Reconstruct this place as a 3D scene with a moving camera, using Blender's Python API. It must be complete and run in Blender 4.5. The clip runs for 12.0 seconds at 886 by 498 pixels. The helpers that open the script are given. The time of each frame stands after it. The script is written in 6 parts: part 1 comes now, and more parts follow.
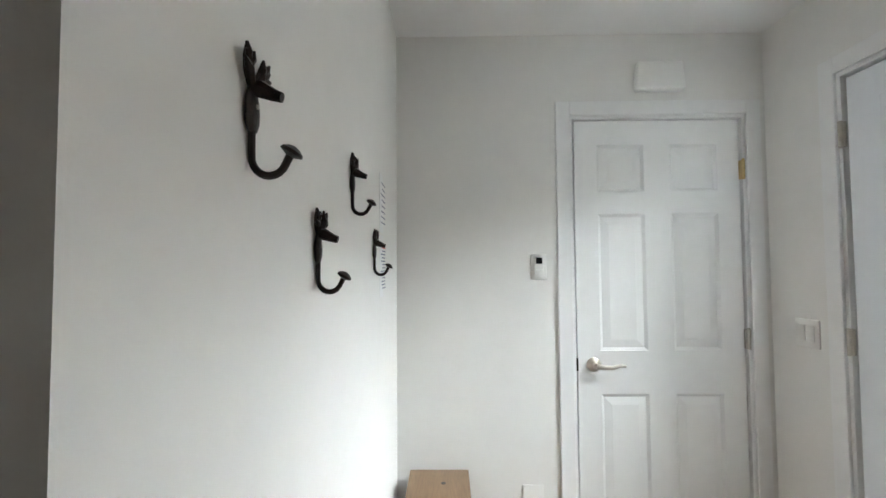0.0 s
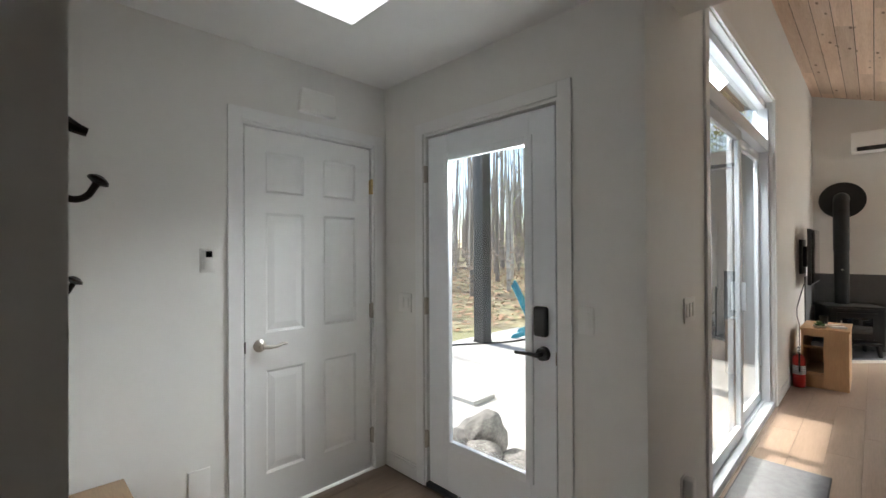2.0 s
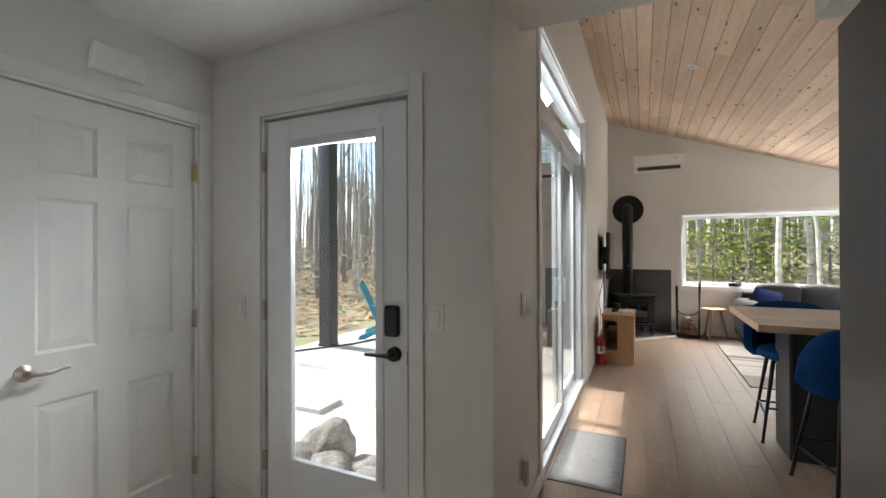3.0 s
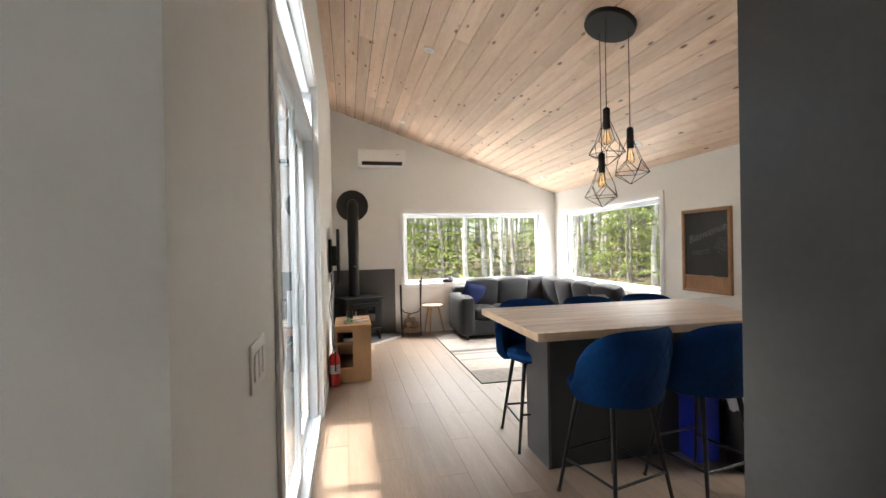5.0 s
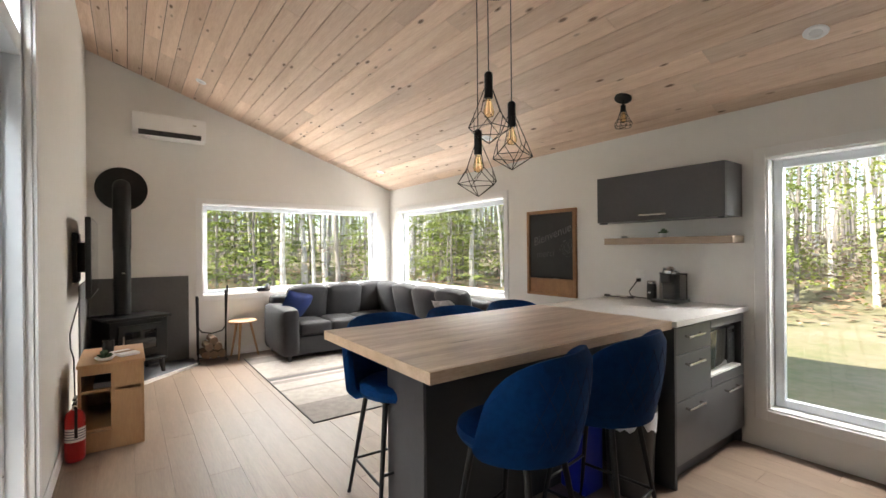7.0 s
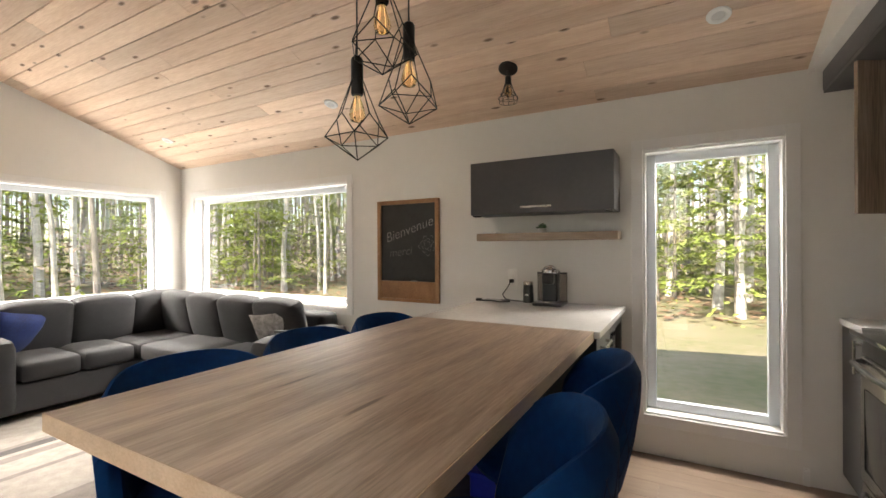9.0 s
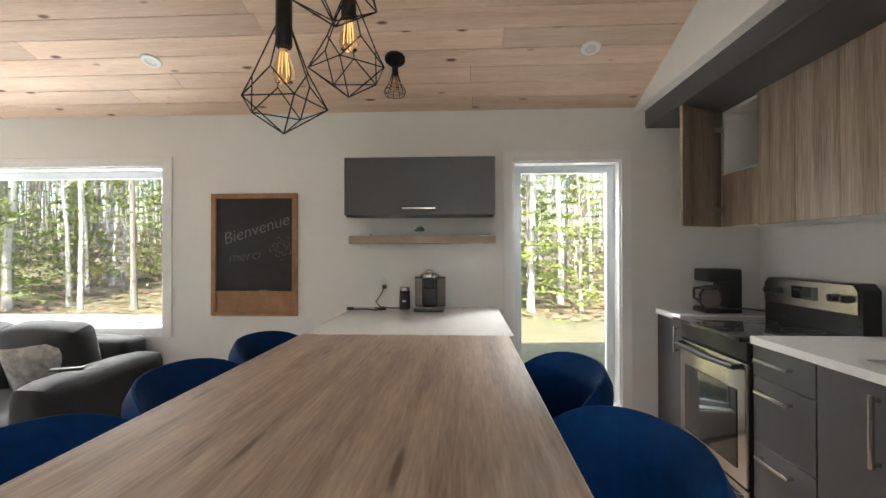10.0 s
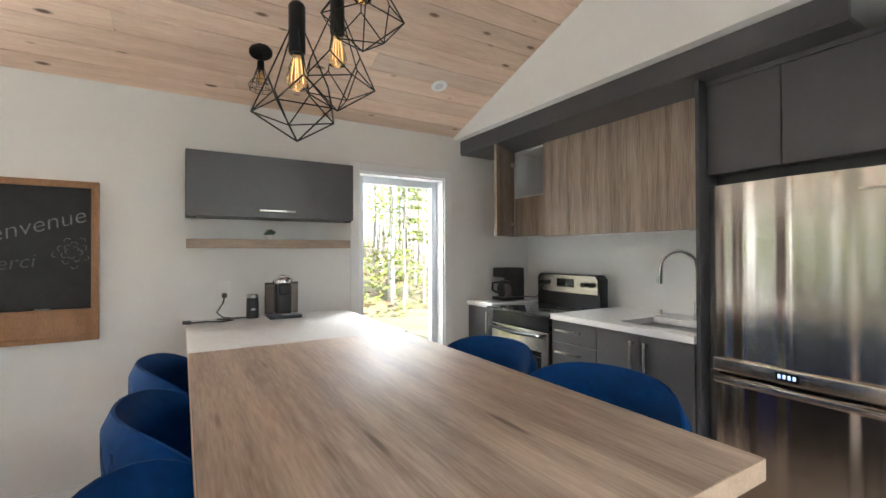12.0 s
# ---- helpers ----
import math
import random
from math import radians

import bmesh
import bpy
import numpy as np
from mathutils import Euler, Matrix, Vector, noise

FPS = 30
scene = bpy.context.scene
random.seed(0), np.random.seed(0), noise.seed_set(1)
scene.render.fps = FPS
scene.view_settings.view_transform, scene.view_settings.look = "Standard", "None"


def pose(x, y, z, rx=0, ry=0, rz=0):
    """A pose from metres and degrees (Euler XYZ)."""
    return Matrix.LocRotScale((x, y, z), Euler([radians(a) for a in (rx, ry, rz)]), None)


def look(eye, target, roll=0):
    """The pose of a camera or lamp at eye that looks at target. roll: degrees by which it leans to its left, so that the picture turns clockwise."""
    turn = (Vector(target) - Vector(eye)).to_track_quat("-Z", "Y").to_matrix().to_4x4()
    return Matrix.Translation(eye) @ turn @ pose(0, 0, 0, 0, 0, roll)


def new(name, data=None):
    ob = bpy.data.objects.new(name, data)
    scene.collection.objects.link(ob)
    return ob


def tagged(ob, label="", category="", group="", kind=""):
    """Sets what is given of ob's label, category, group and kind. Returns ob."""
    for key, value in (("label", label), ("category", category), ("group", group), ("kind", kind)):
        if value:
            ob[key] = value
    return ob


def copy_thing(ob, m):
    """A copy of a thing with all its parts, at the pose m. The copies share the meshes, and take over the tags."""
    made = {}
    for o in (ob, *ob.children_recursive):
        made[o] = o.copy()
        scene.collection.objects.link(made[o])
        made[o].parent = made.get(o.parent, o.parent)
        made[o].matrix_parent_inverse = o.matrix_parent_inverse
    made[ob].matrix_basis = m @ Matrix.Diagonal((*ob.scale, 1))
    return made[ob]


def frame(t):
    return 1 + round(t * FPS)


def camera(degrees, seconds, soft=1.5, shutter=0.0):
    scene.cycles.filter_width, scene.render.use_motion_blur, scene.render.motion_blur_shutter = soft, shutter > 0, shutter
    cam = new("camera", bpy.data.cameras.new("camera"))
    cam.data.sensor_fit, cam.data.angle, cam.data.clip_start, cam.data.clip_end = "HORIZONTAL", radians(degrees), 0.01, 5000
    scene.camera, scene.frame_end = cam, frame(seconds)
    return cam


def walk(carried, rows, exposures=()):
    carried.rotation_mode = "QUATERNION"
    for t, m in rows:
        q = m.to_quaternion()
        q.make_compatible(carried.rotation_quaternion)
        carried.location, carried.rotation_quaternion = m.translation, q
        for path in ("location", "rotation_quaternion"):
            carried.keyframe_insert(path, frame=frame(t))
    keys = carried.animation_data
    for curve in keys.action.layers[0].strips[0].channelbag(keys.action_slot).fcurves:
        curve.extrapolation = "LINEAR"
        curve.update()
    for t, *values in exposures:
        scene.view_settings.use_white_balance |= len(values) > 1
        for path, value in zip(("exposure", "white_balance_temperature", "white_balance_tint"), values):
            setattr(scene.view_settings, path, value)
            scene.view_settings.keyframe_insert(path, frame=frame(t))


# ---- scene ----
cam = camera(91.3, 12.0)
PATH = [
    (0, (2.517, 2.129, 1.35), (2.493, 4.127, 1.43), -0.4),
    (0.5, (2.474, 1.973, 1.354), (2.86, 3.936, 1.377), -0.3),
    (1, (2.418, 1.87, 1.372), (3.185, 3.717, 1.385), -0.3),
    (1.5, (2.341, 1.853, 1.381), (3.468, 3.505, 1.39), -0.3),
    (2, (2.261, 1.88, 1.383), (3.677, 3.292, 1.392), -0.3),
    (2.5, (2.224, 1.932, 1.373), (3.878, 3.056, 1.385), -0.2),
    (3, (2.336, 1.952, 1.369), (4.15, 2.793, 1.376), -0.2),
    (3.2, (2.412, 1.973, 1.366), (4.281, 2.686, 1.377), -0.0),
    (5, (3.378, 2.277, 1.379), (5.331, 1.848, 1.369), -1.1),
    (5.5, (3.657, 2.335, 1.382), (5.527, 1.627, 1.368), -0.9),
    (6, (3.866, 2.344, 1.368), (5.637, 1.413, 1.356), -0.9),
    (6.5, (4.068, 2.27, 1.354), (5.748, 1.185, 1.346), -0.7),
    (8.3, (4.683, 1.854, 1.304), (6.044, 0.389, 1.305), -0.5),
    (8.5, (4.791, 1.822, 1.306), (6.062, 0.278, 1.301), -0.5),
    (9, (5.056, 1.772, 1.306), (6.027, 0.024, 1.305), -0.3),
    (9.5, (5.34, 1.732, 1.301), (5.905, -0.187, 1.3), -0.2),
    (10, (5.607, 1.702, 1.306), (5.707, -0.295, 1.32), -0.1),
    (10.5, (5.893, 1.706, 1.313), (5.548, -0.265, 1.329), -0.1),
    (11, (6.096, 1.712, 1.333), (5.418, -0.168, 1.35), -0.2),
    (11.5, (6.259, 1.736, 1.329), (5.353, -0.047, 1.345), -0.2),
    (12, (6.377, 1.745, 1.33), (5.346, 0.032, 1.345), -0.2),
]
EXPOSURES = [(0, 1.95, 6300, 8), (1, 1.7, 6400, 9), (2, 1.25, 6500, 10), (3.2, 1.15, 6600, 10), (5, 1.65, 6600, 10), (6.5, 1.5, 6600, 10), (9.2, 1.4, 7200, 12),
             (10.5, 1.8, 6100, 7), (12, 2.0, 6150, 8)]
walk(cam, [(t, look(eye, target, roll)) for t, eye, target, roll in PATH], EXPOSURES)
# ---- world, sun and large lights ----
world = bpy.data.worlds.new("sky")
scene.world = world
world.use_nodes = True
wn = world.node_tree
sky = wn.nodes.new("ShaderNodeTexSky")
sky.sky_type, sky.sun_disc = "NISHITA", False
sky.sun_elevation, sky.sun_rotation = radians(40), radians(-4)
wn.nodes["Background"].inputs[1].default_value = 0.15
wn.links.new(sky.outputs[0], wn.nodes["Background"].inputs[0])

sun_data = bpy.data.lights.new("sun", "SUN")
sun_data.energy, sun_data.angle, sun_data.color = 4.3, radians(0.6), (1.0, 0.95, 0.87)
sun = new("sun", sun_data)
sun.matrix_world = look((5, 14, 20), (5 - 0.6, 14 - 7.66, 20 - 6.43))


def window_lamp(name, eye, target, width, height, watts, color=(1.0, 0.985, 0.955), spread=180):
    """An added area lamp outside an opening, standing in for daylight falling in."""
    data = bpy.data.lights.new(name, "AREA")
    data.shape, data.size, data.size_y, data.energy = "RECTANGLE", width, height, watts
    data.color, data.spread = color, radians(spread)
    ob = new(name, data)
    ob.matrix_world = look(eye, target)
    return ob


# ---- plan, in metres ----
XF, YS, YN = 10.345, -1.26, 2.505          # far wall, south wall, sliding-door wall
XK, XG, XH = 3.66, 4.46, 4.0               # kitchen wall, bulkhead above it, hall wall with the glazed door
YD, HC = 4.145, 2.44                       # hall end wall, hall ceiling
RISE = 0.34


def zc(y):
    return 2.275 + RISE * (y - YS)


window_lamp("skylight_far", (XF + 0.55, 0.14, 2.22), (XF - 1.2, 0.14, 1.3), 2.4, 0.4, 100)
window_lamp("skylight_sofa", (8.88, YS - 0.55, 2.22), (8.88, YS + 1.2, 1.3), 2.4, 0.4, 100)
window_lamp("skylight_tall", (4.92, YS - 0.55, 2.25), (4.92, YS + 1.3, 1.2), 0.8, 0.4, 45)
window_lamp("skylight_slider", (5.95, YN + 0.30, 2.95), (5.95, YN - 1.2, 1.2), 2.0, 0.25, 32, (0.92, 0.97, 1.0))
window_lamp("skylight_door", (XH + 0.30, 3.32, 2.12), (2.3, 2.85, 1.5), 0.55, 0.30, 30, (0.90, 0.96, 1.0), 130)
# Added lamps below the sills, in place of light bounced off sunlit ground.
window_lamp("ground_light_far", (XF + 0.42, 0.19, 0.42), (XF - 3.2, 0.19, 2.3), 2.2, 0.3, 14)
window_lamp("ground_light_sofa", (8.88, YS - 0.42, 0.42), (8.0, YS + 2.6, 2.4), 2.2, 0.3, 10)


# ---- materials ----
def mat(name, color, rough=0.5, metal=0.0, vary=0.06, scale=6.0, bump=0.0, bump_scale=120.0, stretch=(1, 1, 1), second=None,
        coat=0.0, island=0.0, obj_random=0.0, sheen=0.0):
    m = bpy.data.materials.new(name)
    m.use_nodes = True
    t = m.node_tree
    b = t.nodes["Principled BSDF"]
    b.inputs["Roughness"].default_value, b.inputs["Metallic"].default_value = rough, metal
    b.inputs["Coat Weight"].default_value = coat
    b.inputs["Sheen Weight"].default_value = sheen
    co = t.nodes.new("ShaderNodeTexCoord")
    mp = t.nodes.new("ShaderNodeMapping")
    mp.inputs["Scale"].default_value = stretch
    t.links.new(co.outputs["Object"], mp.inputs[0])
    vec = mp.outputs[0]
    if obj_random or island:
        src = t.nodes.new("ShaderNodeNewGeometry").outputs["Random Per Island"] if island else t.nodes.new("ShaderNodeObjectInfo").outputs["Random"]
        mul = t.nodes.new("ShaderNodeMath")
        mul.operation, mul.inputs[1].default_value = "MULTIPLY", 37.0
        t.links.new(src, mul.inputs[0])
        add = t.nodes.new("ShaderNodeVectorMath")
        t.links.new(vec, add.inputs[0])
        t.links.new(mul.outputs[0], add.inputs[1])
        vec = add.outputs[0]
    n1 = t.nodes.new("ShaderNodeTexNoise")
    n1.inputs["Scale"].default_value, n1.inputs["Detail"].default_value = scale, 6
    n2 = t.nodes.new("ShaderNodeTexNoise")
    n2.inputs["Scale"].default_value, n2.inputs["Detail"].default_value = scale * 9, 4
    for n in (n1, n2):
        t.links.new(vec, n.inputs["Vector"])
    mixf = t.nodes.new("ShaderNodeMath")
    mixf.operation, mixf.inputs[1].default_value = "MULTIPLY_ADD", 0.45
    t.links.new(n2.outputs[0], mixf.inputs[0])
    half = t.nodes.new("ShaderNodeMath")
    half.operation, half.inputs[1].default_value = "MULTIPLY", 0.55
    t.links.new(n1.outputs[0], half.inputs[0])
    t.links.new(half.outputs[0], mixf.inputs[2])
    ramp = t.nodes.new("ShaderNodeValToRGB")
    c = np.array(color)
    lo = np.array(second) if second is not None else c * (1 - 2 * vary)
    hi = c if second is not None else np.minimum(c * (1 + vary), 1)
    ramp.color_ramp.elements[0].position, ramp.color_ramp.elements[1].position = 0.34, 0.66
    ramp.color_ramp.elements[0].color, ramp.color_ramp.elements[1].color = (*lo, 1), (*hi, 1)
    t.links.new(mixf.outputs[0], ramp.inputs[0])
    out = ramp.outputs[0]
    amount = island or obj_random
    if amount:
        hsv = t.nodes.new("ShaderNodeHueSaturation")
        mr = t.nodes.new("ShaderNodeMapRange")
        mr.inputs["To Min"].default_value, mr.inputs["To Max"].default_value = 1 - amount, 1 + amount
        t.links.new(src, mr.inputs["Value"])
        t.links.new(mr.outputs[0], hsv.inputs["Value"])
        t.links.new(out, hsv.inputs["Color"])
        out = hsv.outputs[0]
    t.links.new(out, b.inputs["Base Color"])
    rr = t.nodes.new("ShaderNodeMapRange")
    rr.inputs["To Min"].default_value, rr.inputs["To Max"].default_value = max(rough - 0.07, 0.02), min(rough + 0.07, 1)
    t.links.new(n1.outputs[0], rr.inputs["Value"])
    t.links.new(rr.outputs[0], b.inputs["Roughness"])
    if bump:
        nb = t.nodes.new("ShaderNodeTexNoise")
        nb.inputs["Scale"].default_value, nb.inputs["Detail"].default_value = bump_scale, 3
        t.links.new(vec, nb.inputs["Vector"])
        bp = t.nodes.new("ShaderNodeBump")
        bp.inputs["Strength"].default_value, bp.inputs["Distance"].default_value = bump, 0.004
        t.links.new(nb.outputs[0], bp.inputs["Height"])
        t.links.new(bp.outputs[0], b.inputs["Normal"])
    m["shade"] = ramp.name
    return m


def add_knots(m, scale, size, color, stretch=(1, 1, 1)):
    """Dark knots over a wood material."""
    t = m.node_tree
    b = t.nodes["Principled BSDF"]
    src = b.inputs["Base Color"].links[0].from_socket
    vec = next(n for n in t.nodes if n.type == "TEX_NOISE").inputs["Vector"].links[0].from_socket
    mp = t.nodes.new("ShaderNodeMapping")
    mp.inputs["Scale"].default_value = stretch
    t.links.new(vec, mp.inputs[0])
    v = t.nodes.new("ShaderNodeTexVoronoi")
    v.inputs["Scale"].default_value = scale
    t.links.new(mp.outputs[0], v.inputs["Vector"])
    r = t.nodes.new("ShaderNodeValToRGB")
    r.color_ramp.elements[0].position, r.color_ramp.elements[1].position = size * 0.45, size
    r.color_ramp.elements[0].color, r.color_ramp.elements[1].color = (1, 1, 1, 1), (0, 0, 0, 1)
    t.links.new(v.outputs["Distance"], r.inputs[0])
    mx = t.nodes.new("ShaderNodeMix")
    mx.data_type = "RGBA"
    mx.inputs[7].default_value = (*color, 1)
    t.links.new(r.outputs[0], mx.inputs[0])
    t.links.new(src, mx.inputs[6])
    t.links.new(mx.outputs[2], b.inputs["Base Color"])
    return m


def glass(name, tint=(1, 1, 1), rough=0.0):
    m = bpy.data.materials.new(name)
    m.use_nodes = True
    b = m.node_tree.nodes["Principled BSDF"]
    b.inputs["Transmission Weight"].default_value, b.inputs["IOR"].default_value = 1.0, 1.45
    b.inputs["Roughness"].default_value, b.inputs["Base Color"].default_value = rough, (*tint, 1)
    return m


def glow(name, color, strength):
    m = bpy.data.materials.new(name)
    m.use_nodes = True
    b = m.node_tree.nodes["Principled BSDF"]
    b.inputs["Base Color"].default_value = (0.85, 0.85, 0.85, 1)
    b.inputs["Emission Color"].default_value, b.inputs["Emission Strength"].default_value = (*color, 1), strength
    return m


WALL = mat("wall_paint", (0.775, 0.765, 0.735), 0.62, vary=0.012, scale=1.4, bump=0.06, bump_scale=260)
CEIL_W = mat("ceiling_paint", (0.80, 0.80, 0.79), 0.8, vary=0.01, scale=1.0, bump=0.10, bump_scale=180)
TRIM = mat("trim_paint", (0.80, 0.80, 0.79), 0.38, vary=0.012, scale=3, bump=0.02)
DOORP = mat("door_paint", (0.80, 0.80, 0.785), 0.42, vary=0.01, scale=2, bump=0.03, bump_scale=300)
STEELD = mat("steel_door_paint", (0.80, 0.83, 0.86), 0.35, vary=0.01, scale=2, bump=0.02)
PVC = mat("white_vinyl", (0.72, 0.76, 0.80), 0.32, vary=0.01, scale=3)
PINE = add_knots(mat("whitewashed_pine", (0.77, 0.60, 0.475), 0.55, second=(0.585, 0.405, 0.29), scale=2.2, stretch=(0.5, 6, 6), bump=0.15, bump_scale=40, island=0.17),
                 3.0, 0.15, (0.16, 0.085, 0.045), (2.4, 0.5, 0.5))
PLANK = mat("oak_vinyl_plank", (0.262, 0.191, 0.143), 0.38, second=(0.182, 0.129, 0.095), scale=2.2, stretch=(0.55, 7, 7), bump=0.08, bump_scale=50, obj_random=0.10)
GROOVE = mat("dark_joint_and_gap_shade", (0.06, 0.04, 0.03), 0.8, vary=0.1)
JOINT = mat("floor_joint", (0.17, 0.122, 0.09), 0.7, vary=0.1)
TABLE = add_knots(mat("table_laminate_oak", (0.47, 0.35, 0.26), 0.43, second=(0.215, 0.147, 0.104), scale=1.9, stretch=(9, 0.6, 5), bump=0.05, bump_scale=60),
                  1.9, 0.115, (0.12, 0.075, 0.05), (0.62, 1.0, 1))
EDGE = mat("table_edge_oak", (0.62, 0.46, 0.33), 0.4, second=(0.46, 0.32, 0.21), scale=3, stretch=(5, 1, 8))
WOODF = mat("cabinet_wood_laminate", (0.44, 0.345, 0.26), 0.42, second=(0.16, 0.112, 0.08), scale=1.7, stretch=(8, 10, 0.45), bump=0.05, bump_scale=60, obj_random=0.06)
SHELFW = mat("shelf_oak_laminate", (0.44, 0.34, 0.25), 0.45, second=(0.29, 0.21, 0.15), scale=2, stretch=(0.7, 6, 7))
BIRCHV = mat("beech_veneer", (0.52, 0.31, 0.155), 0.42, second=(0.42, 0.235, 0.11), scale=2.0, stretch=(5, 5, 0.9))
BENCHW = mat("bench_pine", (0.27, 0.17, 0.095), 0.5, second=(0.18, 0.11, 0.06), scale=2.4, stretch=(7, 0.7, 5))
BOARDW = mat("board_pine_stain", (0.40, 0.215, 0.10), 0.5, second=(0.26, 0.13, 0.058), scale=3, stretch=(5, 5, 2))
LEGW = mat("light_wood_leg", (0.50, 0.31, 0.16), 0.5, second=(0.38, 0.22, 0.11), scale=3, stretch=(5, 5, 1))
CHAR = mat("charcoal_laminate", (0.076, 0.075, 0.078), 0.38, vary=0.06, scale=5, bump=0.03, bump_scale=300)
# Black panels; also colours in the shade of finger holes and fridge gap.
BLACKP = mat("black_panel_and_shade", (0.022, 0.022, 0.024), 0.45, vary=0.08, scale=5)
BLACKM = mat("black_metal", (0.02, 0.02, 0.021), 0.38, metal=0.6, vary=0.1, scale=20, bump=0.04)
IRON = mat("cast_iron_bronze", (0.035, 0.024, 0.019), 0.42, metal=0.75, second=(0.016, 0.011, 0.009), scale=60, bump=0.35, bump_scale=90)
BLACKPL = mat("black_plastic", (0.018, 0.018, 0.019), 0.3, vary=0.1, scale=12)
VELVET = mat("blue_velvet", (0.0008, 0.040, 0.150), 0.75, second=(0.0006, 0.021, 0.085), scale=4, bump=0.12, bump_scale=200, sheen=0.0)
VELVET.node_tree.nodes["Principled BSDF"].inputs["Specular IOR Level"].default_value = 0.12
STITCH = mat("blue_seam", (0.002, 0.009, 0.05), 0.85, vary=0.1)
SOFA = mat("charcoal_fabric", (0.030, 0.030, 0.034), 0.92, second=(0.020, 0.020, 0.023), scale=12, bump=0.35, bump_scale=420, sheen=0.05)
STEEL = mat("brushed_stainless", (0.56, 0.53, 0.49), 0.24, metal=1.0, vary=0.03, scale=3, stretch=(60, 60, 0.6), bump=0.015, bump_scale=30)
CHROME = mat("chrome", (0.75, 0.75, 0.76), 0.1, metal=1.0, vary=0.01)
NICKEL = mat("satin_nickel", (0.50, 0.46, 0.41), 0.30, metal=1.0, vary=0.03)
BRASS = mat("brass_hinge", (0.62, 0.47, 0.24), 0.35, metal=1.0, vary=0.04)
QUARTZ = mat("white_quartz", (0.80, 0.79, 0.775), 0.18, vary=0.02, scale=30)
BGLASS = mat("black_glass", (0.012, 0.012, 0.013), 0.06, vary=0.02, coat=0.5)
PANELG = mat("grey_hearth_panel", (0.105, 0.105, 0.105), 0.65, vary=0.06, scale=3, bump=0.05)
SLATE = mat("hearth_pad_slate", (0.12, 0.125, 0.135), 0.45, vary=0.12, scale=5, bump=0.1, bump_scale=30)
WHITEP = mat("white_plastic", (0.80, 0.79, 0.76), 0.35, vary=0.01)
RED = mat("red_enamel", (0.50, 0.02, 0.018), 0.3, vary=0.05)
PAPER = mat("paper", (0.80, 0.80, 0.80), 0.8, vary=0.01)
INK = mat("grey_ink", (0.25, 0.26, 0.32), 0.8, vary=0.05)
REDINK = mat("red_ink", (0.7, 0.12, 0.10), 0.8, vary=0.05)
SLATEB = mat("chalkboard_slate", (0.022, 0.023, 0.024), 0.75, second=(0.034, 0.035, 0.036), scale=3.2, bump=0.05)
CHALK = mat("chalk", (0.25, 0.25, 0.25), 0.95, vary=0.3, scale=60)
CHALKF = mat("faint_chalk", (0.15, 0.15, 0.15), 0.95, vary=0.3, scale=60)
RUGA = mat("rug_beige", (0.40, 0.365, 0.33), 0.95, vary=0.12, scale=14, bump=0.5, bump_scale=260)
RUGB = mat("rug_taupe", (0.24, 0.215, 0.20), 0.95, vary=0.14, scale=14, bump=0.5, bump_scale=260)
RUGC = mat("rug_charcoal", (0.10, 0.095, 0.095), 0.95, vary=0.14, scale=14, bump=0.5, bump_scale=260)
MATG = mat("door_mat_grey", (0.105, 0.108, 0.115), 0.95, vary=0.16, scale=20, bump=0.6, bump_scale=160)
KNIT = mat("grey_white_knit", (0.50, 0.48, 0.46), 0.95, second=(0.16, 0.155, 0.15), scale=26, bump=0.5, bump_scale=90)
PILLOWB = mat("blue_velvet_pillow", (0.006, 0.028, 0.16), 0.8, second=(0.004, 0.015, 0.09), scale=8, bump=0.1, sheen=0.08)
BLUEPL = mat("blue_plastic", (0.008, 0.025, 0.36), 0.4, vary=0.05)
BAG = mat("white_bin_bag", (0.78, 0.78, 0.80), 0.4, vary=0.08, scale=18, bump=0.4, bump_scale=40)
LEAF = mat("succulent_leaf", (0.07, 0.14, 0.06), 0.55, vary=0.25, scale=30)
LOGS = mat("firewood_bark", (0.30, 0.20, 0.13), 0.9, second=(0.10, 0.07, 0.05), scale=14, bump=0.6, bump_scale=60)
GLASS = glass("window_glass", (0.98, 1.0, 0.99))
BULBG = glass("amber_bulb_glass", (1.0, 0.80, 0.50))
FILA = glow("filament", (1.0, 0.55, 0.16), 0.5)
PANELLIT = glow("lit_diffuser", (0.97, 0.97, 1.0), 0.5)
LENS = mat("downlight_lens", (0.62, 0.62, 0.62), 0.3, vary=0.02)
LED = glow("blue_digits", (0.25, 0.45, 1.0), 0.35)
SINKM = mat("sink_steel", (0.34, 0.34, 0.34), 0.32, metal=1.0, vary=0.04)
CARAFE = glass("carafe_glass", (0.55, 0.50, 0.46))
CEMENT = mat("patio_concrete", (0.46, 0.45, 0.43), 0.85, vary=0.1, scale=1.5, bump=0.2, bump_scale=50)
SIDING = mat("dark_siding", (0.05, 0.052, 0.056), 0.6, vary=0.1, scale=4)
POSTM = mat("post_black_paint", (0.035, 0.036, 0.040), 0.5, vary=0.1, scale=6)
GRASS = mat("lawn", (0.20, 0.21, 0.09), 0.95, second=(0.36, 0.29, 0.19), scale=0.9, bump=0.8, bump_scale=30)
BIRCH = mat("birch_bark", (0.74, 0.71, 0.66), 0.8, second=(0.40, 0.37, 0.33), scale=2.6, stretch=(1, 1, 3.2), bump=0.4, bump_scale=24, obj_random=0.15)
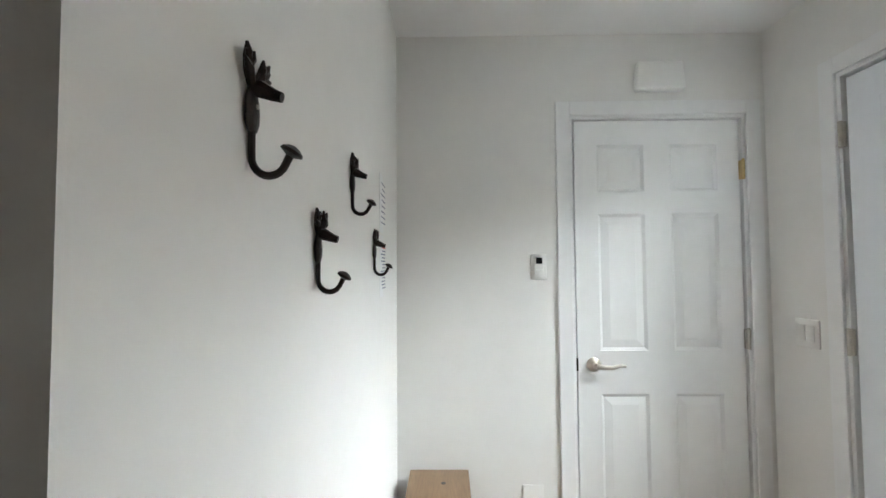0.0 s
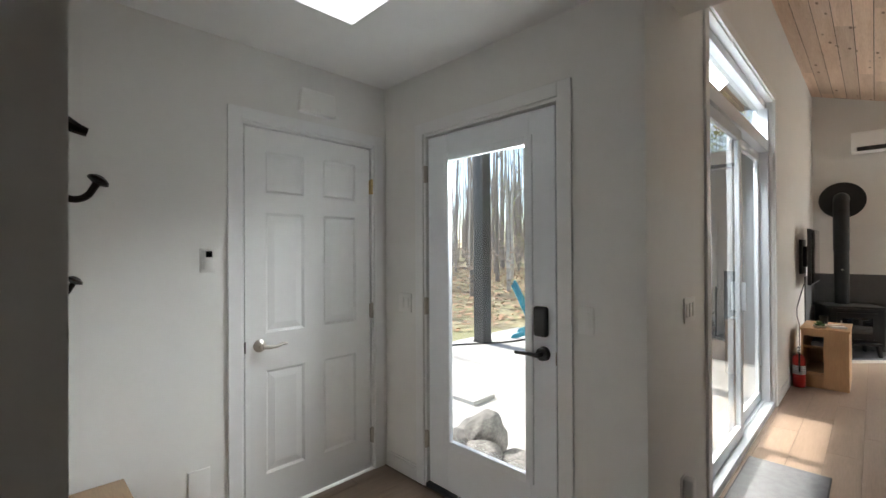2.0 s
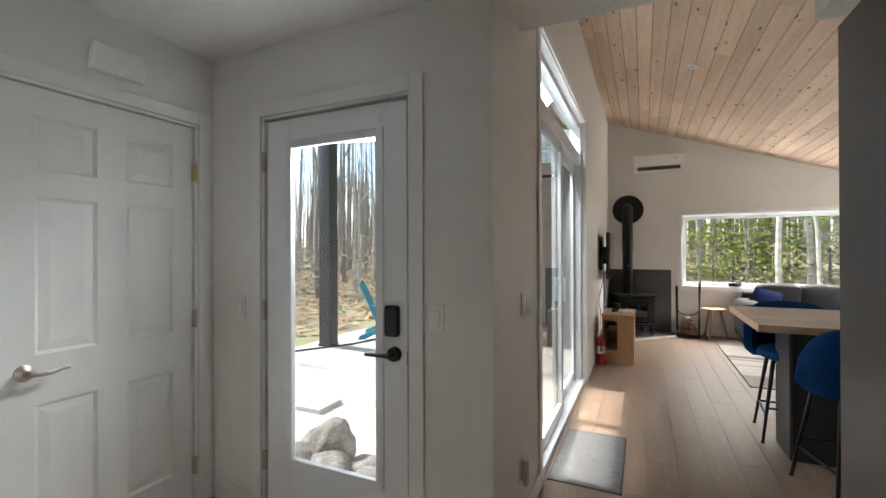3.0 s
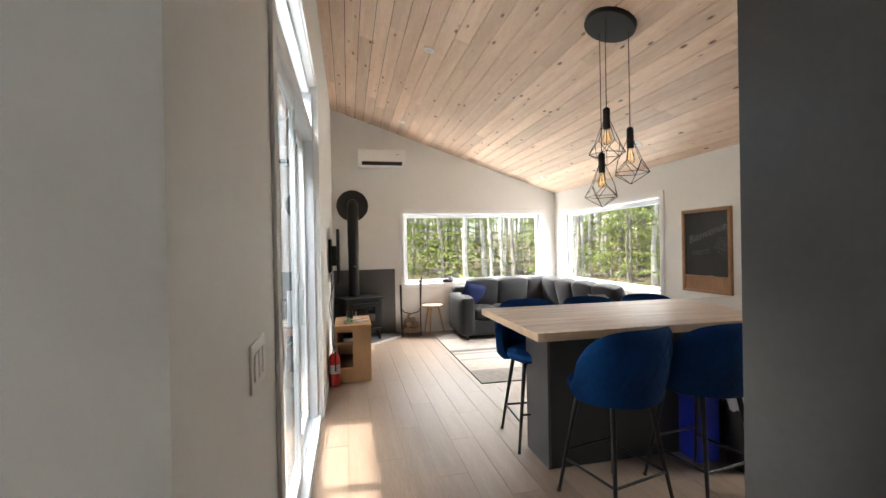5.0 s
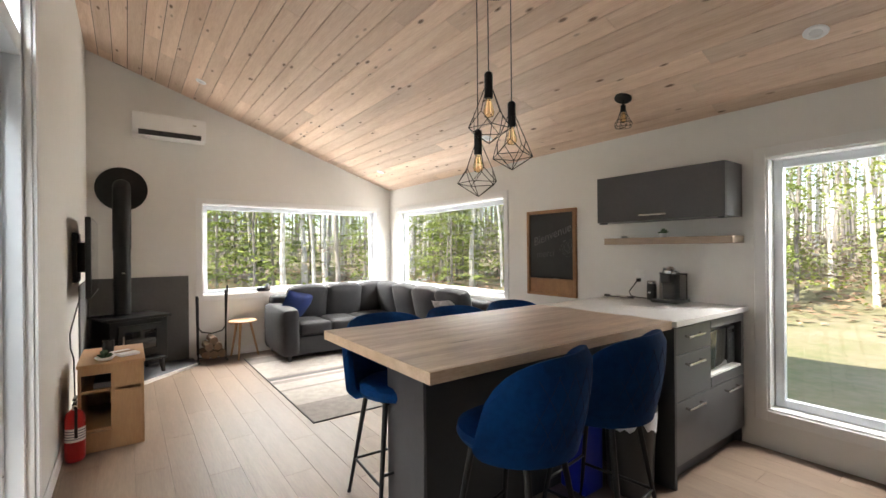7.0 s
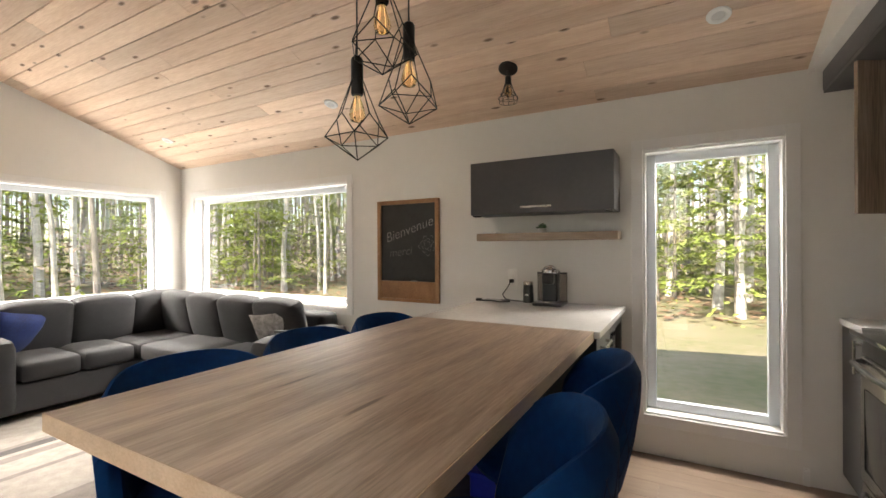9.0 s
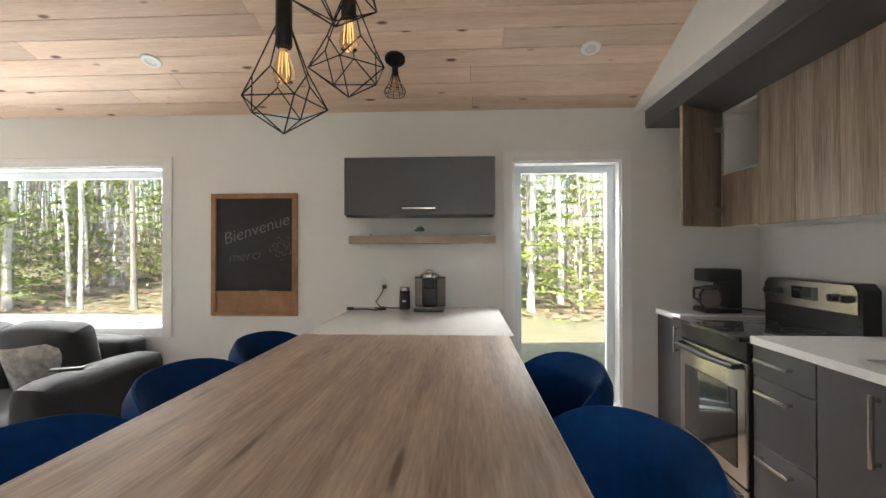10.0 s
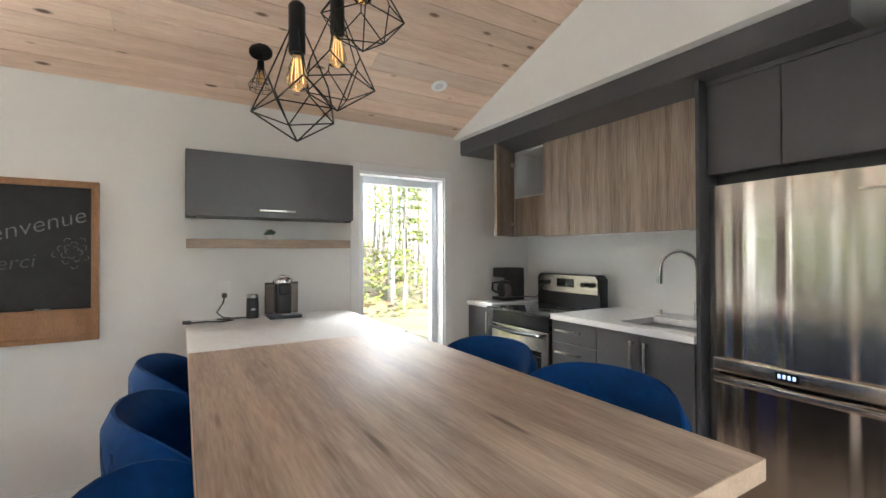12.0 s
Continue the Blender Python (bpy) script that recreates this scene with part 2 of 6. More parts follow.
GREYB = mat("grey_bark", (0.40, 0.355, 0.315), 0.9, second=(0.22, 0.19, 0.165), scale=3.5, stretch=(2, 2, 0.6), bump=0.5, bump_scale=24, obj_random=0.2)
NEEDLE = mat("spring_foliage", (0.34, 0.39, 0.085), 0.8, second=(0.20, 0.25, 0.05), scale=1.2, island=0.2)
SPRUCE = mat("spruce_needles", (0.36, 0.43, 0.085), 0.75, second=(0.20, 0.265, 0.05), scale=1.5, island=0.25)
BOULDER = mat("mottled_granite", (0.30, 0.285, 0.27), 0.9, second=(0.05, 0.047, 0.045), scale=7, bump=0.6, bump_scale=30, obj_random=0.15)
LITTER = mat("leaf_litter", (0.52, 0.32, 0.20), 0.95, second=(0.26, 0.155, 0.095), scale=2.2, bump=0.8, bump_scale=30, island=0.3)
TEAL = mat("teal_plastic", (0.02, 0.30, 0.42), 0.45, vary=0.05)
BRUSH = mat("dry_brush", (0.40, 0.32, 0.25), 0.95, second=(0.22, 0.165, 0.12), scale=2.2, island=0.25)
ACW = mat("appliance_white", (0.88, 0.88, 0.87), 0.3, vary=0.008)
FRIDGE = mat("fridge_stainless", (0.62, 0.58, 0.53), 0.17, metal=1.0, vary=0.03, scale=3, stretch=(60, 0.6, 60))
fb = FRIDGE.node_tree.nodes["Principled BSDF"]
tg = FRIDGE.node_tree.nodes.new("ShaderNodeTangent")
tg.direction_type, tg.axis = "RADIAL", "Z"
fb.inputs["Anisotropic"].default_value, fb.inputs["Anisotropic Rotation"].default_value = 0.75, 0.25
FRIDGE.node_tree.links.new(tg.outputs[0], fb.inputs["Tangent"])
RUBBER = mat("black_rubber", (0.015, 0.015, 0.016), 0.7, vary=0.05)


# ---- mesh helpers ----
def finish(name, bm, material, parent=None, label="", smooth=False):
    me = bpy.data.meshes.new(name)
    bmesh.ops.recalc_face_normals(bm, faces=bm.faces)
    bm.to_mesh(me)
    bm.free()
    me.materials.append(material)
    if smooth:
        for p in me.polygons:
            p.use_smooth = True
        me.set_sharp_from_angle(angle=radians(38))
    ob = new(name, me)
    if parent is not None:
        ob.parent = parent
    if label:
        ob["label"] = label
    return ob


def part(name, bm, material, parent, label="", smooth=True):
    return finish(name, bm, material, parent, label, smooth)


def thing(name, loc, turn=0, label="", category="", group=""):
    ob = new(name)
    ob.empty_display_size = 0.1
    ob.matrix_basis = pose(loc[0], loc[1], loc[2], 0, 0, turn)
    return tagged(ob, label, category, group)


def structure(name, bm, material, label, smooth=False, category="wall"):
    return tagged(finish(name, bm, material, None, "", smooth), label, category, "", "structure")


def box(x0, x1, y0, y1, z0, z1, bevel=0.0, seg=2, bm=None):
    b2 = bmesh.new()
    bmesh.ops.create_cube(b2, size=1)
    for v in b2.verts:
        v.co = Vector(((x0 + x1) / 2 + v.co.x * (x1 - x0), (y0 + y1) / 2 + v.co.y * (y1 - y0), (z0 + z1) / 2 + v.co.z * (z1 - z0)))
    if bevel:
        bmesh.ops.bevel(b2, geom=b2.edges[:], offset=bevel, segments=seg, affect="EDGES", profile=0.6)
    return join(bm, b2)


def join(bm, b2):
    if bm is None:
        return b2
    me = bpy.data.meshes.new("tmp")
    b2.to_mesh(me)
    b2.free()
    bm.from_mesh(me)
    bpy.data.meshes.remove(me)
    return bm


def rod(p, q, r0, r1=None, n=10, bm=None, caps=True):
    r1 = r0 if r1 is None else r1
    b2 = bmesh.new()
    p, q = Vector(p), Vector(q)
    d = q - p
    bmesh.ops.create_cone(b2, cap_ends=caps, segments=n, radius1=r0, radius2=r1, depth=d.length)
    m = Matrix.Translation((p + q) / 2) @ d.to_track_quat("Z", "Y").to_matrix().to_4x4()
    bmesh.ops.transform(b2, matrix=m, verts=b2.verts[:])
    return join(bm, b2)


def tube(points, r, n=8, bm=None):
    """A round tube along points; r a number or one radius a point."""
    b2 = bmesh.new()
    pts = [Vector(p) for p in points]
    rs = r if isinstance(r, (list, tuple)) else [r] * len(pts)
    rings, up = [], None
    for i, p in enumerate(pts):
        d = (pts[min(i + 1, len(pts) - 1)] - pts[max(i - 1, 0)]).normalized()
        if up is None:
            up = d.orthogonal().normalized()
        up = (up - d * up.dot(d)).normalized()
        side = d.cross(up)
        rings.append([b2.verts.new(p + (up * math.cos(a) + side * math.sin(a)) * rs[i]) for a in (2 * math.pi * k / n for k in range(n))])
    for a, b in zip(rings, rings[1:]):
        for k in range(n):
            b2.faces.new((a[k], a[(k + 1) % n], b[(k + 1) % n], b[k]))
    b2.faces.new(rings[0][::-1])
    b2.faces.new(rings[-1])
    return join(bm, b2)


def lathe(profile, n=24, bm=None, centre=(0, 0, 0), closed=True):
    b2 = bmesh.new()
    rings = [[b2.verts.new((centre[0] + r * math.cos(2 * math.pi * k / n), centre[1] + r * math.sin(2 * math.pi * k / n), centre[2] + z)) for k in range(n)] for r, z in profile]
    for a, b in zip(rings, rings[1:]):
        for k in range(n):
            b2.faces.new((a[k], a[(k + 1) % n], b[(k + 1) % n], b[k]))
    if closed:
        b2.faces.new(rings[0][::-1])
        b2.faces.new(rings[-1])
    return join(bm, b2)


def prism(poly, z0, z1, bm=None):
    """An upright block over a ground outline."""
    b2 = bmesh.new()
    lo = [b2.verts.new((x, y, z0)) for x, y in poly]
    hi = [b2.verts.new((x, y, z1)) for x, y in poly]
    n = len(poly)
    b2.faces.new(lo[::-1])
    b2.faces.new(hi)
    for i in range(n):
        b2.faces.new((lo[i], lo[(i + 1) % n], hi[(i + 1) % n], hi[i]))
    return join(bm, b2)


def extrude(poly, axis, a0, a1, bm=None):
    """A block from an outline in the two other axes, drawn out along axis ('x': outline in y,z; 'y': in x,z)."""
    b2 = bmesh.new()
    at = (lambda u, v, a: (a, u, v)) if axis == "x" else (lambda u, v, a: (u, a, v))
    lo = [b2.verts.new(at(u, v, a0)) for u, v in poly]
    hi = [b2.verts.new(at(u, v, a1)) for u, v in poly]
    n = len(poly)
    b2.faces.new(lo[::-1])
    b2.faces.new(hi)
    for i in range(n):
        b2.faces.new((lo[i], lo[(i + 1) % n], hi[(i + 1) % n], hi[i]))
    return join(bm, b2)


def cushion(x0, x1, y0, y1, z0, z1, r, puff=0.02):
    """A soft block: rounded edges and slightly swollen faces."""
    b2 = box(x0, x1, y0, y1, z0, z1)
    bmesh.ops.subdivide_edges(b2, edges=b2.edges[:], cuts=7, use_grid_fill=True)
    c, h = Vector(((x0 + x1) / 2, (y0 + y1) / 2, (z0 + z1) / 2)), Vector(((x1 - x0) / 2, (y1 - y0) / 2, (z1 - z0) / 2))
    for v in b2.verts:
        u = v.co - c
        q = Vector([max(-h[i] + r, min(h[i] - r, u[i])) for i in range(3)])
        e = u - q
        if e.length > 1e-6:
            u = q + e.normalized() * min(r, max(abs(k) for k in e))
        f = [1 - (u[i] / h[i]) ** 2 for i in range(3)]
        for i in range(3):
            o = [k for k in range(3) if k != i]
            u[i] += math.copysign(puff, u[i]) * max(f[o[0]], 0) * max(f[o[1]], 0) if abs(u[i]) > 0.5 * h[i] else 0
        v.co = c + u + noise.noise_vector(v.co * 7) * 0.004
    return b2


# ---- the shell ----
def wall_x(name, x0, x1, y0, y1, z1, holes, label):
    """A wall that runs along x, between y0 and y1, with its top at z1 (a number or a function of y), cut by holes (xa, xb, za, zb)."""
    bm = None
    edge = sorted({x0, x1, *[v for h in holes for v in h[:2]]})
    for a, b in zip(edge, edge[1:]):
        cuts = sorted([h for h in holes if h[0] < (a + b) / 2 < h[1]], key=lambda h: h[2])
        z = 0.0 - 0.02
        for h in cuts:
            if h[2] > z:
                bm = box(a, b, y0, y1, z, h[2], bm=bm)
            z = h[3]
        bm = box(a, b, y0, y1, z, z1, bm=bm)
    return structure(name, bm, WALL, label)


def wall_y(name, y0, y1, x0, x1, tops, holes, label):
    """A wall that runs along y; tops gives its height at y0 and y1."""
    bm = None
    edge = sorted({y0, y1, *[v for h in holes for v in h[:2]]})
    top = lambda y: tops[0] + (tops[1] - tops[0]) * (y - y0) / (y1 - y0)
    for a, b in zip(edge, edge[1:]):
        cuts = sorted([h for h in holes if h[0] < (a + b) / 2 < h[1]], key=lambda h: h[2])
        z = -0.02
        for h in cuts:
            if h[2] > z:
                bm = box(x0, x1, a, b, z, h[2], bm=bm)
            z = h[3]
        bm = extrude([(a, z), (b, z), (b, top(b)), (a, top(a))], "x", x0, x1, bm=bm)
    return structure(name, bm, WALL, label)


W1 = (-1.02, 1.40, 0.775, 1.935)      # far window: y and z
W2 = (7.73, 10.08, 0.77, 1.92)       # window over the sofa: x and z
W3 = (4.555, 5.285, 0.25, 1.925)    # tall window: x and z
SL = (4.87, 7.02, 0.0, 2.70)         # sliding door with its transom
ED = (2.875, 3.775, 0.0, 2.075)      # glazed entrance door: y and z
ID = (3.085, 3.91, 0.0, 2.055)       # panelled door: x and z

wall_x("wall_south", XK - 0.12, XF + 0.15, YS - 0.17, YS, zc(YS) + 0.02, [W2, W3], "white painted wall with two windows")
wall_y("wall_far", YS, YN, XF, XF + 0.17, (zc(YS), zc(YN)), [W1], "cream white gable wall behind the stove and sofa")
wall_x("wall_north", XH, XF + 0.17, YN, YN + 0.15, zc(YN) + 0.02, [SL], "white wall with the sliding door")
wall_y("wall_entrance", YN + 0.15, YD, XH, XH + 0.15, (HC, HC), [ED], "white hall wall with the glazed door")
wall_x("wall_hall_end", 2.1, XH + 0.15, YD, YD + 0.12, HC, [ID], "white hall wall with the panelled door")
structure("wall_hooks", prism([(2.297, 2.368), (2.277, YD), (2.13, YD), (2.13, 2.368)], -0.02, HC), WALL, "white wall with coat hooks")
structure("wall_corridor_side", box(-1.2, 2.13, 2.368, 2.488, -0.02, HC), WALL, "plain white corridor wall")
structure("wall_corridor_end", box(-1.32, -1.2, 0.2, 2.48, -0.02, HC), WALL, "plain white corridor wall")
structure("wall_corridor_south", box(-1.2, XK - 0.12, 0.2, 0.32, -0.02, HC), WALL, "plain white corridor wall")
structure("wall_kitchen", box(XK - 0.12, XK, YS, 1.343, -0.02, 2.26), WALL, "white wall behind the kitchen units")
structure("bulkhead_kitchen", extrude([(YS, 2.25), (1.347, 2.25), (1.347, HC + 0.02), (YN, HC + 0.02), (YN, zc(YN)), (YS, zc(YS))], "x", XK - 0.12, XG), WALL,
          "white gable bulkhead above the kitchen", category="wall")
structure("ceiling_hall", box(-1.3, XH + 0.02, 0.2, YD + 0.1, HC, HC + 0.1), CEIL_W, "white textured hall ceiling", category="ceiling")

# pine board ceiling: boards along x, laid on the slope
SLOPE = math.hypot(1, RISE)
bm = bmesh.new()
rng = random.Random(4)
width = 0.138
count = int((YN - YS) / (width / SLOPE)) + 1
for i in range(count):
    ya = YS + i * width / SLOPE
    yb = min(ya + (width - 0.006) / SLOPE, YN)
    x = XG - rng.uniform(0.2, 2.4)
    while x < XF:
        ln = rng.choice((1.8, 2.4, 3.0, 3.66)) * rng.uniform(0.9, 1.05)
        a, b = max(x, XG), min(x + ln - 0.002, XF)
        if b > a + 0.02:
            vs = []
            for yy, xx in ((ya, a), (yb, a), (yb, b), (ya, b)):
                vs.append(bm.verts.new((xx, yy, zc(yy))))
            for yy, xx in ((ya, a), (yb, a), (yb, b), (ya, b)):
                vs.append(bm.verts.new((xx, yy, zc(yy) + 0.02)))
            for f in ((0, 1, 2, 3), (0, 4, 5, 1), (1, 5, 6, 2), (2, 6, 7, 3), (3, 7, 4, 0)):
                bm.faces.new([vs[k] for k in f])
        x += ln
structure("ceiling", bm, PINE, "sloping whitewashed pine board ceiling with knots", category="ceiling")
structure("ceiling_backing", extrude([(YS - 0.17, zc(YS - 0.17) + 0.012), (YN + 0.15, zc(YN + 0.15) + 0.012), (YN + 0.15, zc(YN) + 0.2), (YS - 0.17, zc(YS) + 0.2)], "x", XK - 0.12, XF + 0.17),
          GROOVE, "dark joints between the ceiling boards", category="ceiling")
structure("roof", extrude([(YS - 0.9, zc(YS - 0.9) + 0.26), (2.9, zc(2.9) + 0.26), (2.9, zc(2.9) + 0.46), (YS - 0.9, zc(YS - 0.9) + 0.46)], "x", XK - 0.6, XF + 0.8), SIDING,
          "dark metal roof with a deep overhang", category="roof")

structure("porch_roof", box(XK - 0.6, XF + 0.8, YN + 0.16, 6.6, 3.75, 3.95), SIDING, "dark flat porch roof carried on posts", category="roof")

structure("subfloor", box(XH + 0.14, XF + 0.1, YS - 0.1, YN + 0.14, -0.1, -0.006, 0, 1, box(-1.3, XH + 0.14, YS - 0.1, YD + 0.1, -0.1, -0.006)), GROOVE, "dark joints between the floor planks", category="floor")


def reveal(name, axis, a0, a1, z0, z1, face, depth, out):
    """Painted reveal boards and flat casing of an opening in a wall face; out is +1 or -1 towards the outside."""
    t, cw, proud = 0.018, 0.062, 0.014

    def blk(u0, u1, v0, v1, d0, d1, bm):
        d0, d1 = sorted((face + out * d0, face + out * d1))
        return box(u0, u1, d0, d1, v0, v1, 0.002, 1, bm) if axis == "x" else box(d0, d1, u0, u1, v0, v1, 0.002, 1, bm)
    bm = blk(a0, a0 + t, z0 + t, z1 - t, 0.001, depth, None)
    bm = blk(a1 - t, a1, z0 + t, z1 - t, 0.001, depth, bm)
    bm = blk(a0, a1, z1 - t, z1, 0.001, depth, bm)
    if z0 > 0.05:
        bm = blk(a0, a1, z0, z0 + t, 0.001, depth, bm)
    k = 0.004
    bm = blk(a0 - cw, a0 + k, max(z0 - cw, 0.002), z1 + cw, -proud, -0.0005, bm)
    bm = blk(a1 - k, a1 + cw, max(z0 - cw, 0.002), z1 + cw, -proud, -0.0005, bm)
    bm = blk(a0 + k, a1 - k, z1 - k, z1 + cw, -proud, -0.0005, bm)
    if z0 > 0.05:
        bm = blk(a0 + k, a1 - k, z0 - cw, z0 + k, -proud, -0.0005, bm)
    return bm


def window(name, axis, a0, a1, z0, z1, face, out, label):
    w = tagged(finish(name, reveal(name, axis, a0, a1, z0, z1, face, 0.145, out), TRIM), label, "window", "", "structure")
    t, f0, f1, fw = 0.02, 0.085, 0.14, 0.052

    def blk(u0, u1, v0, v1, d0, d1, bm=None, bev=0.005):
        d0, d1 = sorted((face + out * d0, face + out * d1))
        return box(u0, u1, d0, d1, v0, v1, bev, 2, bm) if axis == "x" else box(d0, d1, u0, u1, v0, v1, bev, 2, bm)
    a0, a1, z0, z1 = a0 + t, a1 - t, z0 + t, z1 - t
    bm = blk(a0, a0 + fw, z0, z1, f0, f1)
    bm = blk(a1 - fw, a1, z0, z1, f0, f1, bm)
    bm = blk(a0 + fw, a1 - fw, z1 - fw, z1, f0, f1, bm)
    bm = blk(a0 + fw, a1 - fw, z0, z0 + fw, f0, f1, bm)
    part("window_frame", bm, PVC, w, "white vinyl window frame")
    pane = part("pane", blk(a0 + fw - 0.004, a1 - fw + 0.004, z0 + fw - 0.004, z1 - fw + 0.004, 0.108, 0.112, None, 0), GLASS, w, "clear window glass", smooth=False)
    pane.visible_shadow = False
    return w


window("window_far", "y", *W1[:2], W1[2], W1[3], XF, 1, "wide white-framed picture window looking at birch woods")
window("window_sofa", "x", *W2[:2], W2[2], W2[3], YS, -1, "wide white-framed picture window behind the sofa")
window("window_tall", "x", *W3[:2], W3[2], W3[3], YS, -1, "tall white-framed window down to the floor")

# sliding door with transom
slider = tagged(finish("sliding_door", reveal("sliding_door", "x", *SL, YN, 0.145, 1), TRIM), "white vinyl sliding patio door with a transom", "sliding door", "", "structure")
xa, xb = SL[0] + 0.02, SL[1] - 0.02
bm = box(xa, xb, YN + 0.004, YN + 0.144, 0.001, 0.045, 0.006)
bm = box(xa, xb, YN + 0.03, YN + 0.14, 2.235, 2.335, 0.006, 2, bm)
bm = box(xa, xb, YN + 0.05, YN + 0.14, 2.62, 2.679, 0.005, 2, bm)
bm = box(xa, xa + 0.05, YN + 0.03, YN + 0.14, 0.045, 2.62, 0.005, 2, bm)
bm = box(xb - 0.05, xb, YN + 0.03, YN + 0.14, 0.045, 2.62, 0.005, 2, bm)
bm = box(xa, xb, YN + 0.066, YN + 0.07, 0.045, 0.06, 0.001, 1, bm)
part("door_frame", bm, PVC, slider, "white vinyl track frame")
mid = (xa + xb) / 2
for nm, u0, u1, d in (("sliding_panel", xa + 0.05, mid + 0.04, 0.05), ("fixed_panel", mid - 0.04, xb - 0.05, 0.095)):
    bm = box(u0, u0 + 0.075, YN + d, YN + d + 0.035, 0.05, 2.235, 0.004)
    bm = box(u1 - 0.075, u1, YN + d, YN + d + 0.035, 0.05, 2.235, 0.004, 2, bm)
    bm = box(u0 + 0.075, u1 - 0.075, YN + d, YN + d + 0.035, 0.05, 0.135, 0.004, 2, bm)
    bm = box(u0 + 0.075, u1 - 0.075, YN + d, YN + d + 0.035, 2.16, 2.235, 0.004, 2, bm)
    leaf = part(nm, bm, PVC, slider, "white vinyl door panel")
    p = part("pane", box(u0 + 0.07, u1 - 0.07, YN + d + 0.015, YN + d + 0.019, 0.13, 2.165), GLASS, leaf, "clear glass", smooth=False)
    p.visible_shadow = False
    for zz in (0.35, 2.05):
        part("screw_cap", rod((u1 - 0.03, YN + d - 0.002, zz), (u1 - 0.03, YN + d + 0.002, zz), 0.005), BLACKPL, leaf)
p = part("transom_pane", box(xa + 0.04, xb - 0.04, YN + 0.10, YN + 0.104, 2.33, 2.625), GLASS, slider, "clear glass", smooth=False)
p.visible_shadow = False
part("door_handle", box(mid - 0.02, mid + 0.0, YN + 0.02, YN + 0.05, 0.95, 1.15, 0.006), PVC, slider, "white pull handle")

# baseboards
def baseboard(name, x0, x1, y0, y1):
    bm = box(x0, x1, y0, y1, 0.0, 0.085, 0.003, 1)
    along = (x1 - x0) > (y1 - y0)
    g = 0.003
    bm = box(x0, x1, y0 + g, y1 - g, 0.085, 0.10, 0.003, 1, bm) if along else box(x0 + g, x1 - g, y0, y1, 0.085, 0.10, 0.003, 1, bm)
    return structure(name, bm, TRIM, "white moulded baseboard", category="baseboard")


baseboard("baseboard", 7.0 - 0.6, XF, YS, YS + 0.013)
baseboard("baseboard", XG, W3[0] - 0.065, YS, YS + 0.013)
baseboard("baseboard", XF - 0.013, XF, YS + 0.013, 1.54)
baseboard("baseboard", SL[1] + 0.065, 9.24, YN - 0.013, YN)
baseboard("baseboard", XH, SL[0] - 0.065, YN - 0.013, YN)
baseboard("baseboard", XH - 0.013, XH, YN, ED[0] - 0.065)
baseboard("baseboard", XH - 0.013, XH, ED[1] + 0.065, YD - 0.013)
baseboard("baseboard", 2.3, ID[0] - 0.065, YD - 0.013, YD)


# entrance door, glazed
door = tagged(finish("entrance_door", reveal("entrance_door", "y", *ED, XH, 0.13, 1), TRIM), "pale grey steel entrance door with full glass, closed", "door", "", "structure")
y0, y1, z0, z1 = 2.905, 3.745, 0.03, 2.045
gy0, gy1, gz0, gz1 = 3.045, 3.595, 0.295, 1.913
bm = box(XH + 0.012, XH + 0.056, y0, gy0, z0, z1, 0.002, 1)
bm = box(XH + 0.012, XH + 0.056, gy1, y1, z0, z1, 0.002, 1, bm)
bm = box(XH + 0.012, XH + 0.056, gy0, gy1, z0, gz0, 0.0, 1, bm)
bm = box(XH + 0.012, XH + 0.056, gy0, gy1, gz1, z1, 0.0, 1, bm)
leaf = part("door_leaf", bm, STEELD, door, "pale grey steel door leaf", smooth=False)
bm = None
for a, b, c, d in ((gy0 - 0.02, gy0 + 0.022, gz0 - 0.02, gz1 + 0.02), (gy1 - 0.022, gy1 + 0.02, gz0 - 0.02, gz1 + 0.02)):
    bm = box(XH + 0.002, XH + 0.03, a, b, c, d, 0.005, 2, bm)
for c, d in ((gz0 - 0.02, gz0 + 0.022), (gz1 - 0.022, gz1 + 0.02)):
    bm = box(XH + 0.002, XH + 0.03, gy0 + 0.022, gy1 - 0.022, c, d, 0.005, 2, bm)
part("glass_stop", bm, STEELD, leaf)
pane = part("pane", box(XH + 0.032, XH + 0.036, gy0 + 0.01, gy1 - 0.01, gz0 + 0.01, gz1 - 0.01), GLASS, leaf, "clear glass", smooth=False)
pane.visible_shadow = False
for zz in (1.835, 1.06, 0.278):
    bm = rod((XH - 0.004, 3.758, zz - 0.05), (XH - 0.004, 3.758, zz + 0.05), 0.0085)
    bm = box(XH - 0.001, XH + 0.012, 3.748, 3.768, zz - 0.048, zz + 0.048, 0.001, 1, bm)
    part("hinge", bm, NICKEL, door, "dull steel hinge")
bm = box(XH - 0.022, XH + 0.012, 2.938, 3.008, 0.985, 1.125, 0.016, 4)
part("keypad_lock", bm, BLACKPL, leaf, "black keypad lock")
bm = rod((XH + 0.012, 2.968, 0.905), (XH - 0.012, 2.968, 0.905), 0.034, 0.03, 20)
bm = rod((XH - 0.01, 2.968, 0.905), (XH - 0.045, 2.968, 0.905), 0.011, 0.011, 12, bm)
bm = tube([(XH - 0.045, 2.962, 0.905), (XH - 0.047, 3.01, 0.906), (XH - 0.045, 3.09, 0.903)], [0.011, 0.009, 0.008], 8, bm)
part("lever_handle", bm, BLACKPL, leaf, "black lever handle")
part("latch_plate", box(XH + 0.008, XH + 0.0135, 2.903, 2.9056, 0.86, 0.92), NICKEL, leaf)
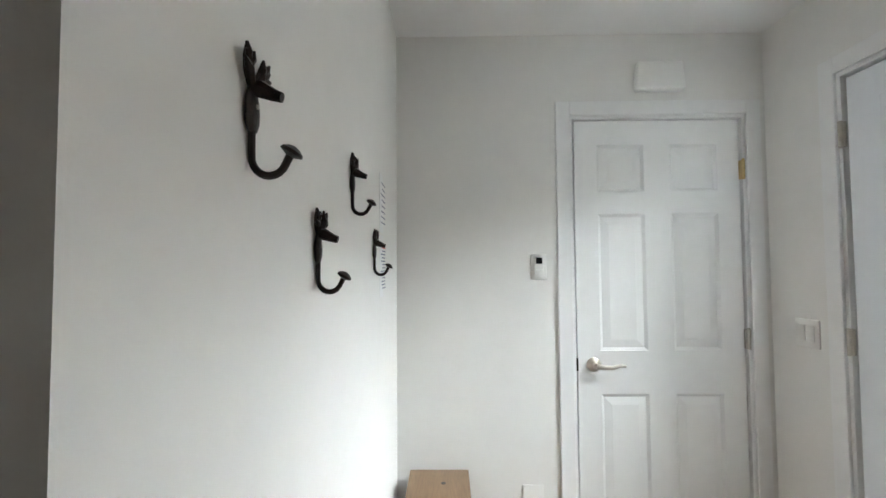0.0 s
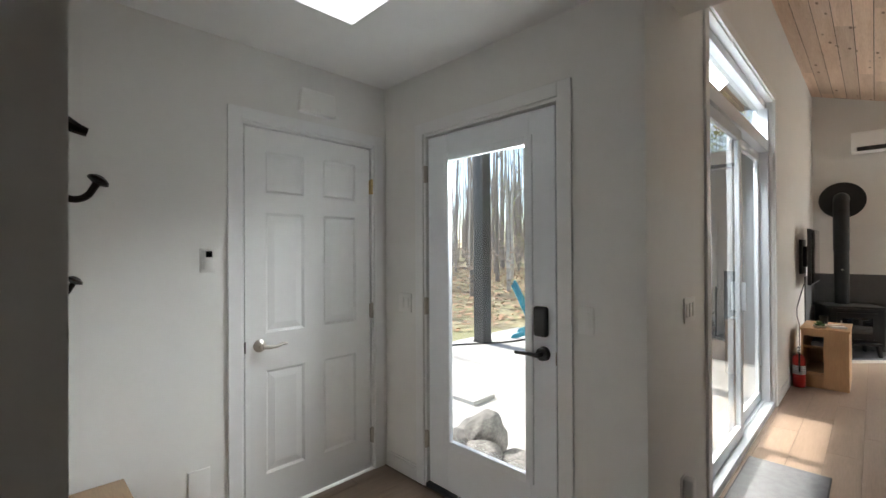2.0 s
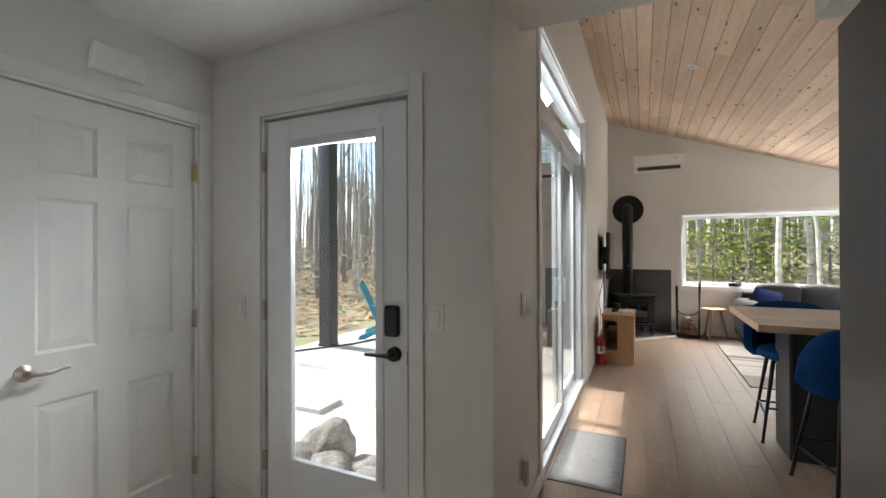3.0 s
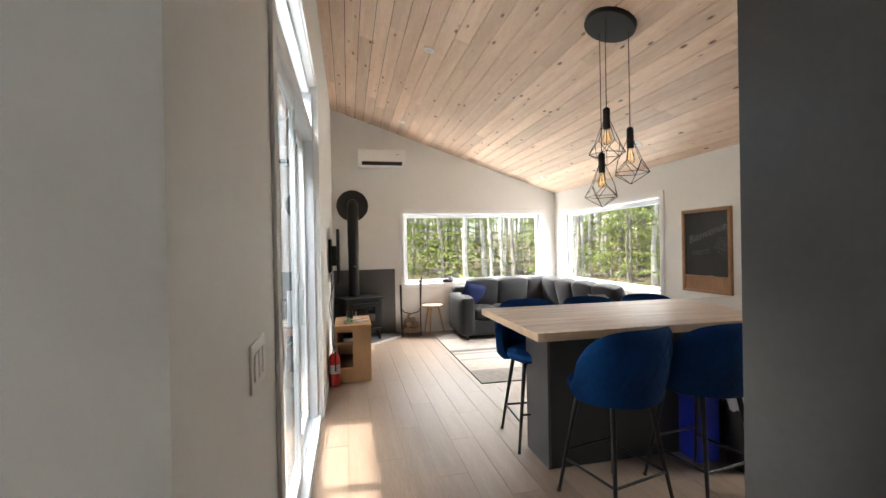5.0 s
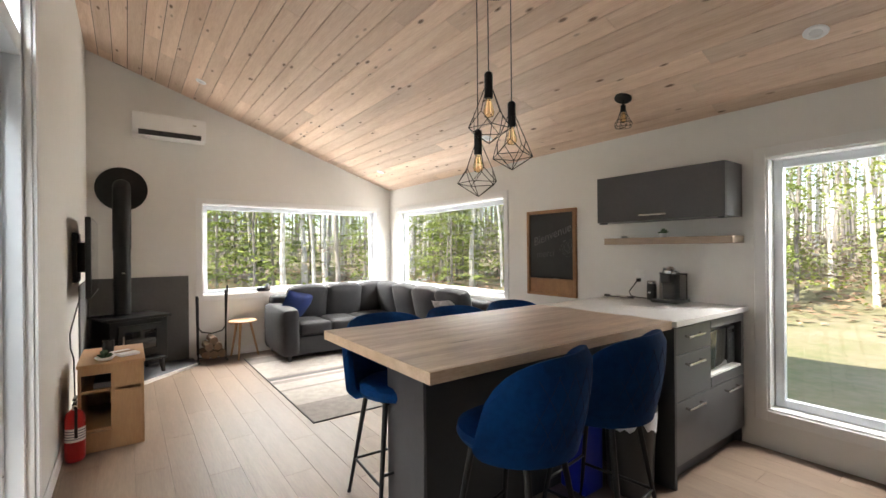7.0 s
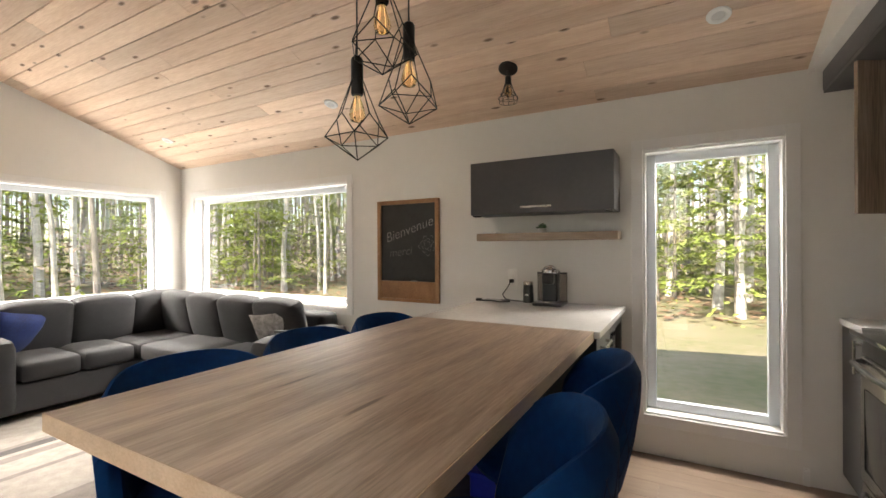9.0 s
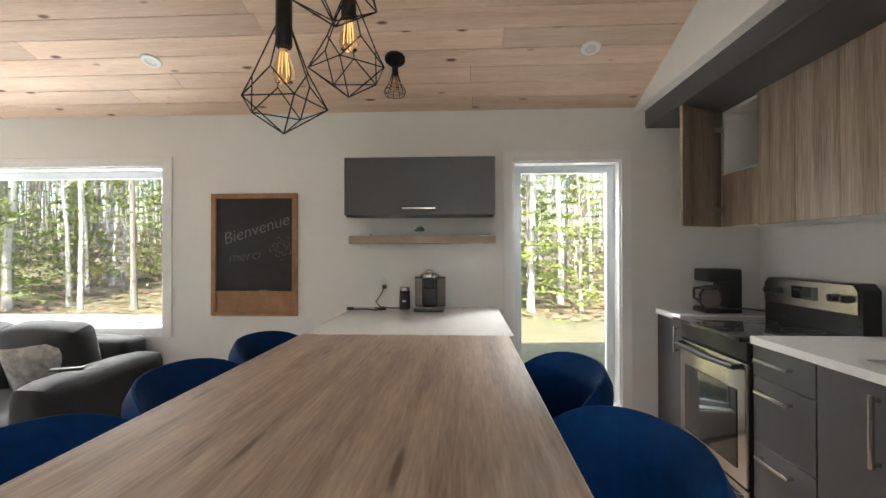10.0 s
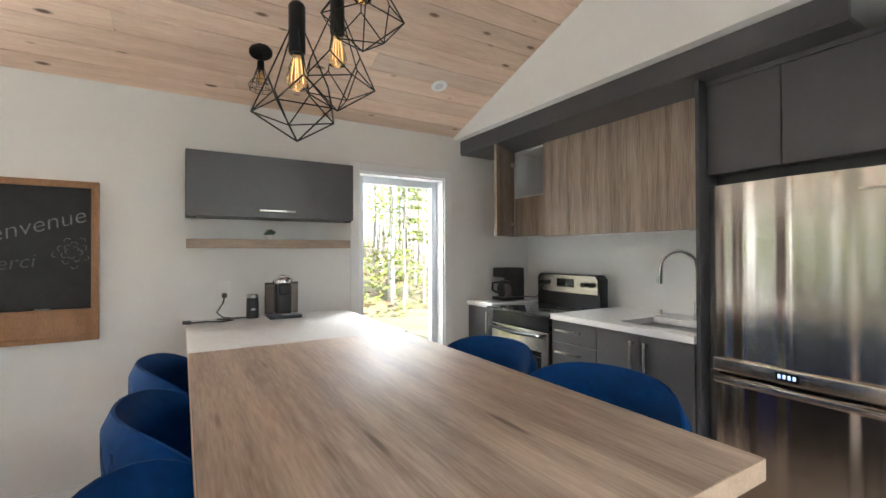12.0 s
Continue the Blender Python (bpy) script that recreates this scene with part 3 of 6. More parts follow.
# Added stop, keeping lamp light from leaking in round the leaf.
bm = box(XH + 0.058, XH + 0.085, ED[0] + 0.018, 2.925, 0.03, 2.057)
bm = box(XH + 0.058, XH + 0.085, 3.725, ED[1] - 0.018, 0.03, 2.057, 0, 1, bm)
bm = box(XH + 0.058, XH + 0.085, 2.925, 3.725, 2.025, 2.057, 0, 1, bm)
part("door_stop", bm, SIDING, door, "dark door stop added to close the gap round the leaf", smooth=False)
part("threshold", box(XH - 0.01, XH + 0.14, ED[0] + 0.018, ED[1] - 0.018, 0.0, 0.026, 0.005), SIDING, door, "dark metal threshold")

# panelled interior door
door = tagged(finish("interior_door", reveal("interior_door", "x", *ID, YD, 0.115, 1), TRIM), "white six-panel interior door, closed", "door", "", "structure")
x0, x1, z0, z1 = 3.112, 3.882, 0.012, 2.03
yf = YD + 0.012
leaf_bm = box(x0, x1, yf + 0.008, yf + 0.036, z0, z1)
xs = [(x0 + 0.105, x0 + 0.325), (x1 - 0.325, x1 - 0.105)]
zs = [(z1 - 0.335, z1 - 0.115), (z1 - 1.075, z1 - 0.44), (z0 + 0.20, z0 + 0.745)]
us = sorted({x0, x1, *[v for p in xs for v in p]})
vs = sorted({z0, z1, *[v for p in zs for v in p]})
for a, b in zip(us, us[1:]):
    for c, d in zip(vs, vs[1:]):
        if not any(p[0] <= (a + b) / 2 <= p[1] for p in xs) or not any(q[0] <= (c + d) / 2 <= q[1] for q in zs):
            leaf_bm = box(a, b, yf, yf + 0.01, c, d, 0, 1, leaf_bm)
leaf = part("door_leaf", leaf_bm, DOORP, door, "white moulded door leaf", smooth=False)
for p in xs:
    for q in zs:
        b2 = bmesh.new()
        rings = []
        for ins, dep in ((0.001, 0.0), (0.014, 0.0078), (0.05, 0.0015)):
            rings.append([b2.verts.new((xx, yf + dep, zz)) for xx, zz in ((p[0] + ins, q[0] + ins), (p[1] - ins, q[0] + ins), (p[1] - ins, q[1] - ins), (p[0] + ins, q[1] - ins))])
        for r0, r1 in zip(rings, rings[1:]):
            for k in range(4):
                b2.faces.new((r0[k], r0[(k + 1) % 4], r1[(k + 1) % 4], r1[k]))
        b2.faces.new(rings[-1])
        part("door_panel", b2, DOORP, leaf, smooth=False)
for zz, m in ((1.79, BRASS), (1.007, NICKEL), (0.22, NICKEL)):
    bm = rod((3.889, YD - 0.005, zz - 0.045), (3.889, YD - 0.005, zz + 0.045), 0.008)
    bm = rod((3.889, YD - 0.005, zz + 0.045), (3.889, YD - 0.005, zz + 0.052), 0.008, 0.003, 10, bm)
    bm = box(3.878, 3.897, YD - 0.002, YD + 0.012, zz - 0.044, zz + 0.044, 0.001, 1, bm)
    part("hinge", bm, m, door, "brass hinge" if m is BRASS else "dull steel hinge")
# Stop coloured near-black, so the gap round the leaf reads as shaded.
bm = box(ID[0] + 0.018, 3.13, yf + 0.038, yf + 0.06, 0.0, 2.037)
bm = box(3.865, ID[1] - 0.018, yf + 0.038, yf + 0.06, 0.0, 2.037, 0, 1, bm)
bm = box(3.13, 3.865, yf + 0.038, yf + 0.06, 2.01, 2.037, 0, 1, bm)
part("door_stop", bm, GROOVE, door, "door stop coloured dark for the shade in the door gap", smooth=False)
hx, hz = 3.185, 0.893
bm = lathe([(0.033, 0), (0.033, 0.006), (0.022, 0.014), (0.013, 0.02), (0.013, 0.045)], 20)
bmesh.ops.transform(bm, matrix=Matrix.Translation((hx, yf, hz)) @ Matrix.Rotation(radians(90), 4, "X"), verts=bm.verts[:])
bm = tube([(hx, yf - 0.045, hz), (hx + 0.03, yf - 0.05, hz - 0.004), (hx + 0.07, yf - 0.05, hz - 0.006), (hx + 0.105, yf - 0.05, hz + 0.004), (hx + 0.128, yf - 0.05, hz + 0.001)],
          [0.012, 0.011, 0.009, 0.008, 0.006], 10, bm)
part("lever_handle", bm, NICKEL, leaf, "satin nickel lever handle")
part("latch", box(x0 - 0.014, x0 + 0.002, yf - 0.004, yf + 0.004, hz - 0.03, hz + 0.03, 0.001, 1), IRON, door, "dark strike plate")


# ---- hall things ----
HOOKX = lambda y: 2.297 - 0.0113 * (y - 2.368)


def coat_hook(y, ztop):
    ob = thing("coat_hook", (HOOKX(y), y, ztop - 0.15), 1.2, "dark bronze cast-iron stag-head coat hook on the wall", "coat hook", "coat hooks on the wall")
    bm = lathe([(0.004, 0.054), (0.011, 0.058), (0.0155, 0.068), (0.0165, 0.080), (0.0145, 0.094), (0.010, 0.106), (0.009, 0.113), (0.005, 0.12)], 14)
    for v in bm.verts:
        v.co.x = v.co.x * 0.42 + 0.006
    part("back_plate", bm, IRON, ob)
    bm = tube([(0.006, 0, 0.108), (0.018, 0, 0.107), (0.034, 0, 0.100), (0.044, 0, 0.097)], [0.0095, 0.0105, 0.0075, 0.0062], 8)
    part("stag_head", bm, IRON, ob)
    for sd in (-1, 1):
        bm = tube([(0.008, sd * 0.006, 0.110), (0.009, sd * 0.015, 0.124), (0.010, sd * 0.020, 0.138), (0.010, sd * 0.022, 0.152)], [0.006, 0.0075, 0.006, 0.002], 6)
        for y0, z0, y1, z1 in ((0.013, 0.122, 0.031, 0.140), (0.012, 0.120, 0.034, 0.130), (0.016, 0.128, 0.012, 0.146), (0.018, 0.132, 0.030, 0.149)):
            bm = tube([(0.010, sd * y0, z0), (0.013, sd * (y0 + y1) / 2, (z0 + z1) / 2), (0.014, sd * y1, z1)], [0.004, 0.0052, 0.0018], 6, bm)
        part("antler", bm, IRON, ob)
    pts = [(0.006, 0, 0.07), (0.006, 0, 0.035)] + [(0.006 + 0.0225 * (1 - math.cos(a)), 0, 0.027 - 0.0225 * math.sin(a)) for a in np.linspace(0.2, 2.75, 10)]
    pts += [(0.055, 0, 0.029)]
    part("hook_arm", tube(pts, [0.0048] * (len(pts) - 1) + [0.005], 8), IRON, ob)
    bm = lathe([(0.005, -0.004), (0.0145, 0.0), (0.0135, 0.004), (0.007, 0.008), (0.001, 0.0095)], 14)
    bmesh.ops.transform(bm, matrix=Matrix.Translation((0.056, 0, 0.031)) @ Matrix.Rotation(radians(28), 4, "Y"), verts=bm.verts[:])
    part("knob", bm, IRON, ob)
    part("screw", lathe([(0.003, 0.0), (0.003, 0.0015), (0.001, 0.002)], 8, None, (0, 0, 0)), NICKEL, ob).matrix_basis = pose(0.0125, 0, 0.086, 0, 90, 0)
    for ch in ob.children:
        ch.matrix_basis = Matrix.Diagonal((0.88, 1, 0.95, 1)) @ ch.matrix_basis
    return ob


for y, zt in ((2.602, 1.597), (3.135, 1.619), (2.859, 1.454), (3.460, 1.471)):
    coat_hook(y, zt)


def notice(y0, y1, z0, z1, rows, heading):
    ob = thing("paper_notice", (HOOKX((y0 + y1) / 2) + 0.0015, y0, z0), 1.2, "white printed paper notice taped to the wall", "notice", "paper notices on the wall")
    w, h = y1 - y0, z1 - z0
    part("sheet", box(0, 0.0008, 0, w, 0, h), PAPER, ob)
    r = random.Random(int(z0 * 100))
    for i in range(rows):
        z = h * (0.86 - 0.78 * i / rows)
        ln = w * r.uniform(0.45, 0.8)
        a = (w - ln) / 2
        part("print_line", box(0.0008, 0.0014, a, a + ln, z - 0.0022, z + 0.0022), REDINK if heading and i < 2 else INK, ob)


notice(3.60, 3.85, 1.47, 1.675, 8, False)
notice(3.60, 3.85, 1.245, 1.46, 14, True)

ob = thing("door_chime", (3.504, YD, 2.225), 0, "off-white plastic door chime box over the door", "door chime")
bm = box(-0.115, 0.115, -0.042, -0.001, -0.062, 0.066, 0.012, 3)
for v in bm.verts:
    v.co.x *= 1.0 - 0.10 * (0.5 + v.co.z / 0.13)
part("cover", bm, WHITEP, ob)
part("base", box(-0.108, 0.108, -0.008, 0.0, -0.066, -0.05, 0.002), TRIM, ob)

ob = thing("thermostat", (2.935, YD, 1.345), 0, "white wall thermostat with a small dark display", "thermostat")
part("back_plate", box(-0.036, 0.036, -0.008, 0, -0.058, 0.058, 0.003), WHITEP, ob)
part("body", box(-0.022, 0.022, -0.018, -0.008, -0.044, 0.048, 0.003), WHITEP, ob)
part("display", box(-0.014, 0.014, -0.0195, -0.018, 0.014, 0.042), BGLASS, ob, "dark display")
for k in (-1, 1):
    part("button", box(k * 0.01 - 0.006, k * 0.01 + 0.006, -0.020, -0.018, -0.02, -0.012, 0.001, 1), WHITEP, ob)

ob = thing("blank_cover_plate", (2.895, YD, 0.285), 0, "white blank cover plate low on the wall", "cover plate")
part("plate", box(-0.047, 0.047, -0.008, 0, -0.072, 0.072, 0.003), WHITEP, ob)


def switch_plate(loc, turn, gangs, label):
    ob = thing("light_switch", loc, turn, label, "light switch")
    w = 0.036 + 0.023 * (gangs - 1)
    part("plate", box(-w, w, -0.007, 0, -0.058, 0.058, 0.003), WHITEP, ob)
    for g in range(gangs):
        cx = (g - (gangs - 1) / 2) * 0.046
        part("rocker", box(cx - 0.0165, cx + 0.0165, -0.011, -0.007, -0.033, 0.033, 0.002), WHITEP, ob)
    return ob


switch_plate((XH, 2.753, 1.083), -90, 1, "white rocker light switch beside the entrance door")
switch_plate((XH, 3.945, 1.065), -90, 2, "white double light switch beside the door hinges")
switch_plate((4.53, YN, 1.10), 0, 3, "white triple light switch beside the sliding door")
ob = thing("plug_in_freshener", (4.42, YN, 0.30), 0, "white plug-in freshener in a wall socket", "air freshener")
part("socket_plate", box(-0.036, 0.036, -0.006, 0, -0.058, 0.058, 0.003), WHITEP, ob)
part("body", box(-0.025, 0.025, -0.05, -0.006, -0.045, 0.055, 0.01, 3), WHITEP, ob)
part("bottle", rod((0, -0.03, -0.07), (0, -0.03, -0.045), 0.017, 0.019, 14), WHITEP, ob)

ob = thing("wooden_box", (2.34, 3.42, 0.0), 0, "low brown wooden box with finger holes in its lid", "box")
part("body", box(0.012, 0.248, 0.015, 0.67, 0, 0.42, 0.004), BENCHW, ob)
lid = part("lid", box(0, 0.26, 0, 0.685, 0.42, 0.442, 0.004), BENCHW, ob)
# No holes are cut: black discs paint the darkness inside them.
for yy in (0.42, 0.56):
    part("finger_hole", rod((0.15, yy, 0.4415), (0.15, yy, 0.4432), 0.010, 0.010, 14), BLACKP, ob, "black disc giving the darkness of a finger hole")

ob = thing("ceiling_light", (3.16, 3.35, HC), 0, "square white ceiling light, switched on", "ceiling light")
part("base", box(-0.19, 0.19, -0.19, 0.19, -0.025, 0, 0.004), WHITEP, ob)
b2 = bmesh.new()
N = 10
gridv = [[b2.verts.new((-0.2 + 0.4 * i / N, -0.2 + 0.4 * k / N, -0.03 - 0.045 * max(0, (1 - (2 * i / N - 1) ** 2)) * max(0, (1 - (2 * k / N - 1) ** 2)))) for k in range(N + 1)] for i in range(N + 1)]
for i in range(N):
    for k in range(N):
        b2.faces.new((gridv[i][k], gridv[i + 1][k], gridv[i + 1][k + 1], gridv[i][k + 1]))
part("diffuser", b2, PANELLIT, ob, "lit curved glass diffuser")
part("rim", box(-0.2, 0.2, -0.2, 0.2, -0.030, -0.026), TRIM, ob)

ob = thing("door_mat", (5.345, 2.277, 0.0), 0, "grey ribbed door mat in front of the sliding door", "door mat")
part("mat_top", box(-0.40, 0.40, -0.20, 0.20, 0.0, 0.009, 0.003), MATG, ob)
for a in (((-0.405, 0.405, -0.207, -0.198)), ((-0.405, 0.405, 0.198, 0.207))):
    part("binding", box(a[0], a[1], a[2], a[3], 0, 0.0075, 0.002), RUBBER, ob)


# ---- island ----
ob = thing("island_table", (5.412, -0.262, 0.0), 0, "long oak-laminate island tabletop on a charcoal pedestal", "table")
part("tabletop", box(0, 0.945, 0, 1.607, 0.886, 0.93, 0.002, 1), TABLE, ob, "oak-grain laminate top")
part("edge_band", box(-0.0015, 0.9465, 1.6065, 1.6085, 0.887, 0.929), EDGE, ob, "pale oak edge band")
part("edge_band", box(-0.002, 0.0005, 0.0, 1.6065, 0.887, 0.929), EDGE, ob, "pale oak edge band")
part("edge_band", box(0.9445, 0.947, 0.0, 1.6065, 0.887, 0.929), EDGE, ob, "pale oak edge band")
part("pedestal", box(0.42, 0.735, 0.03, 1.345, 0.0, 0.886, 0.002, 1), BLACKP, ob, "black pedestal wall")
part("end_panel", box(0.415, 0.74, 1.345, 1.362, 0.0, 0.886, 0.0015, 1), CHAR, ob, "charcoal end panel")

isl = thing("island_cabinet", (5.40, -1.255, 0.0), 0, "charcoal drawer cabinet with a microwave niche", "cabinet")
part("side_panel", box(0.0, 0.95, 0.969, 0.992, 0, 0.895, 0.001, 1), BLACKP, isl, "black side panel")
part("side_panel", box(0.03, 0.95, 0.0, 0.018, 0.0, 0.895, 0.001, 1), CHAR, isl)
part("back_panel", box(0.935, 0.95, 0.018, 0.969, 0, 0.895), CHAR, isl)
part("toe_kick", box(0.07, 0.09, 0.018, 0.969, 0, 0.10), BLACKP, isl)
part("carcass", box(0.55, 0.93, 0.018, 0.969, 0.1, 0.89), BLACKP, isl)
part("bottom", box(0.03, 0.55, 0.018, 0.969, 0.1, 0.12), CHAR, isl)


def bar_pull(parent, x, y0, y1, z):
    bm = box(x - 0.032, x - 0.022, y0, y1, z - 0.007, z + 0.007, 0.002)
    for y in (y0 + 0.012, y1 - 0.012):
        bm = box(x - 0.024, x, y - 0.006, y + 0.006, z - 0.006, z + 0.006, 0.001, 1, bm)
    return part("handle", bm, STEEL, parent, "brushed steel bar pull")


for z0, z1 in ((0.735, 0.885), (0.475, 0.728)):
    d = part("drawer_front", box(0.008, 0.028, 0.525, 0.967, z0, z1, 0.0015, 1), CHAR, isl)
    bar_pull(d, 0.008, 0.66, 0.86, z1 - 0.055)
d = part("drawer_front", box(0.008, 0.028, 0.02, 0.967, 0.115, 0.468, 0.0015, 1), CHAR, isl)
bar_pull(d, 0.008, 0.66, 0.86, 0.42)
bar_pull(d, 0.008, 0.14, 0.34, 0.42)
bm = box(0.008, 0.028, 0.02, 0.06, 0.475, 0.885)
bm = box(0.008, 0.028, 0.06, 0.518, 0.835, 0.885, 0, 1, bm)
bm = box(0.008, 0.028, 0.06, 0.518, 0.475, 0.535, 0, 1, bm)
part("niche_surround", bm, CHAR, isl, smooth=False)
bm = box(0.012, 0.5, 0.06, 0.518, 0.535, 0.547)
part("niche_shelf", bm, WHITEP, isl, "white niche floor")
ob = thing("microwave", (5.44, -1.17, 0.547), 0, "black countertop microwave in the cabinet niche", "microwave")
part("body", box(0.01, 0.36, 0, 0.40, 0.008, 0.262, 0.006), BLACKPL, ob)
part("door_glass", box(-0.003, 0.01, 0.125, 0.395, 0.015, 0.256, 0.003), BGLASS, ob, "black glass door")
part("control_panel", box(-0.003, 0.01, 0.005, 0.12, 0.015, 0.256, 0.003), BLACKPL, ob)
part("display", box(-0.0045, -0.003, 0.02, 0.105, 0.215, 0.24), BGLASS, ob)
for i in range(4):
    for k in range(3):
        part("button", box(-0.0048, -0.003, 0.022 + k * 0.029, 0.044 + k * 0.029, 0.05 + i * 0.035, 0.072 + i * 0.035, 0.001, 1), CHAR, ob)
for yy in (0.03, 0.37):
    part("foot", box(0.03, 0.06, yy - 0.015, yy + 0.015, 0, 0.008), RUBBER, ob)
tagged(finish("quartz_worktop", box(5.385, 6.36, YS + 0.001, -0.2625, 0.897, 0.9285, 0.003), QUARTZ), "white quartz worktop butting the oak table", "worktop")


# ---- stools ----
def shell(parent):
    """Curved padded back of the stool, open at the top of the arms."""
    b2 = bmesh.new()
    nu, nv = 22, 9
    outer, inner = [], []
    for i in range(nu + 1):
        u = -1 + 2 * i / nu
        a = u * radians(92)
        ztop = 0.655 + 0.31 * max(1 - abs(u) ** 3.2, 0) ** 0.55
        co, ci = [], []
        for k in range(nv + 1):
            v = k / nv
            z = 0.575 + (ztop - 0.575) * v
            flare = 0.205 + 0.045 * math.sin(min(v * 1.25, 1) * math.pi / 2) + 0.012 * v
            th = 0.026 * math.sqrt(max(1 - (max(v - 0.86, 0) / 0.14) ** 2, 0.02))
            for lst, r in ((co, flare + th), (ci, flare - th)):
                lst.append(b2.verts.new((-r * math.cos(a) * 0.98, r * math.sin(a) * 1.02, z)))
        outer.append(co)
        inner.append(ci)
    for i in range(nu):
        for k in range(nv):
            b2.faces.new((outer[i][k], outer[i + 1][k], outer[i + 1][k + 1], outer[i][k + 1]))
            b2.faces.new((inner[i][k], inner[i][k + 1], inner[i + 1][k + 1], inner[i + 1][k]))
        b2.faces.new((outer[i][nv], outer[i + 1][nv], inner[i + 1][nv], inner[i][nv]))
        b2.faces.new((outer[i][0], inner[i][0], inner[i + 1][0], outer[i + 1][0]))
    for i in (0, nu):
        for k in range(nv):
            b2.faces.new((outer[i][k], outer[i][k + 1], inner[i][k + 1], inner[i][k]))
    back = part("backrest", b2, VELVET, parent, "curved blue velvet back with diamond stitching")
    for s in range(-3, 4):
        for sgn in (-1, 1):
            pts = []
            for j in range(13):
                v = 0.16 + 0.70 * j / 12
                u = s * 0.155 + sgn * (v - 0.5) * 0.46
                if abs(u) > 0.52:
                    continue
                ztop = 0.655 + 0.31 * max(1 - abs(u) ** 3.2, 0) ** 0.55
                z = 0.575 + (ztop - 0.575) * v
                a = u * radians(92)
                r = 0.205 + 0.045 * math.sin(min(v * 1.25, 1) * math.pi / 2) + 0.012 * v + 0.0262
                pts.append((-r * math.cos(a) * 0.98, r * math.sin(a) * 1.02, z))
            if len(pts) > 2:
                part("seam", tube(pts, 0.0010, 4), STITCH, back)
    return back


def stool():
    ob = thing("bar_stool", (0, 0, 0), 0, "blue velvet bar stool with quilted back and black legs", "bar stool", "stools round the island")
    b2 = bmesh.new()
    n, prof = 28, ((0.0, 0.655), (0.12, 0.658), (0.185, 0.652), (0.212, 0.635), (0.218, 0.61), (0.205, 0.588), (0.17, 0.578), (0.0, 0.576))
    rings = []
    for r, z in prof:
        rings.append([b2.verts.new(((r * math.cos(a)) * (1.08 if math.cos(a) > 0 else 0.92) + 0.025, r * math.sin(a) * 1.0, z)) for a in (2 * math.pi * k / n for k in range(n))])
    for a, b in zip(rings, rings[1:]):
        for k in range(n):
            b2.faces.new((a[k], a[(k + 1) % n], b[(k + 1) % n], b[k]))
    bmesh.ops.remove_doubles(b2, verts=b2.verts[:], dist=0.0005)
    part("seat", b2, VELVET, ob, "round blue velvet seat")
    shell(ob)
    part("seat_plate", box(-0.13, 0.15, -0.14, 0.14, 0.562, 0.577, 0.004), BLACKM, ob)
    feet = {}
    for sx in (-1, 1):
        for sy in (-1, 1):
            top, bot = Vector((0.01 + sx * 0.12, sy * 0.13, 0.57)), Vector((0.01 + sx * 0.205, sy * 0.205, 0.0))
            feet[sx, sy] = (top, bot)
            leg = part("leg", rod(bot, top, 0.009, 0.0145, 12), BLACKM, ob, "black tapered metal leg")
            part("rubber_foot", rod(bot, bot + Vector((0, 0, 0.012)), 0.0115, 0.0115, 10), RUBBER, leg)
    at = lambda k, z: feet[k][1].lerp(feet[k][0], z / 0.57)
    for a, b, z in (((1, -1), (1, 1), 0.24), ((-1, -1), (-1, 1), 0.19), ((1, -1), (-1, -1), 0.19), ((1, 1), (-1, 1), 0.19)):
        part("footrest", rod(at(a, z), at(b, z), 0.0075, 0.0075, 10), BLACKM, ob)
    return ob


st = stool()
st.matrix_basis = pose(5.445, 0.90, 0, 0, 0, 13)
copy_thing(st, pose(5.45, 0.345, 0, 0, 0, 8))
copy_thing(st, pose(6.27, 0.975, 0, 0, 0, 176))
copy_thing(st, pose(6.26, 0.46, 0, 0, 0, 181))
copy_thing(st, pose(6.25, -0.03, 0, 0, 0, 178))

ob = thing("pedal_bin", (5.57, -0.105, 0.0), -90, "black pedal bin with a white bag hanging out", "waste bin")
part("body", lathe([(0.115, 0.0), (0.118, 0.02), (0.135, 0.43), (0.135, 0.44)], 28), BLACKPL, ob)
part("lid", lathe([(0.142, 0.455), (0.142, 0.475), (0.125, 0.49), (0.02, 0.497)], 28), BLACKPL, ob)
b2 = lathe([(0.138, 0.375), (0.141, 0.41), (0.139, 0.452), (0.136, 0.455)], 36, None, (0, 0, 0), False)
for v in b2.verts:
    a = math.atan2(v.co.y, v.co.x)
    if v.co.z < 0.44:
        v.co.z += 0.025 * math.sin(a * 5) + 0.02 * math.sin(a * 11 + 1)
part("bag", b2, BAG, ob, "white bag folded over the rim")
part("pedal", box(0.10, 0.165, -0.03, 0.03, 0.012, 0.024, 0.004), STEEL, ob, "steel pedal")
ob = thing("recycling_box", (5.74, 0.10, 0.0), 0, "blue plastic recycling box under the island", "recycling box")
bm = box(-0.085, 0.085, -0.08, 0.08, 0.0, 0.40, 0.015, 3)
part("body", bm, BLUEPL, ob)
part("rim", box(-0.092, 0.092, -0.087, 0.087, 0.385, 0.402, 0.006), BLUEPL, ob)


# ---- wall over the worktop ----
ob = thing("wall_cabinet", (5.418, YS, 1.54), 0, "charcoal lift-up wall cabinet with a steel pull", "cabinet")
part("body", box(0, 0.945, 0.001, 0.255, 0.0, 0.36, 0.001, 1), CHAR, ob)
d = part("door", box(0.0, 0.945, 0.257, 0.275, -0.002, 0.36, 0.0015, 1), CHAR, ob)
bm = box(0.37, 0.575, 0.297, 0.307, 0.03, 0.043, 0.002)
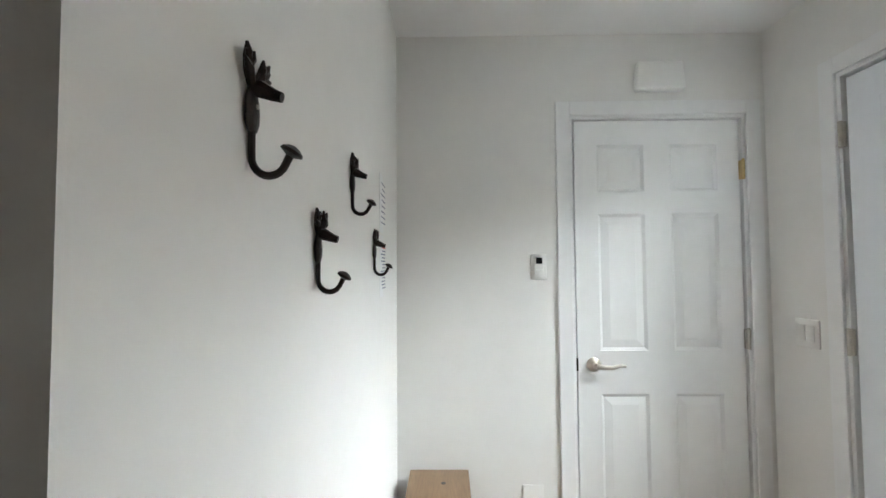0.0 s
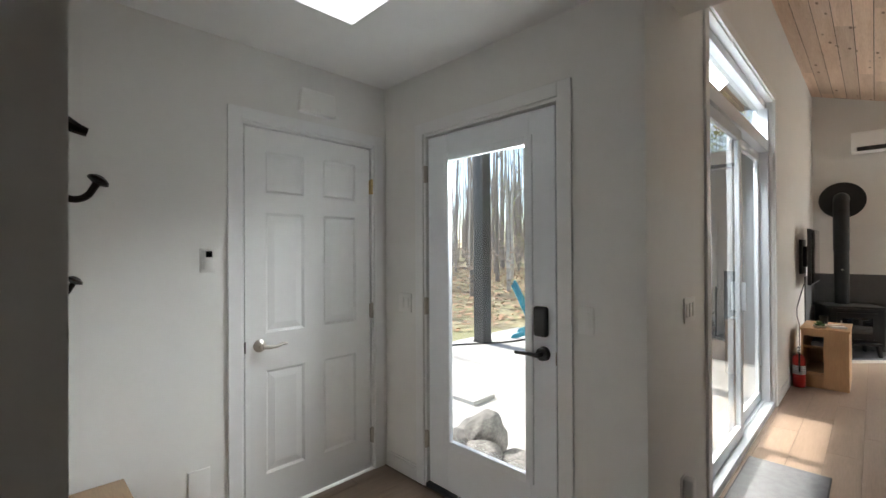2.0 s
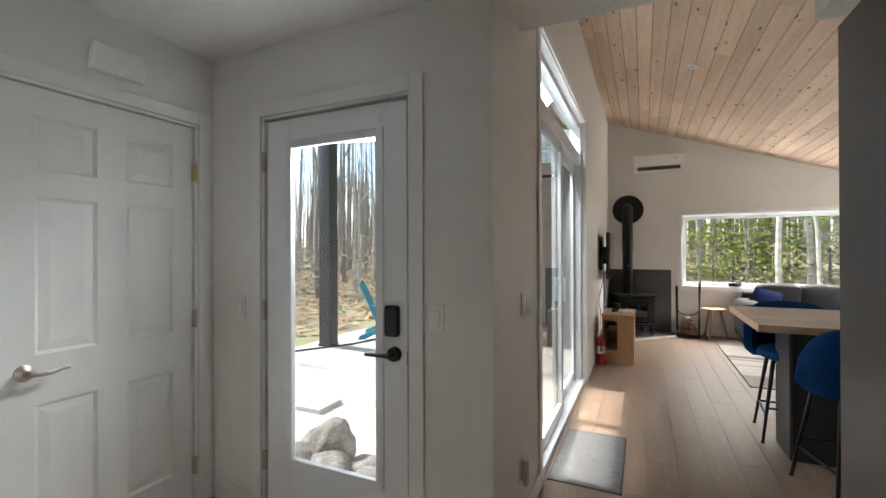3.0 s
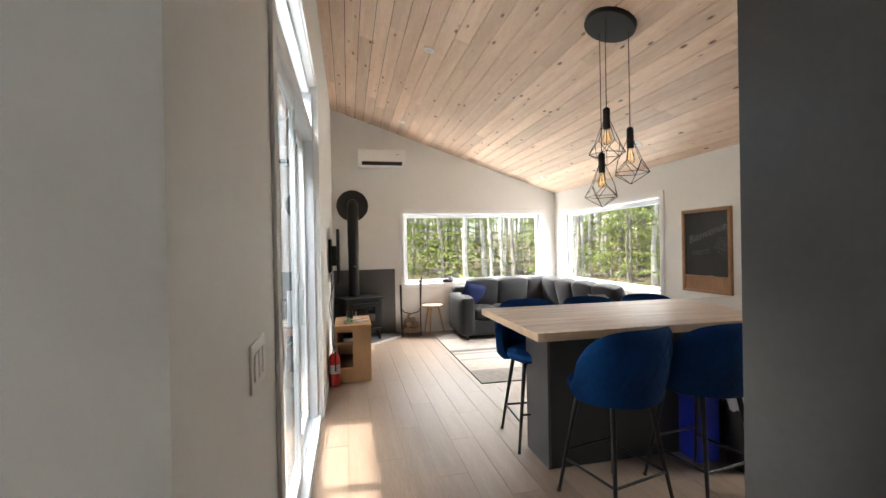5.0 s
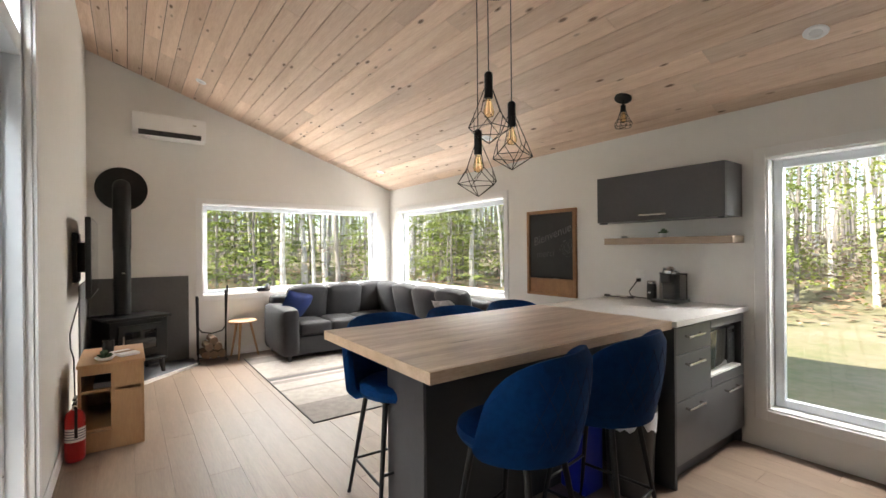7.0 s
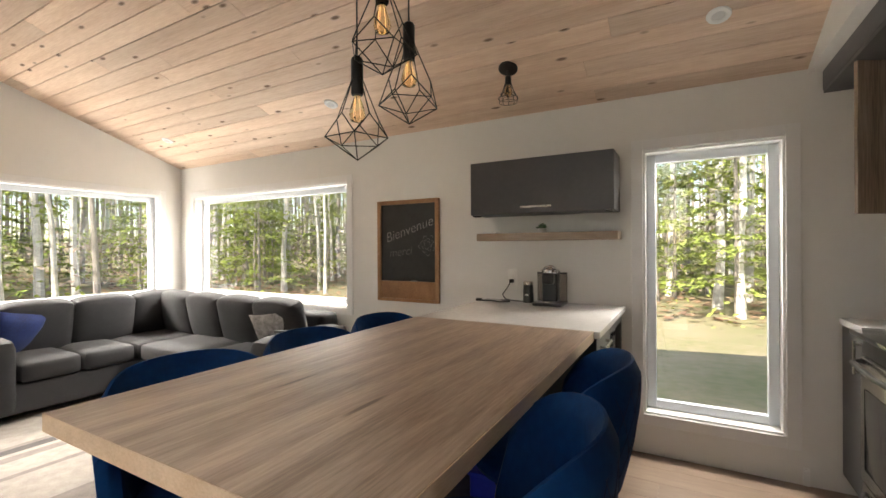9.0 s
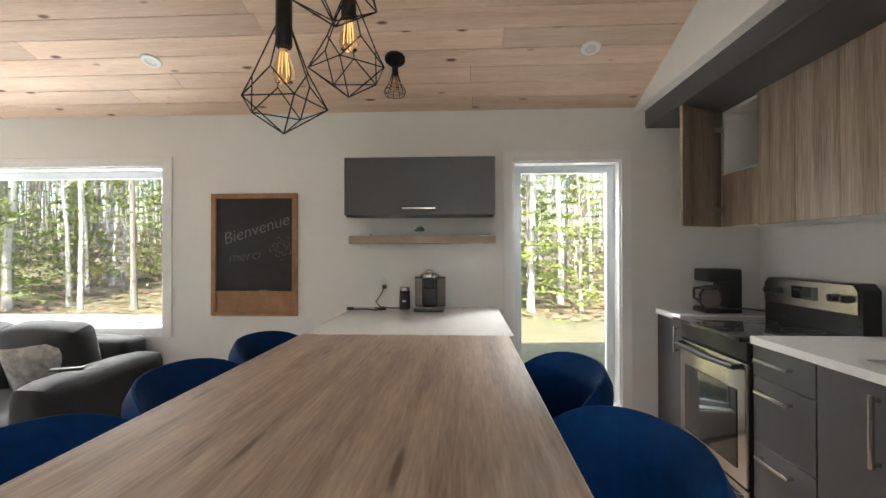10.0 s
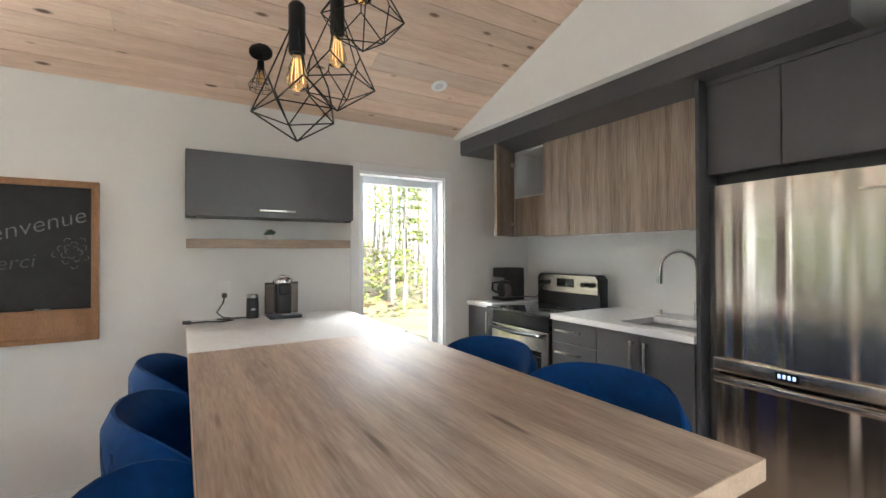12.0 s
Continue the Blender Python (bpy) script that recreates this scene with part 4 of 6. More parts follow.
for x in (0.385, 0.56):
    bm = box(x - 0.005, x + 0.005, 0.275, 0.299, 0.031, 0.042, 0.001, 1, bm)
part("handle", bm, STEEL, d, "brushed steel bar pull")
for x in (0.03, 0.915):
    part("hinge_cover", box(x - 0.02, x + 0.02, 0.20, 0.262, -0.014, -0.002, 0.003), BLACKPL, ob)
ob = thing("floating_shelf", (5.408, YS, 1.36), 0, "thick oak-laminate floating shelf", "shelf")
part("board", box(0, 0.95, 0.001, 0.19, 0, 0.052, 0.002, 1), SHELFW, ob)
ob = thing("succulent", (5.905, YS + 0.11, 1.412), 0, "small green succulent in a pale pot", "plant")
part("pot", lathe([(0.022, 0), (0.03, 0.028), (0.027, 0.03), (0.024, 0.022)], 16), WHITEP, ob)
r = random.Random(2)
for i in range(26):
    a, e = r.uniform(0, 6.28), r.uniform(0.2, 1.3)
    d = Vector((math.cos(a) * math.cos(e), math.sin(a) * math.cos(e), math.sin(e)))
    part("leaf", tube([(0, 0, 0.026), Vector((0, 0, 0.028)) + d * 0.022, Vector((0, 0, 0.028)) + d * 0.04], [0.006, 0.008, 0.0015], 5), LEAF, ob)
ob = thing("paper_stack", (6.28, YS + 0.10, 1.412), 0, "small stack of white cards on the shelf", "cards")
part("cards", box(-0.05, 0.05, -0.04, 0.04, 0, 0.016, 0.001, 1), PAPER, ob)

ob = thing("chalkboard", (6.765, YS, 0.865), 0, "framed chalkboard with handwriting and a wooden tray box", "chalkboard")
W, H = 0.608, 0.85
part("slate", box(0.03, W - 0.03, 0.008, 0.016, 0.17, H - 0.03), SLATEB, ob, "black chalkboard surface with smears")
for nm, a in (("frame_rail", (0, 0.033, 0.001, 0.032, 0, H)), ("frame_rail", (W - 0.033, W, 0.001, 0.032, 0, H)), ("frame_rail", (0.033, W - 0.033, 0.001, 0.032, H - 0.034, H)),
              ("frame_rail", (0.033, W - 0.033, 0.001, 0.032, 0, 0.025))):
    part(nm, box(*a, 0.003, 2), BOARDW, ob)
part("tray_panel", box(0.033, W - 0.033, 0.006, 0.016, 0.025, 0.165), BOARDW, ob, "wooden panel under the slate")
part("chalk_ledge", box(0.033, W - 0.033, 0.001, 0.045, 0.16, 0.172, 0.002), BOARDW, ob)
part("chalk_stick", rod((0.2, 0.035, 0.177), (0.26, 0.036, 0.177), 0.005), CHALK, ob)


def lettering(parent, text, size, x, z, tilt, material, name="chalk_writing"):
    """Raised letters on the board's face, read from the room."""
    cu = bpy.data.curves.new(name, "FONT")
    cu.body, cu.size, cu.extrude, cu.shear, cu.align_x = text, size, 0.0004, 0.25, "CENTER"
    cu.offset = -size * 0.012
    me = bpy.data.meshes.new_from_object(new("tmp", cu))
    bpy.data.objects.remove(bpy.data.objects["tmp"])
    me.materials.clear()
    me.materials.append(material)
    ob = new(name, me)
    ob.parent = parent
    ob.matrix_basis = Matrix.Translation((x, 0.0168, z)) @ Matrix.Rotation(radians(180), 4, "Z") @ Matrix.Rotation(radians(90), 4, "X") @ Matrix.Rotation(radians(tilt), 4, "Z")
    return ob


lettering(ob, "Bienvenue", 0.118, 0.285, 0.565, 17, CHALK)
lettering(ob, "merci", 0.10, 0.375, 0.385, 6, CHALKF)
r = random.Random(6)
for i in range(16):
    a = i * 2.4
    rr = 0.014 + 0.0042 * i
    c = Vector((0.115 + rr * math.cos(a), 0.0165, 0.475 + rr * math.sin(a)))
    part("chalk_petal", tube([c + Vector((0.014 * math.cos(a + k), 0, 0.014 * math.sin(a + k))) for k in np.linspace(-1.4, 1.4, 6)], 0.0016, 4), CHALK, ob)

ob = thing("wall_socket", (6.155, YS, 1.095), 0, "white wall socket with a black plug in it", "socket")
part("plate", box(-0.036, 0.036, 0, 0.006, -0.058, 0.058, 0.002), WHITEP, ob)
part("outlet", box(-0.016, 0.016, 0.006, 0.009, 0.006, 0.04, 0.003), WHITEP, ob)
part("plug", box(-0.014, 0.014, 0.006, 0.04, -0.04, -0.012, 0.005), BLACKPL, ob, "black plug")
cord = [(6.155, YS + 0.04, 1.065), (6.165, YS + 0.075, 1.03), (6.20, YS + 0.09, 0.975), (6.17, YS + 0.11, 0.945), (6.10, YS + 0.11, 0.936), (6.03, YS + 0.10, 0.935)]
tagged(finish("power_cord", tube(cord, 0.0045, 6), RUBBER, None, "", True), "black power cord looped on the worktop", "cord")
cord = [(6.345, YS + 0.16, 0.934), (6.25, YS + 0.15, 0.934), (6.19, YS + 0.2, 0.934), (6.12, YS + 0.16, 0.934), (6.20, YS + 0.12, 0.938), (6.13, YS + 0.13, 0.935)]
tagged(finish("power_cord", tube(cord, 0.0045, 6), RUBBER, None, "", True), "black power cord coiled on the worktop", "cord")
ob = thing("cord_plug", (6.355, YS + 0.16, 0.9285), 0, "black plug lying on the worktop", "plug")
part("body", box(-0.022, 0.022, -0.012, 0.012, 0, 0.02, 0.004), BLACKPL, ob)

ob = thing("pod_coffee_machine", (5.835, YS + 0.15, 0.9285), 90, "black pod coffee machine with a chrome domed top", "coffee machine")
part("base", box(-0.10, 0.11, -0.095, 0.095, 0, 0.022, 0.008), BLACKPL, ob)
part("body", box(-0.09, 0.03, -0.05, 0.05, 0.022, 0.21, 0.018, 3), BLACKPL, ob)
part("brew_head", box(-0.06, 0.085, -0.038, 0.038, 0.14, 0.215, 0.02, 3), BLACKPL, ob)
b2 = lathe([(0.046, 0.21), (0.046, 0.225), (0.038, 0.248), (0.02, 0.262), (0.002, 0.266)], 24)
part("dome", b2, CHROME, ob, "chrome dome lid")
part("lever", tube([(-0.03, -0.05, 0.20), (0.0, -0.056, 0.23), (0.05, -0.02, 0.255), (0.06, 0.02, 0.255), (0.0, 0.056, 0.23), (-0.03, 0.05, 0.20)], 0.006, 8), CHROME, ob)
part("drip_tray", rod((0.075, 0, 0.022), (0.075, 0, 0.032), 0.035, 0.035, 20), STEEL, ob)
for s in (-1, 1):
    part("side_tank", rod((-0.04, s * 0.075, 0.022), (-0.04, s * 0.075, 0.205), 0.026, 0.026, 18), CARAFE, ob, "clear smoked tank")
    part("tank_lid", rod((-0.04, s * 0.075, 0.205), (-0.04, s * 0.075, 0.215), 0.027, 0.027, 18), BLACKPL, ob)
ob = thing("milk_frother", (6.005, YS + 0.10, 0.9285), 0, "black milk frother with a steel lid", "milk frother")
part("body", lathe([(0.036, 0), (0.037, 0.008), (0.034, 0.125)], 24), BLACKPL, ob)
part("lid", lathe([(0.0345, 0.125), (0.0345, 0.142), (0.03, 0.147)], 24), STEEL, ob)
part("label", box(-0.012, 0.012, 0.0352, 0.0362, 0.05, 0.062), PAPER, ob)
ob = thing("night_light", (7.33, YS, 0.43), 0, "white plug-in night light with a red dot", "night light")
part("plate", box(-0.036, 0.036, 0, 0.006, -0.05, 0.06, 0.002), WHITEP, ob)
part("body", box(-0.022, 0.022, 0.006, 0.04, -0.015, 0.065, 0.008, 3), WHITEP, ob)
part("indicator", rod((0, 0.04, 0.01), (0, 0.042, 0.01), 0.004), glow("red_dot", (1, 0.1, 0.08), 1.0), ob)


# ---- kitchen ----
def pull_v(parent, x, y, z0, z1):
    bm = box(x + 0.022, x + 0.032, y - 0.008, y + 0.008, z0, z1, 0.002)
    for z in (z0 + 0.015, z1 - 0.015):
        bm = box(x, x + 0.024, y - 0.006, y + 0.006, z - 0.006, z + 0.006, 0.001, 1, bm)
    part("handle", bm, STEEL, parent, "brushed steel bar pull")


def pull_h(parent, x, y0, y1, z):
    bm = box(x + 0.022, x + 0.032, y0, y1, z - 0.007, z + 0.007, 0.002)
    for y in (y0 + 0.012, y1 - 0.012):
        bm = box(x, x + 0.024, y - 0.006, y + 0.006, z - 0.006, z + 0.006, 0.001, 1, bm)
    part("handle", bm, STEEL, parent, "brushed steel bar pull")


def base_unit(y0, y1, label):
    ob = thing("base_cabinet", (XK, y0, 0.0), 0, label, "cabinet", "kitchen base cabinets")
    w = y1 - y0
    part("carcass", box(0.01, 0.645, 0.001, w - 0.001, 0.10, 0.895), CHAR, ob)
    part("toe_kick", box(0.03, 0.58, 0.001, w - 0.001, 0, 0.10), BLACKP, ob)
    return ob, w


FX = 0.647
u, w = base_unit(-1.255, -0.93, "narrow charcoal base cabinet beside the range")
d = part("door", box(FX, FX + 0.018, 0.003, w - 0.003, 0.105, 0.892, 0.0015, 1), CHAR, u)
pull_v(d, FX + 0.018, w - 0.04, 0.70, 0.86)
u, w = base_unit(-0.30, 0.05, "charcoal three-drawer base cabinet")
for z0, z1 in ((0.76, 0.892), (0.475, 0.755), (0.105, 0.47)):
    d = part("drawer_front", box(FX, FX + 0.018, 0.003, w - 0.003, z0, z1, 0.0015, 1), CHAR, u)
    pull_h(d, FX + 0.018, 0.05, 0.245, z1 - 0.055)
u, w = base_unit(0.05, 0.616, "charcoal two-door sink cabinet")
for a, b, hy in ((0.003, w / 2 - 0.002, w / 2 - 0.04), (w / 2 + 0.002, w - 0.003, w / 2 + 0.04)):
    d = part("door", box(FX, FX + 0.018, a, b, 0.105, 0.892, 0.0015, 1), CHAR, u)
    pull_v(d, FX + 0.018, hy, 0.63, 0.86)

tagged(finish("quartz_worktop", box(XK + 0.001, 4.335, YS + 0.001, -0.929, 0.897, 0.93, 0.003), QUARTZ), "short white quartz worktop beside the range", "worktop")


def plate_with_hole(xs, ys, z0, z1):
    """A slab on a 3 x 3 grid with the middle cell cut through."""
    b2 = bmesh.new()
    g = [[[b2.verts.new((x, y, z)) for z in (z0, z1)] for y in ys] for x in xs]
    for i in range(3):
        for k in range(3):
            if (i, k) != (1, 1):
                for s in (0, 1):
                    b2.faces.new((g[i][k][s], g[i + 1][k][s], g[i + 1][k + 1][s], g[i][k + 1][s]))
    ring = [(0, 0), (1, 0), (2, 0), (3, 0), (3, 1), (3, 2), (3, 3), (2, 3), (1, 3), (0, 3), (0, 2), (0, 1)]
    for loop in (ring, [(1, 1), (2, 1), (2, 2), (1, 2)]):
        for (i, k), (m, n) in zip(loop, loop[1:] + loop[:1]):
            b2.faces.new((g[i][k][0], g[m][n][0], g[m][n][1], g[i][k][1]))
    bmesh.ops.recalc_face_normals(b2, faces=b2.faces[:])
    return b2


bm = plate_with_hole((XK + 0.001, 3.90, 4.22, 4.335), (-0.302, 0.13, 0.56, 0.616), 0.897, 0.93)
tagged(finish("quartz_worktop", bm, QUARTZ), "white quartz worktop with a sink cut-out", "worktop")
sink = thing("sink", (4.06, 0.345, 0.75), 0, "undermount stainless steel sink", "sink")
bm = box(-0.165, -0.157, -0.215, 0.215, 0, 0.146)
bm = box(0.157, 0.165, -0.215, 0.215, 0, 0.146, 0, 1, bm)
bm = box(-0.157, 0.157, -0.215, -0.207, 0, 0.146, 0, 1, bm)
bm = box(-0.157, 0.157, 0.207, 0.215, 0, 0.146, 0, 1, bm)
bm = box(-0.165, 0.165, -0.215, 0.215, -0.008, 0, 0, 1, bm)
part("bowl", bm, SINKM, sink, smooth=False)
part("drain", rod((0, 0, 0), (0, 0, 0.004), 0.04, 0.04, 20), CHROME, sink)
ob = thing("sink_stopper", (3.835, 0.14, 0.93), 0, "steel sink stopper with a knob beside the sink", "stopper")
part("disc", lathe([(0.035, 0), (0.035, 0.006), (0.01, 0.012), (0.006, 0.03), (0.009, 0.038), (0.002, 0.042)], 20), NICKEL, ob)
fa = thing("faucet", (3.80, 0.345, 0.93), 0, "tall chrome gooseneck faucet with a pull-down spout", "faucet")
part("base", lathe([(0.028, 0), (0.028, 0.006), (0.021, 0.012), (0.020, 0.12), (0.014, 0.13)], 20), CHROME, fa)
pts = [(0, 0, 0.12), (0, 0, 0.30)] + [(0.075 * (1 - math.cos(a)) * 0.95, -0.10 * (1 - math.cos(a)) * 0.7, 0.30 + 0.10 * math.sin(a)) for a in np.linspace(0.2, 2.9, 12)]
part("neck", tube(pts, 0.0125, 12), CHROME, fa)
e = Vector(pts[-1])
part("spray_head", tube([e, e + Vector((0.004, -0.004, -0.05)), e + Vector((0.006, -0.006, -0.115))], [0.0135, 0.016, 0.019], 14), CHROME, fa)
part("lever", tube([(0, 0.02, 0.07), (0, 0.045, 0.075), (0.01, 0.075, 0.10)], [0.009, 0.007, 0.005], 8), CHROME, fa)

rg = thing("range", (XK + 0.02, -0.925, 0.0), 0, "stainless and black electric range with a glass cooktop", "range")
RW = 0.62
part("body", box(0, 0.62, 0, RW, 0.02, 0.90, 0.003), BLACKPL, rg)
part("cooktop", box(0.05, 0.70, -0.002, RW + 0.002, 0.90, 0.922, 0.006), BGLASS, rg, "black glass cooktop")
for x, y, r0 in ((0.30, 0.17, 0.065), (0.30, 0.45, 0.08), (0.53, 0.17, 0.09), (0.53, 0.45, 0.07)):
    part("burner_ring", lathe([(r0, 0.9222), (r0 + 0.003, 0.9224), (r0 + 0.003, 0.9222)], 32, None, (x, y, 0), False), CHAR, rg)
bm = extrude([(-0.002, 0.92), (RW + 0.002, 0.92), (RW + 0.002, 1.13), (RW - 0.03, 1.16), (0.03, 1.16), (-0.002, 1.13)], "x", 0.09, 0.17)
part("console_back", bm, BLACKPL, rg, smooth=False)
bm = extrude([(0.012, 1.02), (RW - 0.012, 1.02), (RW - 0.012, 1.125), (RW - 0.035, 1.152), (0.035, 1.152), (0.012, 1.125)], "x", 0.17, 0.182)
con = part("console", bm, STEEL, rg, "stainless control console", smooth=False)
part("display", box(0.181, 0.185, 0.22, 0.39, 1.06, 1.125, 0.002), BGLASS, con, "black clock display")
for y in (0.055, 0.115, 0.49, 0.56):
    k = part("knob", rod((0.181, y, 1.088), (0.208, y, 1.088), 0.021, 0.018, 20), BLACKPL, con, "black control knob")
    part("grip", box(0.206, 0.214, y - 0.004, y + 0.004, 1.071, 1.105, 0.001, 1), BLACKPL, k)
od = part("oven_door", box(0.62, 0.665, 0.012, RW - 0.012, 0.235, 0.80, 0.008), STEEL, rg, "stainless oven door")
part("oven_window", box(0.6645, 0.668, 0.075, RW - 0.075, 0.30, 0.665, 0.004), BGLASS, od, "dark oven window")
bm = tube([(0.665, 0.035, 0.785), (0.70, 0.045, 0.775), (0.705, RW / 2, 0.765), (0.70, RW - 0.045, 0.775), (0.665, RW - 0.035, 0.785)], 0.012, 10)
part("handle", bm, BLACKPL, od, "black oven door handle")
part("vent_strip", box(0.62, 0.66, 0.012, RW - 0.012, 0.81, 0.895, 0.006), BLACKPL, rg)
dr = part("drawer", box(0.62, 0.66, 0.012, RW - 0.012, 0.03, 0.225, 0.008), STEEL, rg, "stainless storage drawer")
part("handle", tube([(0.66, 0.05, 0.185), (0.682, 0.08, 0.178), (0.685, RW / 2, 0.17), (0.682, RW - 0.08, 0.178), (0.66, RW - 0.05, 0.185)], 0.009, 8), BLACKPL, dr)

cm = thing("drip_coffee_maker", (4.03, -1.09, 0.93), 0, "black drip coffee maker with a glass carafe", "coffee maker")
part("base", box(-0.10, 0.11, -0.085, 0.085, 0, 0.03, 0.008), BLACKPL, cm)
part("column", box(-0.10, -0.02, -0.085, 0.085, 0.03, 0.245, 0.008), BLACKPL, cm)
part("filter_head", box(-0.10, 0.10, -0.088, 0.088, 0.19, 0.27, 0.016, 3), BLACKPL, cm)
ca = part("carafe", lathe([(0.045, 0.032), (0.062, 0.06), (0.060, 0.11), (0.045, 0.14), (0.046, 0.15)], 24, None, (0.045, 0, 0)), CARAFE, cm, "clear glass carafe")
part("carafe_band", lathe([(0.047, 0.14), (0.048, 0.158), (0.03, 0.165)], 24, None, (0.045, 0, 0)), BLACKPL, ca)
part("handle", tube([(0.07, -0.05, 0.145), (0.09, -0.10, 0.14), (0.09, -0.105, 0.08), (0.075, -0.06, 0.06)], 0.009, 8), BLACKPL, ca)
cord = [(3.93, -1.09, 0.96), (3.80, -1.02, 0.945), (3.75, -0.95, 1.0), (3.70, -0.88, 1.08), (3.67, -0.86, 1.105)]
tagged(finish("power_cord", tube(cord, 0.004, 6), RUBBER, None, "", True), "black cord from the coffee maker to the wall", "cord")
ob = thing("wall_socket", (XK, -0.865, 1.105), 0, "white wall socket with a black plug above the range", "socket")
part("plate", box(0, 0.006, -0.036, 0.036, -0.058, 0.058, 0.002), WHITEP, ob)
part("plug", box(0.006, 0.035, -0.014, 0.014, -0.014, 0.014, 0.004), BLACKPL, ob)

# wood-fronted wall cabinets
CZ0, UD = 1.452, 0.075
oc = thing("wall_cabinet", (XK, -0.95, CZ0), 0, "wood-fronted wall cabinet with its door standing open", "cabinet")
w = 0.335
bm = box(0.001, 0.338 + UD, 0, 0.016, 0, 0.68)
bm = box(0.001, 0.338 + UD, w - 0.016, w, 0, 0.68, 0, 1, bm)
bm = box(0.001, 0.338 + UD, 0.016, w - 0.016, 0, 0.016, 0, 1, bm)
bm = box(0.001, 0.338 + UD, 0.016, w - 0.016, 0.664, 0.68, 0, 1, bm)
bm = box(0.001, 0.012, 0.016, w - 0.016, 0.016, 0.664, 0, 1, bm)
part("carcass", bm, WHITEP, oc, "white cabinet inside", smooth=False)
part("shelf", box(0.012, 0.33 + UD, 0.016, w - 0.016, 0.30, 0.316), WHITEP, oc)
part("lower_panel", box(0.328 + UD, 0.34 + UD, 0.0, w - 0.002, 0.0, 0.305), WOODF, oc, "wood-grain lower panel")
d = part("door", box(0.0, 0.335, -0.020, -0.002, 0, 0.68, 0.0015, 1), WOODF, oc, "open wood-grain door")
d.matrix_basis = pose(0.345 + UD, 0.0, 0, 0, 0, 27)
for z in (0.10, 0.57):
    bm = rod((0.05, 0.004, z), (0.05, -0.004, z), 0.017, 0.017, 14)
    bm = box(0.0, 0.065, 0.0, 0.012, z - 0.012, z + 0.012, 0.002, 1, bm)
    part("hinge", bm, NICKEL, d, "steel cup hinge")
for y0, y1 in ((-0.613, -0.36), (-0.36, -0.12), (-0.12, 0.08), (0.08, 0.616)):
    ob = thing("wall_cabinet", (XK, y0, CZ0), 0, "closed wood-grain wall cabinet over the worktop", "cabinet", "wood-fronted wall cabinets")
    part("carcass", box(0.001, 0.338 + UD, 0.001, y1 - y0 - 0.001, 0, 0.68), WHITEP, ob)
    n = 2 if y1 - y0 > 0.5 else 1
    for k in range(n):
        a, b = (y1 - y0) * k / n, (y1 - y0) * (k + 1) / n
        part("door", box(0.34 + UD, 0.359 + UD, a + 0.0012, b - 0.0012, -0.008, 0.68, 0.0012, 1), WOODF, ob, "wood-grain laminate door")
ob = thing("valance", (XK, YS, 2.132), 0, "charcoal valance board over the wall cabinets", "valance")
part("underside", box(0.001, 0.735, 0.002, 2.45, 0.0, 0.018), CHAR, ob)
part("front_board", box(0.715, 0.738, 0.002, 2.45, 0.018, 0.117), CHAR, ob)

ob = thing("fridge_surround", (XK, 0.617, 0.0), 0, "charcoal panels and cabinets framing the refrigerator", "cabinet")
part("side_panel", box(0.001, 0.655, 0, 0.018, 0, 2.131, 0.001, 1), CHAR, ob, "charcoal side panel")
part("side_panel", box(0.001, 0.59, 0.708, 0.728, 0, 2.131, 0.001, 1), CHAR, ob, "charcoal end panel")
part("over_cabinet", box(0.001, 0.57, 0.018, 0.708, 1.69, 2.131), CHAR, ob)
part("shadow_gap_panel", box(0.001, 0.50, 0.018, 0.708, 1.64, 1.69), BLACKP, ob)
for a, b in ((0.02, 0.315), (0.319, 0.707)):
    part("door", box(0.572, 0.59, a, b, 1.69, 2.105, 0.0015, 1), CHAR, ob)
part("top_rail", box(0.572, 0.592, 0.018, 0.708, 2.108, 2.131), CHAR, ob)

fr = thing("refrigerator", (XK - 0.11, 0.637, 0.0), 0, "stainless bottom-freezer refrigerator with a blue display", "refrigerator")
FW = 0.685
part("body", box(0.10, 0.62, 0.006, FW - 0.006, 0.02, 1.62, 0.004), CHAR, fr)


def bowed(z0, z1):
    """A door skin that bows gently outwards."""
    b2 = bmesh.new()
    n = 60
    fr_, bk = [], []
    for i in range(n + 1):
        f = i / n
        y = FW * f
        x = 0.705 + 0.022 * (1 - (2 * f - 1) ** 2) - (0.02 if i in (0, n) else 0.0)
        x += 0.0026 * math.sin(f * 15) + 0.0016 * math.sin(f * 27 + 1) + 0.0008 * math.sin(f * 51 + 2)
        fr_.append((b2.verts.new((x, y, z0)), b2.verts.new((x + 0.0005, y, (z0 + z1) / 2)), b2.verts.new((x, y, z1))))
        bk.append((b2.verts.new((0.625, y, z0)), b2.verts.new((0.625, y, z1))))
    for i in range(n):
        for k in (0, 1):
            b2.faces.new((fr_[i][k], fr_[i + 1][k], fr_[i + 1][k + 1], fr_[i][k + 1]))
        b2.faces.new((fr_[i][2], fr_[i + 1][2], bk[i + 1][1], bk[i][1]))
        b2.faces.new((fr_[i][0], bk[i][0], bk[i + 1][0], fr_[i + 1][0]))
        b2.faces.new((bk[i][0], bk[i][1], bk[i + 1][1], bk[i + 1][0]))
    for i in (0, n):
        b2.faces.new((fr_[i][0], fr_[i][1], fr_[i][2], bk[i][1], bk[i][0]))
    return b2


